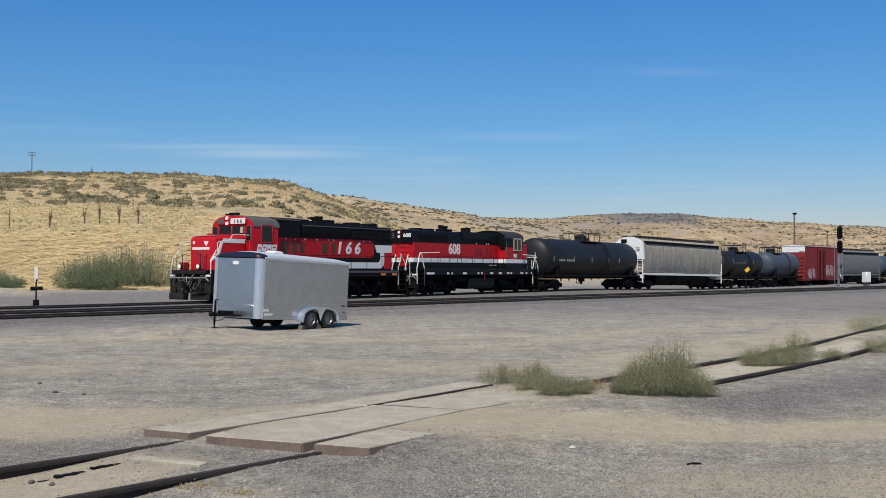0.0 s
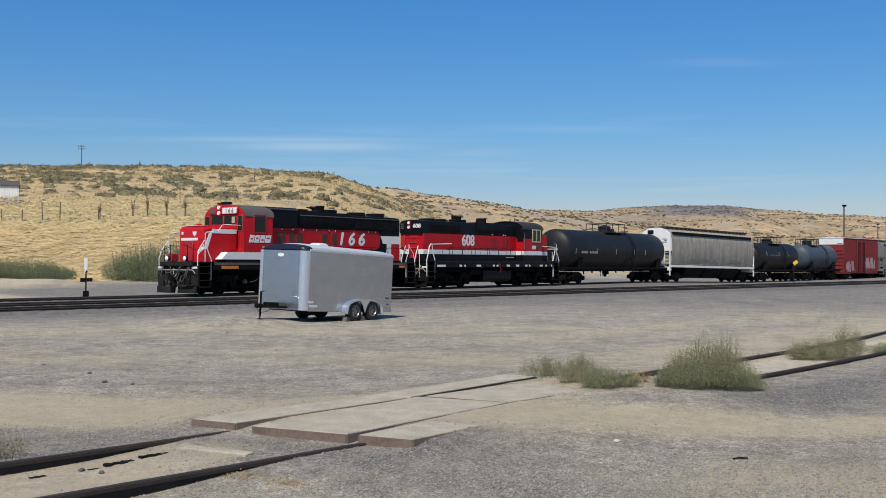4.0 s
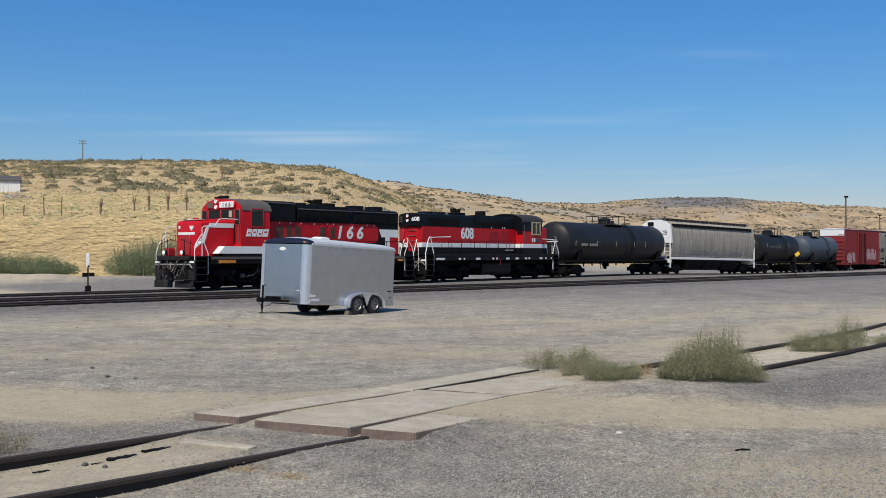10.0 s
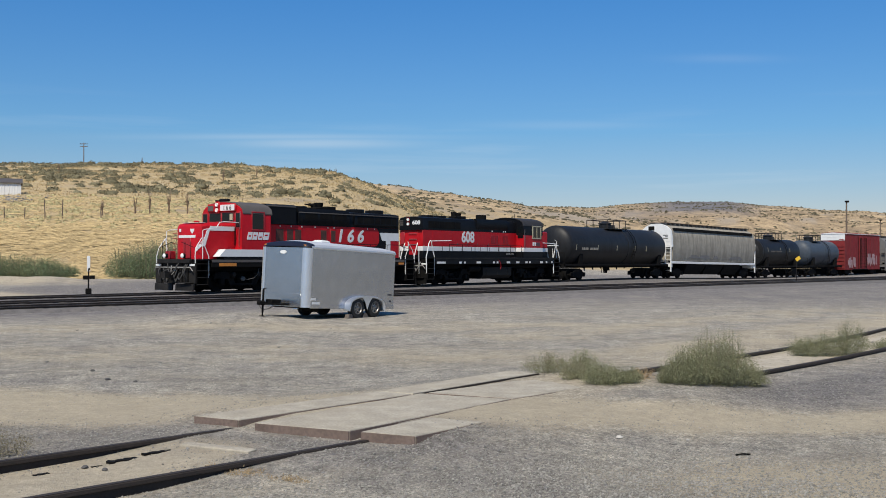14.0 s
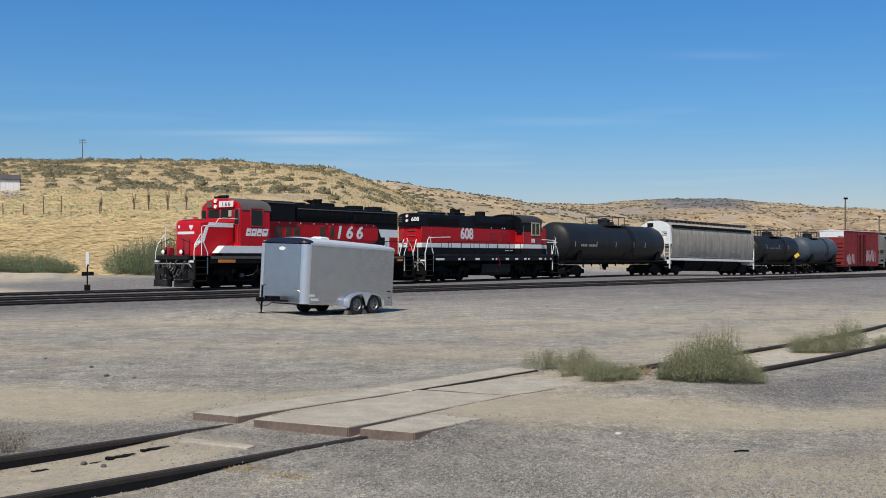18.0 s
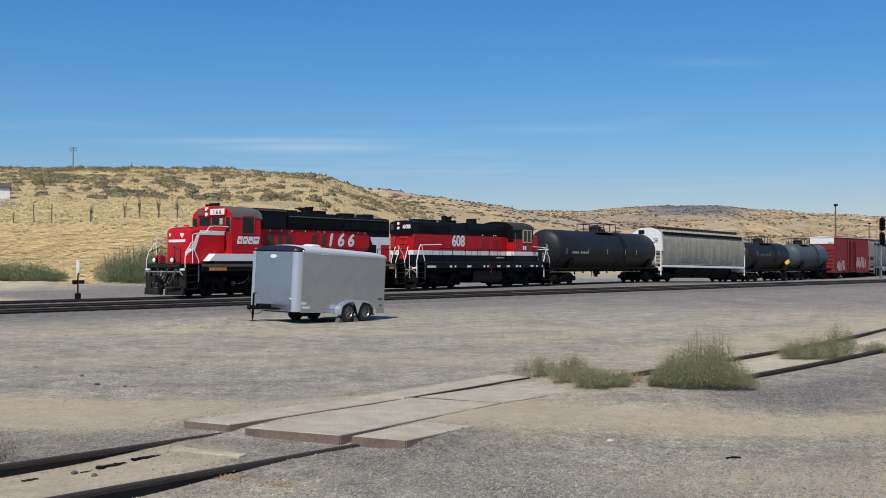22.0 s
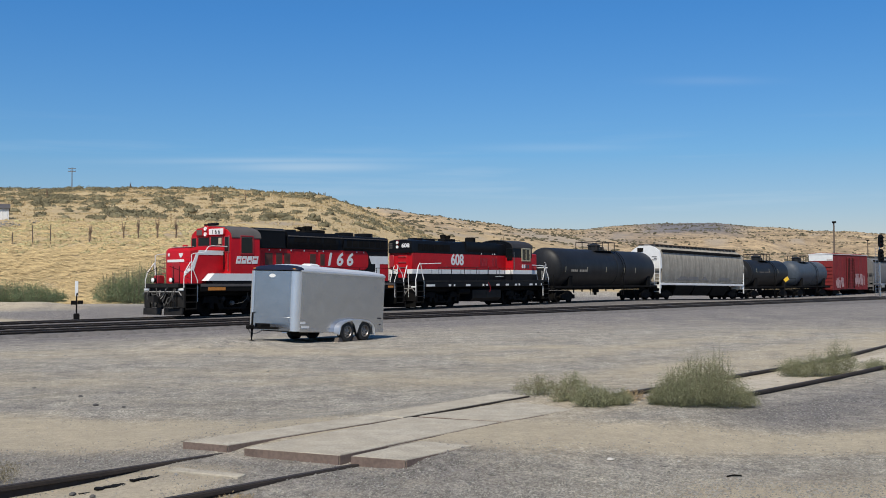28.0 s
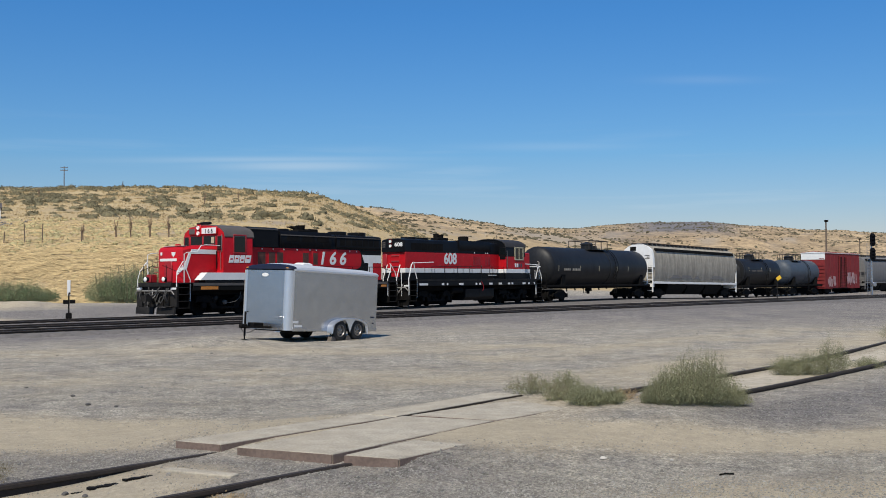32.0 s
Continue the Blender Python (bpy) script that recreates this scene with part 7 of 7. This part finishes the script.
def weed(x, y, rx, h, n, seed, size=0.0092, label="bushy grey-green weed growing in the gravel", green="weed", tips="weed_tip", name="weed", plume=0.35):
    """A bushy weed: fanning stems, leafy low down and ending in thin pale seed plumes."""
    rs = np.random.RandomState(seed)
    t = thing(name, Matrix.Translation((x, y, land_at(x, y) - 0.01)), label, "weed" if name == "weed" else "bush", "weeds by the siding" if name == "weed" else "bushes below the slope")
    ns = max(40, n // 45)
    q = rs.uniform(0, 2 * np.pi, ns)
    spread = rs.uniform(0.02, 1, ns) ** 0.6
    lob = 1 + 0.2 * np.sin(2 * q + seed) + 0.16 * np.sin(5 * q + 2 * seed)
    tall = rs.uniform(0.5, 0.95, ns) + (rs.rand(ns) < 0.12) * rs.uniform(0.05, 0.2, ns)
    tip = np.stack([np.cos(q) * spread * rx * lob, np.sin(q) * spread * rx * 0.8 * lob, h * np.sqrt(np.maximum(0.06, 1 - (spread * 0.95) ** 2)) * tall], 1)
    root = tip * np.array([0.45, 0.45, 0.0])
    mid = root * 0.35 + tip * np.array([0.8, 0.8, 0.45])

    def along(lo, hi, k, wide, power=1.0):
        T = (lo + (hi - lo) * rs.uniform(0, 1, (ns, k)) ** power)[..., None]
        c = root[:, None] * (1 - T) ** 2 + 2 * mid[:, None] * T * (1 - T) + tip[:, None] * T ** 2
        c = c + rs.normal(size=c.shape) * np.array([1, 1, 0.7]) * wide
        c = c.reshape(-1, 3)
        c[:, 2] = np.maximum(c[:, 2], 0.008)
        return c

    k = max(6, n // ns)
    v, f = leaves(rs, along(0.12, 0.92, int(k * (1 - plume)), 0.13 * rx), (0, 0, 0.45), size, 1.9)
    tagged(part("foliage", soup("foliage", v, f, green), M[green], t), "small dusty leaves", kind="stuff")
    v, f = leaves(rs, along(0.55, 1.03, int(k * plume) + 4, 0.055 * rx), (0, 0, 1.6), size * 0.66, 2.4)
    tagged(part("seed_plume", soup("seed_plume", v, f, tips), M[tips], t), "thin pale seed plumes", kind="stuff")
    pts, fs = [], []
    w = 0.0016 if size < 0.03 else 0.015
    for r0, m0, t0 in zip(root[::4], mid[::4], tip[::4]):
        b = len(pts)
        for p in (r0, 0.25 * r0 + 0.5 * m0 + 0.25 * t0, t0):
            pts += [p + np.array([-w, 0, 0]), p + np.array([w, 0, 0]), p + np.array([0, w, 0])]
        for i in (0, 3):
            for e in range(3):
                fs.append((b + i + e, b + i + (e + 1) % 3, b + i + 3 + (e + 1) % 3, b + i + 3 + e))
    tagged(part("stem_spray", soup("stem_spray", np.array(pts), np.array(fs), "weed_dry"), M["weed_dry"], t), "thin dry stems", kind="stuff")
    return t


PALE = dict(green="weed_tip", tips="weed_dry", label="pale seeding weed beside the crossing panels")
for x, y, rx, h, n, kw in ((1.53, 15.1, 0.30, 0.36, 5000, PALE), (1.98, 14.7, 0.27, 0.44, 6500, dict(plume=0.5, label="feathery grey-green weed beside the crossing panels")),
                           (2.12, 13.75, 0.32, 0.34, 9000, dict(plume=0.2)), (2.42, 13.85, 0.24, 0.28, 6000, dict(plume=0.15)), (1.82, 14.3, 0.24, 0.30, 4000, PALE),
                           (3.27, 13.85, 0.38, 0.60, 16000, dict(plume=0.2, label="tall bushy grey-green weed growing over the rail")), (3.62, 14.25, 0.44, 0.84, 17000, dict(plume=0.3, label="tall feathery green weed with seed plumes over the rail")),
                           (3.02, 13.85, 0.17, 0.30, 4500, dict(plume=0.15)), (3.93, 14.4, 0.38, 0.88, 14000, dict(plume=0.35)), (4.32, 14.8, 0.32, 0.42, 8000, dict(plume=0.4)),
                           (6.7, 19.35, 0.36, 0.46, 7500, {}), (7.12, 19.4, 0.42, 0.54, 10000, {}), (7.66, 19.6, 0.38, 0.78, 11000, dict(plume=0.45)), (8.9, 20.95, 0.34, 0.28, 5000, {}), (10.6, 22.6, 0.5, 0.45, 7000, {}), (14.6, 31.2, 1.0, 0.85, 9000, {}), (13.9, 30.6, 0.5, 0.5, 3500, {})):
    weed(x, y, rx, h, n, int(x * 100) % 997, **kw)
weed(-4.22, 9.75, 0.38, 0.36, 4200, 77, green="weed_dry", tips="weed_dry", label="dry tangled weed at the edge of the old siding")
for x, y, rx, h, n in ((2.72, 14.3, 0.2, 0.2, 1600), (-1.62, 8.75, 0.2, 0.03, 500), (-1.25, 8.55, 0.16, 0.025, 350), (-1.9, 8.95, 0.14, 0.025, 300)):
    weed(x, y, rx, h, n, int(x * 50) % 91 + 5, green="straw_tuft", tips="straw_tuft", label="small dry yellow grass tuft in the gravel")

for px, d, rx, h, n in ((-25, 93, 3.0, 2.4, 9000), (35, 94, 2.3, 2.2, 7000), (85, 93.5, 2.2, 2.0, 7000), (120, 95, 1.2, 1.3, 2500), (225, 95, 2.0, 2.7, 7000), (262, 94, 2.4, 3.3, 9000), (300, 96, 3.0, 3.6, 9000), (350, 97, 3.0, 3.9, 8000)):
    weed((px - 784) / HORIZ * d, d, rx, h * 1.18, int(n * 1.9), px % 83 + 3, size=0.045, green="willow", tips="willow", name="bush", plume=0.3, label="dense green willow bush below the grassy bank")


def scatter(n, px0, px1, d0, d1, seed, keep=None):
    rs = np.random.RandomState(seed)
    px, d = rs.uniform(px0, px1, n), np.sqrt(rs.uniform(d0 ** 2, d1 ** 2, n))
    x, y = (px - 784) / HORIZ * d, d
    if keep is not None:
        ok = rs.rand(n) < keep(x, y, px, d)
        x, y, px, d = x[ok], y[ok], px[ok], d[ok]
    return rs, x, y, land(x, y)


def shrubs(name, spots, r0, r1, leaf, per, material, label, rings=(0.0, 0.5, 1.0), around=7):
    """Many low shrubs in one mesh, each an uneven leafy mound with a loose fringe of leaves."""
    rs, x, y, z = spots
    n = len(x)
    r = rs.uniform(r0, r1, n) * rs.uniform(0.5, 1.0, n)
    hgt = rs.uniform(0.45, 0.8, n)
    at = np.stack([x, y, z - 0.05 * r], 1)
    dirs = [(math.cos(e) * math.cos(6.2832 * (k + 0.5 * i) / around), math.cos(e) * math.sin(6.2832 * (k + 0.5 * i) / around), math.sin(e)) for i, e in enumerate(rings) for k in range(around)] + [(0, 0, 1.0)]
    dirs = np.array(dirs)
    m = len(dirs)
    v = dirs[None] * rs.uniform(0.62, 1.12, (n, m, 1)) * (r[:, None, None] * np.stack([np.ones(n), np.ones(n), hgt], 1)[:, None])
    tri = []
    for i in range(len(rings) - 1):
        for k in range(around):
            a, b, c, d = i * around + k, i * around + (k + 1) % around, (i + 1) * around + k, (i + 1) * around + (k + 1) % around
            tri += [(a, b, c), (b, d, c)]
    tri += [((len(rings) - 1) * around + k, (len(rings) - 1) * around + (k + 1) % around, m - 1) for k in range(around)]
    pts = (v + at[:, None]).reshape(-1, 3)
    faces = (np.array(tri)[None] + (np.arange(n) * m)[:, None, None]).reshape(-1, 3)
    if per:
        q, e = rs.uniform(0, 2 * np.pi, (n, per)), np.arcsin(rs.uniform(0, 1, (n, per)))
        rad = r[:, None] * rs.uniform(0.75, 1.12, (n, per))
        c = np.stack([at[:, 0:1] + np.cos(q) * np.cos(e) * rad, at[:, 1:2] + np.sin(q) * np.cos(e) * rad, at[:, 2:3] + np.sin(e) * rad * hgt[:, None]], -1).reshape(-1, 3)
        lv, lf = leaves(rs, c, (0, 0, 0.8), leaf * np.repeat(r, per), 1.6)
        faces = np.vstack([faces, len(pts) + lf[:, [0, 1, 2]], len(pts) + lf[:, [0, 2, 3]]])
        pts = np.vstack([pts, lv])
    me = soup(name, pts, faces, material)
    me.polygons.foreach_set("use_smooth", np.ones(len(faces), bool))
    tagged(new(name, me), label, "shrubs", kind="stuff")


def clump(x, y, px, d):
    w = 0.30 + (0.75 + 0.55 * smooth(380, 480, px)) * waves(x, y, 45, 51) + 0.7 * waves(x, y, 17, 52)
    for pc, dc, sp, sd in ((120, 245, 50, 48), (205, 204, 30, 18), (272, 174, 47, 12), (113, 157, 17, 5), (161, 161, 14, 6), (323, 226, 32, 18), (380, 181, 30, 18), (160, 345, 95, 28)):
        w = np.maximum(w, (1.25 + 0.5 * waves(x, y, 17, 52)) * np.exp(-((px - pc) / sp) ** 4 - ((d - dc) / sd) ** 4))
    w = np.maximum(w, 0.5 * np.exp(-((px - 460) / 150) ** 4 - ((d - 195) / 40) ** 4))
    top = smooth(200, 330, d) * 0.05
    near_shed = np.exp(-(np.hypot((x + 67) / 9, (y - 150) / 12)) ** 6)
    return (1 - near_shed) * np.clip(w * 0.85 + top - 0.12, 0.02, 0.95) * (0.10 + 0.90 * smooth(148, 175, d)) * (1 - smooth(780, 1000, px) * 0.6)


shrubs("sagebrush", scatter(9500, -260, 1000, 140, 408, 61, clump), 0.5, 1.7, 0.15, 60, "sage", "grey-green sagebrush scattered over the near hill")
shrubs("far_sagebrush", scatter(34000, 300, 1900, 470, 1500, 62, lambda x, y, px, d: np.clip(0.35 + 1.2 * waves(x, y, 110, 55) + 0.6 * waves(x, y, 31, 58), 0.04, 0.9)), 0.7, 2.3, 0.34, 0, "far_sage", "sagebrush dotted over the distant slopes", (0.0, 0.7), 6)
shrubs("crest_shrubs", scatter(260, -200, 700, 388, 404, 63), 0.7, 2.3, 0.2, 40, "sage", "dark shrubs along the hill crest")
shrubs("ridge_shrubs", scatter(150, 600, 1060, 770, 800, 66, lambda x, y, px, d: np.clip(0.4 + waves(x, y, 40, 59) * 1.5, 0.05, 1)), 1.0, 3.4, 0.2, 30, "far_sage", "dark bushes along the second ridge")
shrubs("slope_weeds", scatter(3400, -140, 430, 114, 152, 64, lambda x, y, px, d: np.clip(0.4 + waves(x, y, 14, 56), 0, 1) * (np.hypot((x + 63) / 7, (y - 145.5) / 5.4) > 1)), 0.25, 0.6, 0.2, 16, "slope_weed", "low green weeds behind the fence line")


def grass_field():
    """Long dry grass laid over in swathes by the wind."""
    rs, x, y, z = scatter(26000, -160, 560, 94.0, 150, 71, lambda x, y, px, d: 1.1 - smooth(109, 121, d))
    n, k = len(x), 5
    turn = waves(x, y, 13, 72) * 1.5 + waves(x, y, 5, 76) * 0.8 - 0.25
    rise = 0.12 + 0.5 * np.clip(waves(x, y, 4.2, 77) + 0.5 * waves(x, y, 9, 78), 0, 1)
    base = np.stack([x, y, z + rise * 0.5], 1)[:, None] + rs.normal(size=(n, k, 3)) * np.array([0.25, 0.25, 0.03])
    a = turn[:, None] + rs.normal(size=(n, k)) * 0.3
    h = rs.uniform(0.45, 1.0, (n, k))
    along = np.stack([-np.cos(a), 0.25 * np.sin(a) - 0.1, 0.42 * np.sin(a) - 0.05], -1) * h[..., None]
    tip = base + along
    mid = (base + tip) / 2 + np.array([0, -0.04, 0.08])
    tip[..., 2] = np.maximum(tip[..., 2], land(tip[..., 0].ravel(), tip[..., 1].ravel()).reshape(tip.shape[:2]) + 0.02)
    w = np.array([0.004, 0.022, 0.022])
    v = np.stack([base - w, base + w, mid + w, tip, mid - w], 2)[:, :, [0, 4, 3, 2, 1]].reshape(-1, 3)
    tagged(new("dry_grass", soup("dry_grass", v, np.arange(n * k * 5).reshape(-1, 5), "grass")), "tall golden dry grass flattened by wind on the bank", "grass", kind="stuff")


grass_field()


def bunch_grass():
    """Low pale tufts over the whole near hill."""
    rs, x, y, z = scatter(34000, -220, 1000, 122, 405, 73, lambda x, y, px, d: np.clip(0.55 + waves(x, y, 30, 74) + 0.5 * waves(x, y, 9, 75), 0.1, 1) * (np.hypot((x + 63) / 6.8, (y - 145.5) / 5.2) > 1))
    n, k = len(x), 4
    s = (0.6 + y / 400)[:, None]
    base = np.stack([x, y, z], 1)[:, None] + rs.normal(size=(n, k, 3)) * np.array([0.3, 0.3, 0.0])
    h = rs.uniform(0.12, 0.32, (n, k)) * s
    tip = base + np.stack([rs.normal(size=(n, k)) * 0.9 * h - 0.4 * h, rs.normal(size=(n, k)) * 0.5 * h, h], -1)
    w = np.stack([0.075 * s * np.ones((n, k)), 0.03 * s * np.ones((n, k)), 0 * h], -1)
    v = np.stack([base - w, base + w, tip], 2).reshape(-1, 3)
    tagged(new("bunch_grass", soup("bunch_grass", v, np.arange(n * k * 3).reshape(-1, 3), "hill_grass")), "pale dry bunch grass covering the hillside", "grass", kind="stuff")


bunch_grass()


def dead_shrub(px, d, h, seed):
    x = (px - 784) / HORIZ * d
    t = thing("dead_shrub", Matrix.Translation((x, d, land_at(x, d))), "bare brown upright shrub on the slope", "shrub", "bare shrubs on the slope")
    r = random.Random(seed)
    sh = Shape()
    for k in range(16):
        a, l = r.uniform(0, 6.28), r.uniform(0.6, 1) * h
        s = r.uniform(0.02, 0.16) * l
        m = (math.cos(a) * s * 0.4, math.sin(a) * s * 0.4, l * 0.55)
        sh.tube([(r.uniform(-0.1, 0.1), r.uniform(-0.1, 0.1), -0.1), m, (math.cos(a) * s, math.sin(a) * s, l)], 0.016, 4)
        for j in range(2):
            b = r.uniform(0, 6.28)
            sh.tube([m, (m[0] + 0.22 * math.cos(b), m[1] + 0.22 * math.sin(b), m[2] + 0.3)], 0.012, 3)
    part("branch_spray", sh, M["bark"], t)


for k, (px, d, h) in enumerate(((182, 124, 1.9), (240, 126, 2.2), (266, 126, 2.9), (300, 126, 3.1), (333, 127, 2.6), (105, 250, 3.0), (252, 398, 2.8), (396, 230, 3.0), (455, 240, 3.0), (585, 400, 2.4), (596, 400, 2.7))):
    dead_shrub(px, d, h, k)


def fence():
    t = thing("wire_fence", Matrix(), "old wire fence with leaning wooden posts", "fence")
    tops = []
    for k, px in enumerate((-60, 9, 44, 81, 111, 180)):
        d = 121 + 0.3 * math.sin(k * 2.1)
        x = (px - 784) / HORIZ * d
        z = land_at(x, d)
        lean = 0.10 * math.sin(k * 3.7)
        big = px in (81, 111)
        part("post", Shape().rod((x, d, z - 0.3), (x + lean, d, z + (2.2 if big else 1.35)), 0.075, 6, 0.06), M["wood"], t)
        tops.append((x + lean, d, z + 1.15))
    for dz in (0, -0.35, -0.7):
        part("wire", Shape().tube([(x, y, z + dz) for x, y, z in tops], 0.008, 4), M["steel"], t)


fence()


def stones(name, n, seed, spots, s0, s1, material, label):
    """Loose stones, each a small uneven block."""
    rs = np.random.RandomState(seed)
    x, y = spots(rs, n)
    n = len(x)
    z = land(x, y)
    o = np.array([(1, 0, 0), (0, 1, 0), (-1, 0, 0), (0, -1, 0), (0, 0, 1), (0, 0, -1)], float)
    tri = np.array([(0, 1, 4), (1, 2, 4), (2, 3, 4), (3, 0, 4), (1, 0, 5), (2, 1, 5), (3, 2, 5), (0, 3, 5)])
    s = s0 * (s1 / s0) ** (rs.rand(n) ** 2.2)
    v = o[None] * rs.uniform(0.55, 1.25, (n, 6, 1)) + rs.normal(size=(n, 6, 3)) * 0.18
    a = rs.uniform(0, 6.28, n)
    ca, sa = np.cos(a)[:, None], np.sin(a)[:, None]
    v = np.stack([v[..., 0] * ca - v[..., 1] * sa, v[..., 0] * sa + v[..., 1] * ca, v[..., 2] * 0.62], -1)
    v = v * s[:, None, None] + np.stack([x, y, z + s * 0.22], 1)[:, None]
    f = (tri[None] + (np.arange(n) * 6)[:, None, None]).reshape(-1, 3)
    tagged(new(name, soup(name, v.reshape(-1, 3), f, material)), label, "gravel", kind="stuff")


def near_yard(rs, n):
    d = 6.8 * (26 / 6.8) ** (rs.rand(n) ** 1.15)
    x = rs.uniform(-0.56, 0.56, n) * d
    keep = rs.rand(n) < np.clip(1.05 - ground_masks(x, d) * 1.15 + ground_dark(x, d), 0.03, 1)
    keep &= ~((seg(x, d, (-1.0, 11.2), (1.2, 13.6)) < 1.0))
    return x[keep], d[keep]


def dark_beds(rs, n):
    d = 6.8 * (22 / 6.8) ** (rs.rand(n) ** 1.2)
    x = rs.uniform(-0.56, 0.62, n) * d
    keep = rs.rand(n) < ground_dark(x, d) * 1.2 - 0.15
    return x[keep], d[keep]


def far_yard(rs, n):
    d = rs.uniform(18, 60, n)
    return rs.uniform(-0.5, 0.55, n) * d, d


stones("loose_gravel", 130000, 81, near_yard, 0.005, 0.015, "stone", "loose crushed basalt gravel over the yard")
stones("dark_gravel", 38000, 82, dark_beds, 0.006, 0.02, "dark_stone", "fresh dark crushed gravel beside the siding")
def coarse_patch(rs, n):
    x, y = rs.normal(1.9, 1.5, n), rs.uniform(7.4, 10.2, n)
    keep = rs.rand(n) < np.clip(1.3 - (y - 7.4) / 2.2 + 0.6 * waves(x, y, 1.5, 85), 0, 1)
    return x[keep], y[keep]


stones("coarse_gravel", 26000, 84, coarse_patch, 0.007, 0.019, "stone", "coarse crushed gravel thrown over the foreground")
stones("shed_rubble", 700, 88, lambda rs, n: (rs.normal(-63, 3.2, n), rs.normal(145.5, 2.4, n)), 0.08, 0.4, "dark_stone", "grey broken rock heaped below the shed")
stones("yard_stones", 500, 83, far_yard, 0.015, 0.05, "stone", "scattered stones over the far part of the yard")
for k, (x, y, s, m) in enumerate(((1.75, 10.34, 0.035, "pale_stone"), (2.46, 10.48, 0.022, "pale_stone"), (-5.08, 15.89, 0.045, "dark_rock"), (-5.7, 17.06, 0.04, "dark_rock"), (-4.6, 15.7, 0.03, "dark_rock"), (-3.1, 9.1, 0.035, "dark_rock"), (-2.9, 9.0, 0.03, "dark_rock"))):
    r = random.Random(k)
    sh = Shape().lathe([(-s * 0.3, s * 0.5), (0, s), (s * 0.35, s * 0.85), (s * 0.6, s * 0.4)], 9, "z")
    sh.v = [(a * r.uniform(0.8, 1.2), b * r.uniform(0.7, 1.1), c) for a, b, c in sh.v]
    tagged(part("rock", sh, M[m]), "pale loose rock on the gravel" if m == "pale_stone" else "dark loose rock on the gravel", "rock", "loose rocks").matrix_world = pose(x, y, land_at(x, y) + s * 0.2, 0, 0, k * 50)
tagged(part("scrap_stick", Shape().tube([(-0.07, 0, 0.0), (0, 0.01, 0.008), (0.075, 0.0, 0.002)], 0.009, 6), M["underframe"]), "short dark scrap of wood lying on gravel", "stick").matrix_world = pose(2.83, 9.85, land_at(2.83, 9.85) + 0.01, 0, 0, 8)
# shaded holes in the crust between the rails, laid on as flat black pieces
for k, (x, y, rz, long, wide) in enumerate(((-2.82, 9.40, 45, 0.20, 0.065), (-2.57, 9.65, 45, 0.20, 0.05), (-3.02, 9.16, 45, 0.05, 0.02), (-3.40, 8.88, 46, 0.07, 0.04))):
    r = random.Random(k + 40)
    edge = [(long * (i / 5 - 1), -wide * r.uniform(0.3, 1.0)) for i in range(11)] + [(long * (1 - i / 5), wide * r.uniform(0.2, 1.0)) for i in range(11)]
    tagged(part("broken_plank", Shape().prism(edge, "z", -0.02, 0.006), M["underframe"]), "flat black piece for a shaded hole between the rails", "plank", "tie splinters").matrix_world = pose(x, y, land_at(x, y), 0, 0, rz)


def motions():
    """The train rolls to a stand in the first five seconds; the wheels turn with it."""
    for ob, s0, length in VEHICLES:
        walk(ob, [(t, car_pose(s0 + d, length)) for t, d in ROLL])
    for ob, r, x in WHEELS:
        walk(ob, [(t, pose(x, 0, r) @ Matrix.Rotation(d / r, 4, "Y")) for t, d in ROLL])


motions()
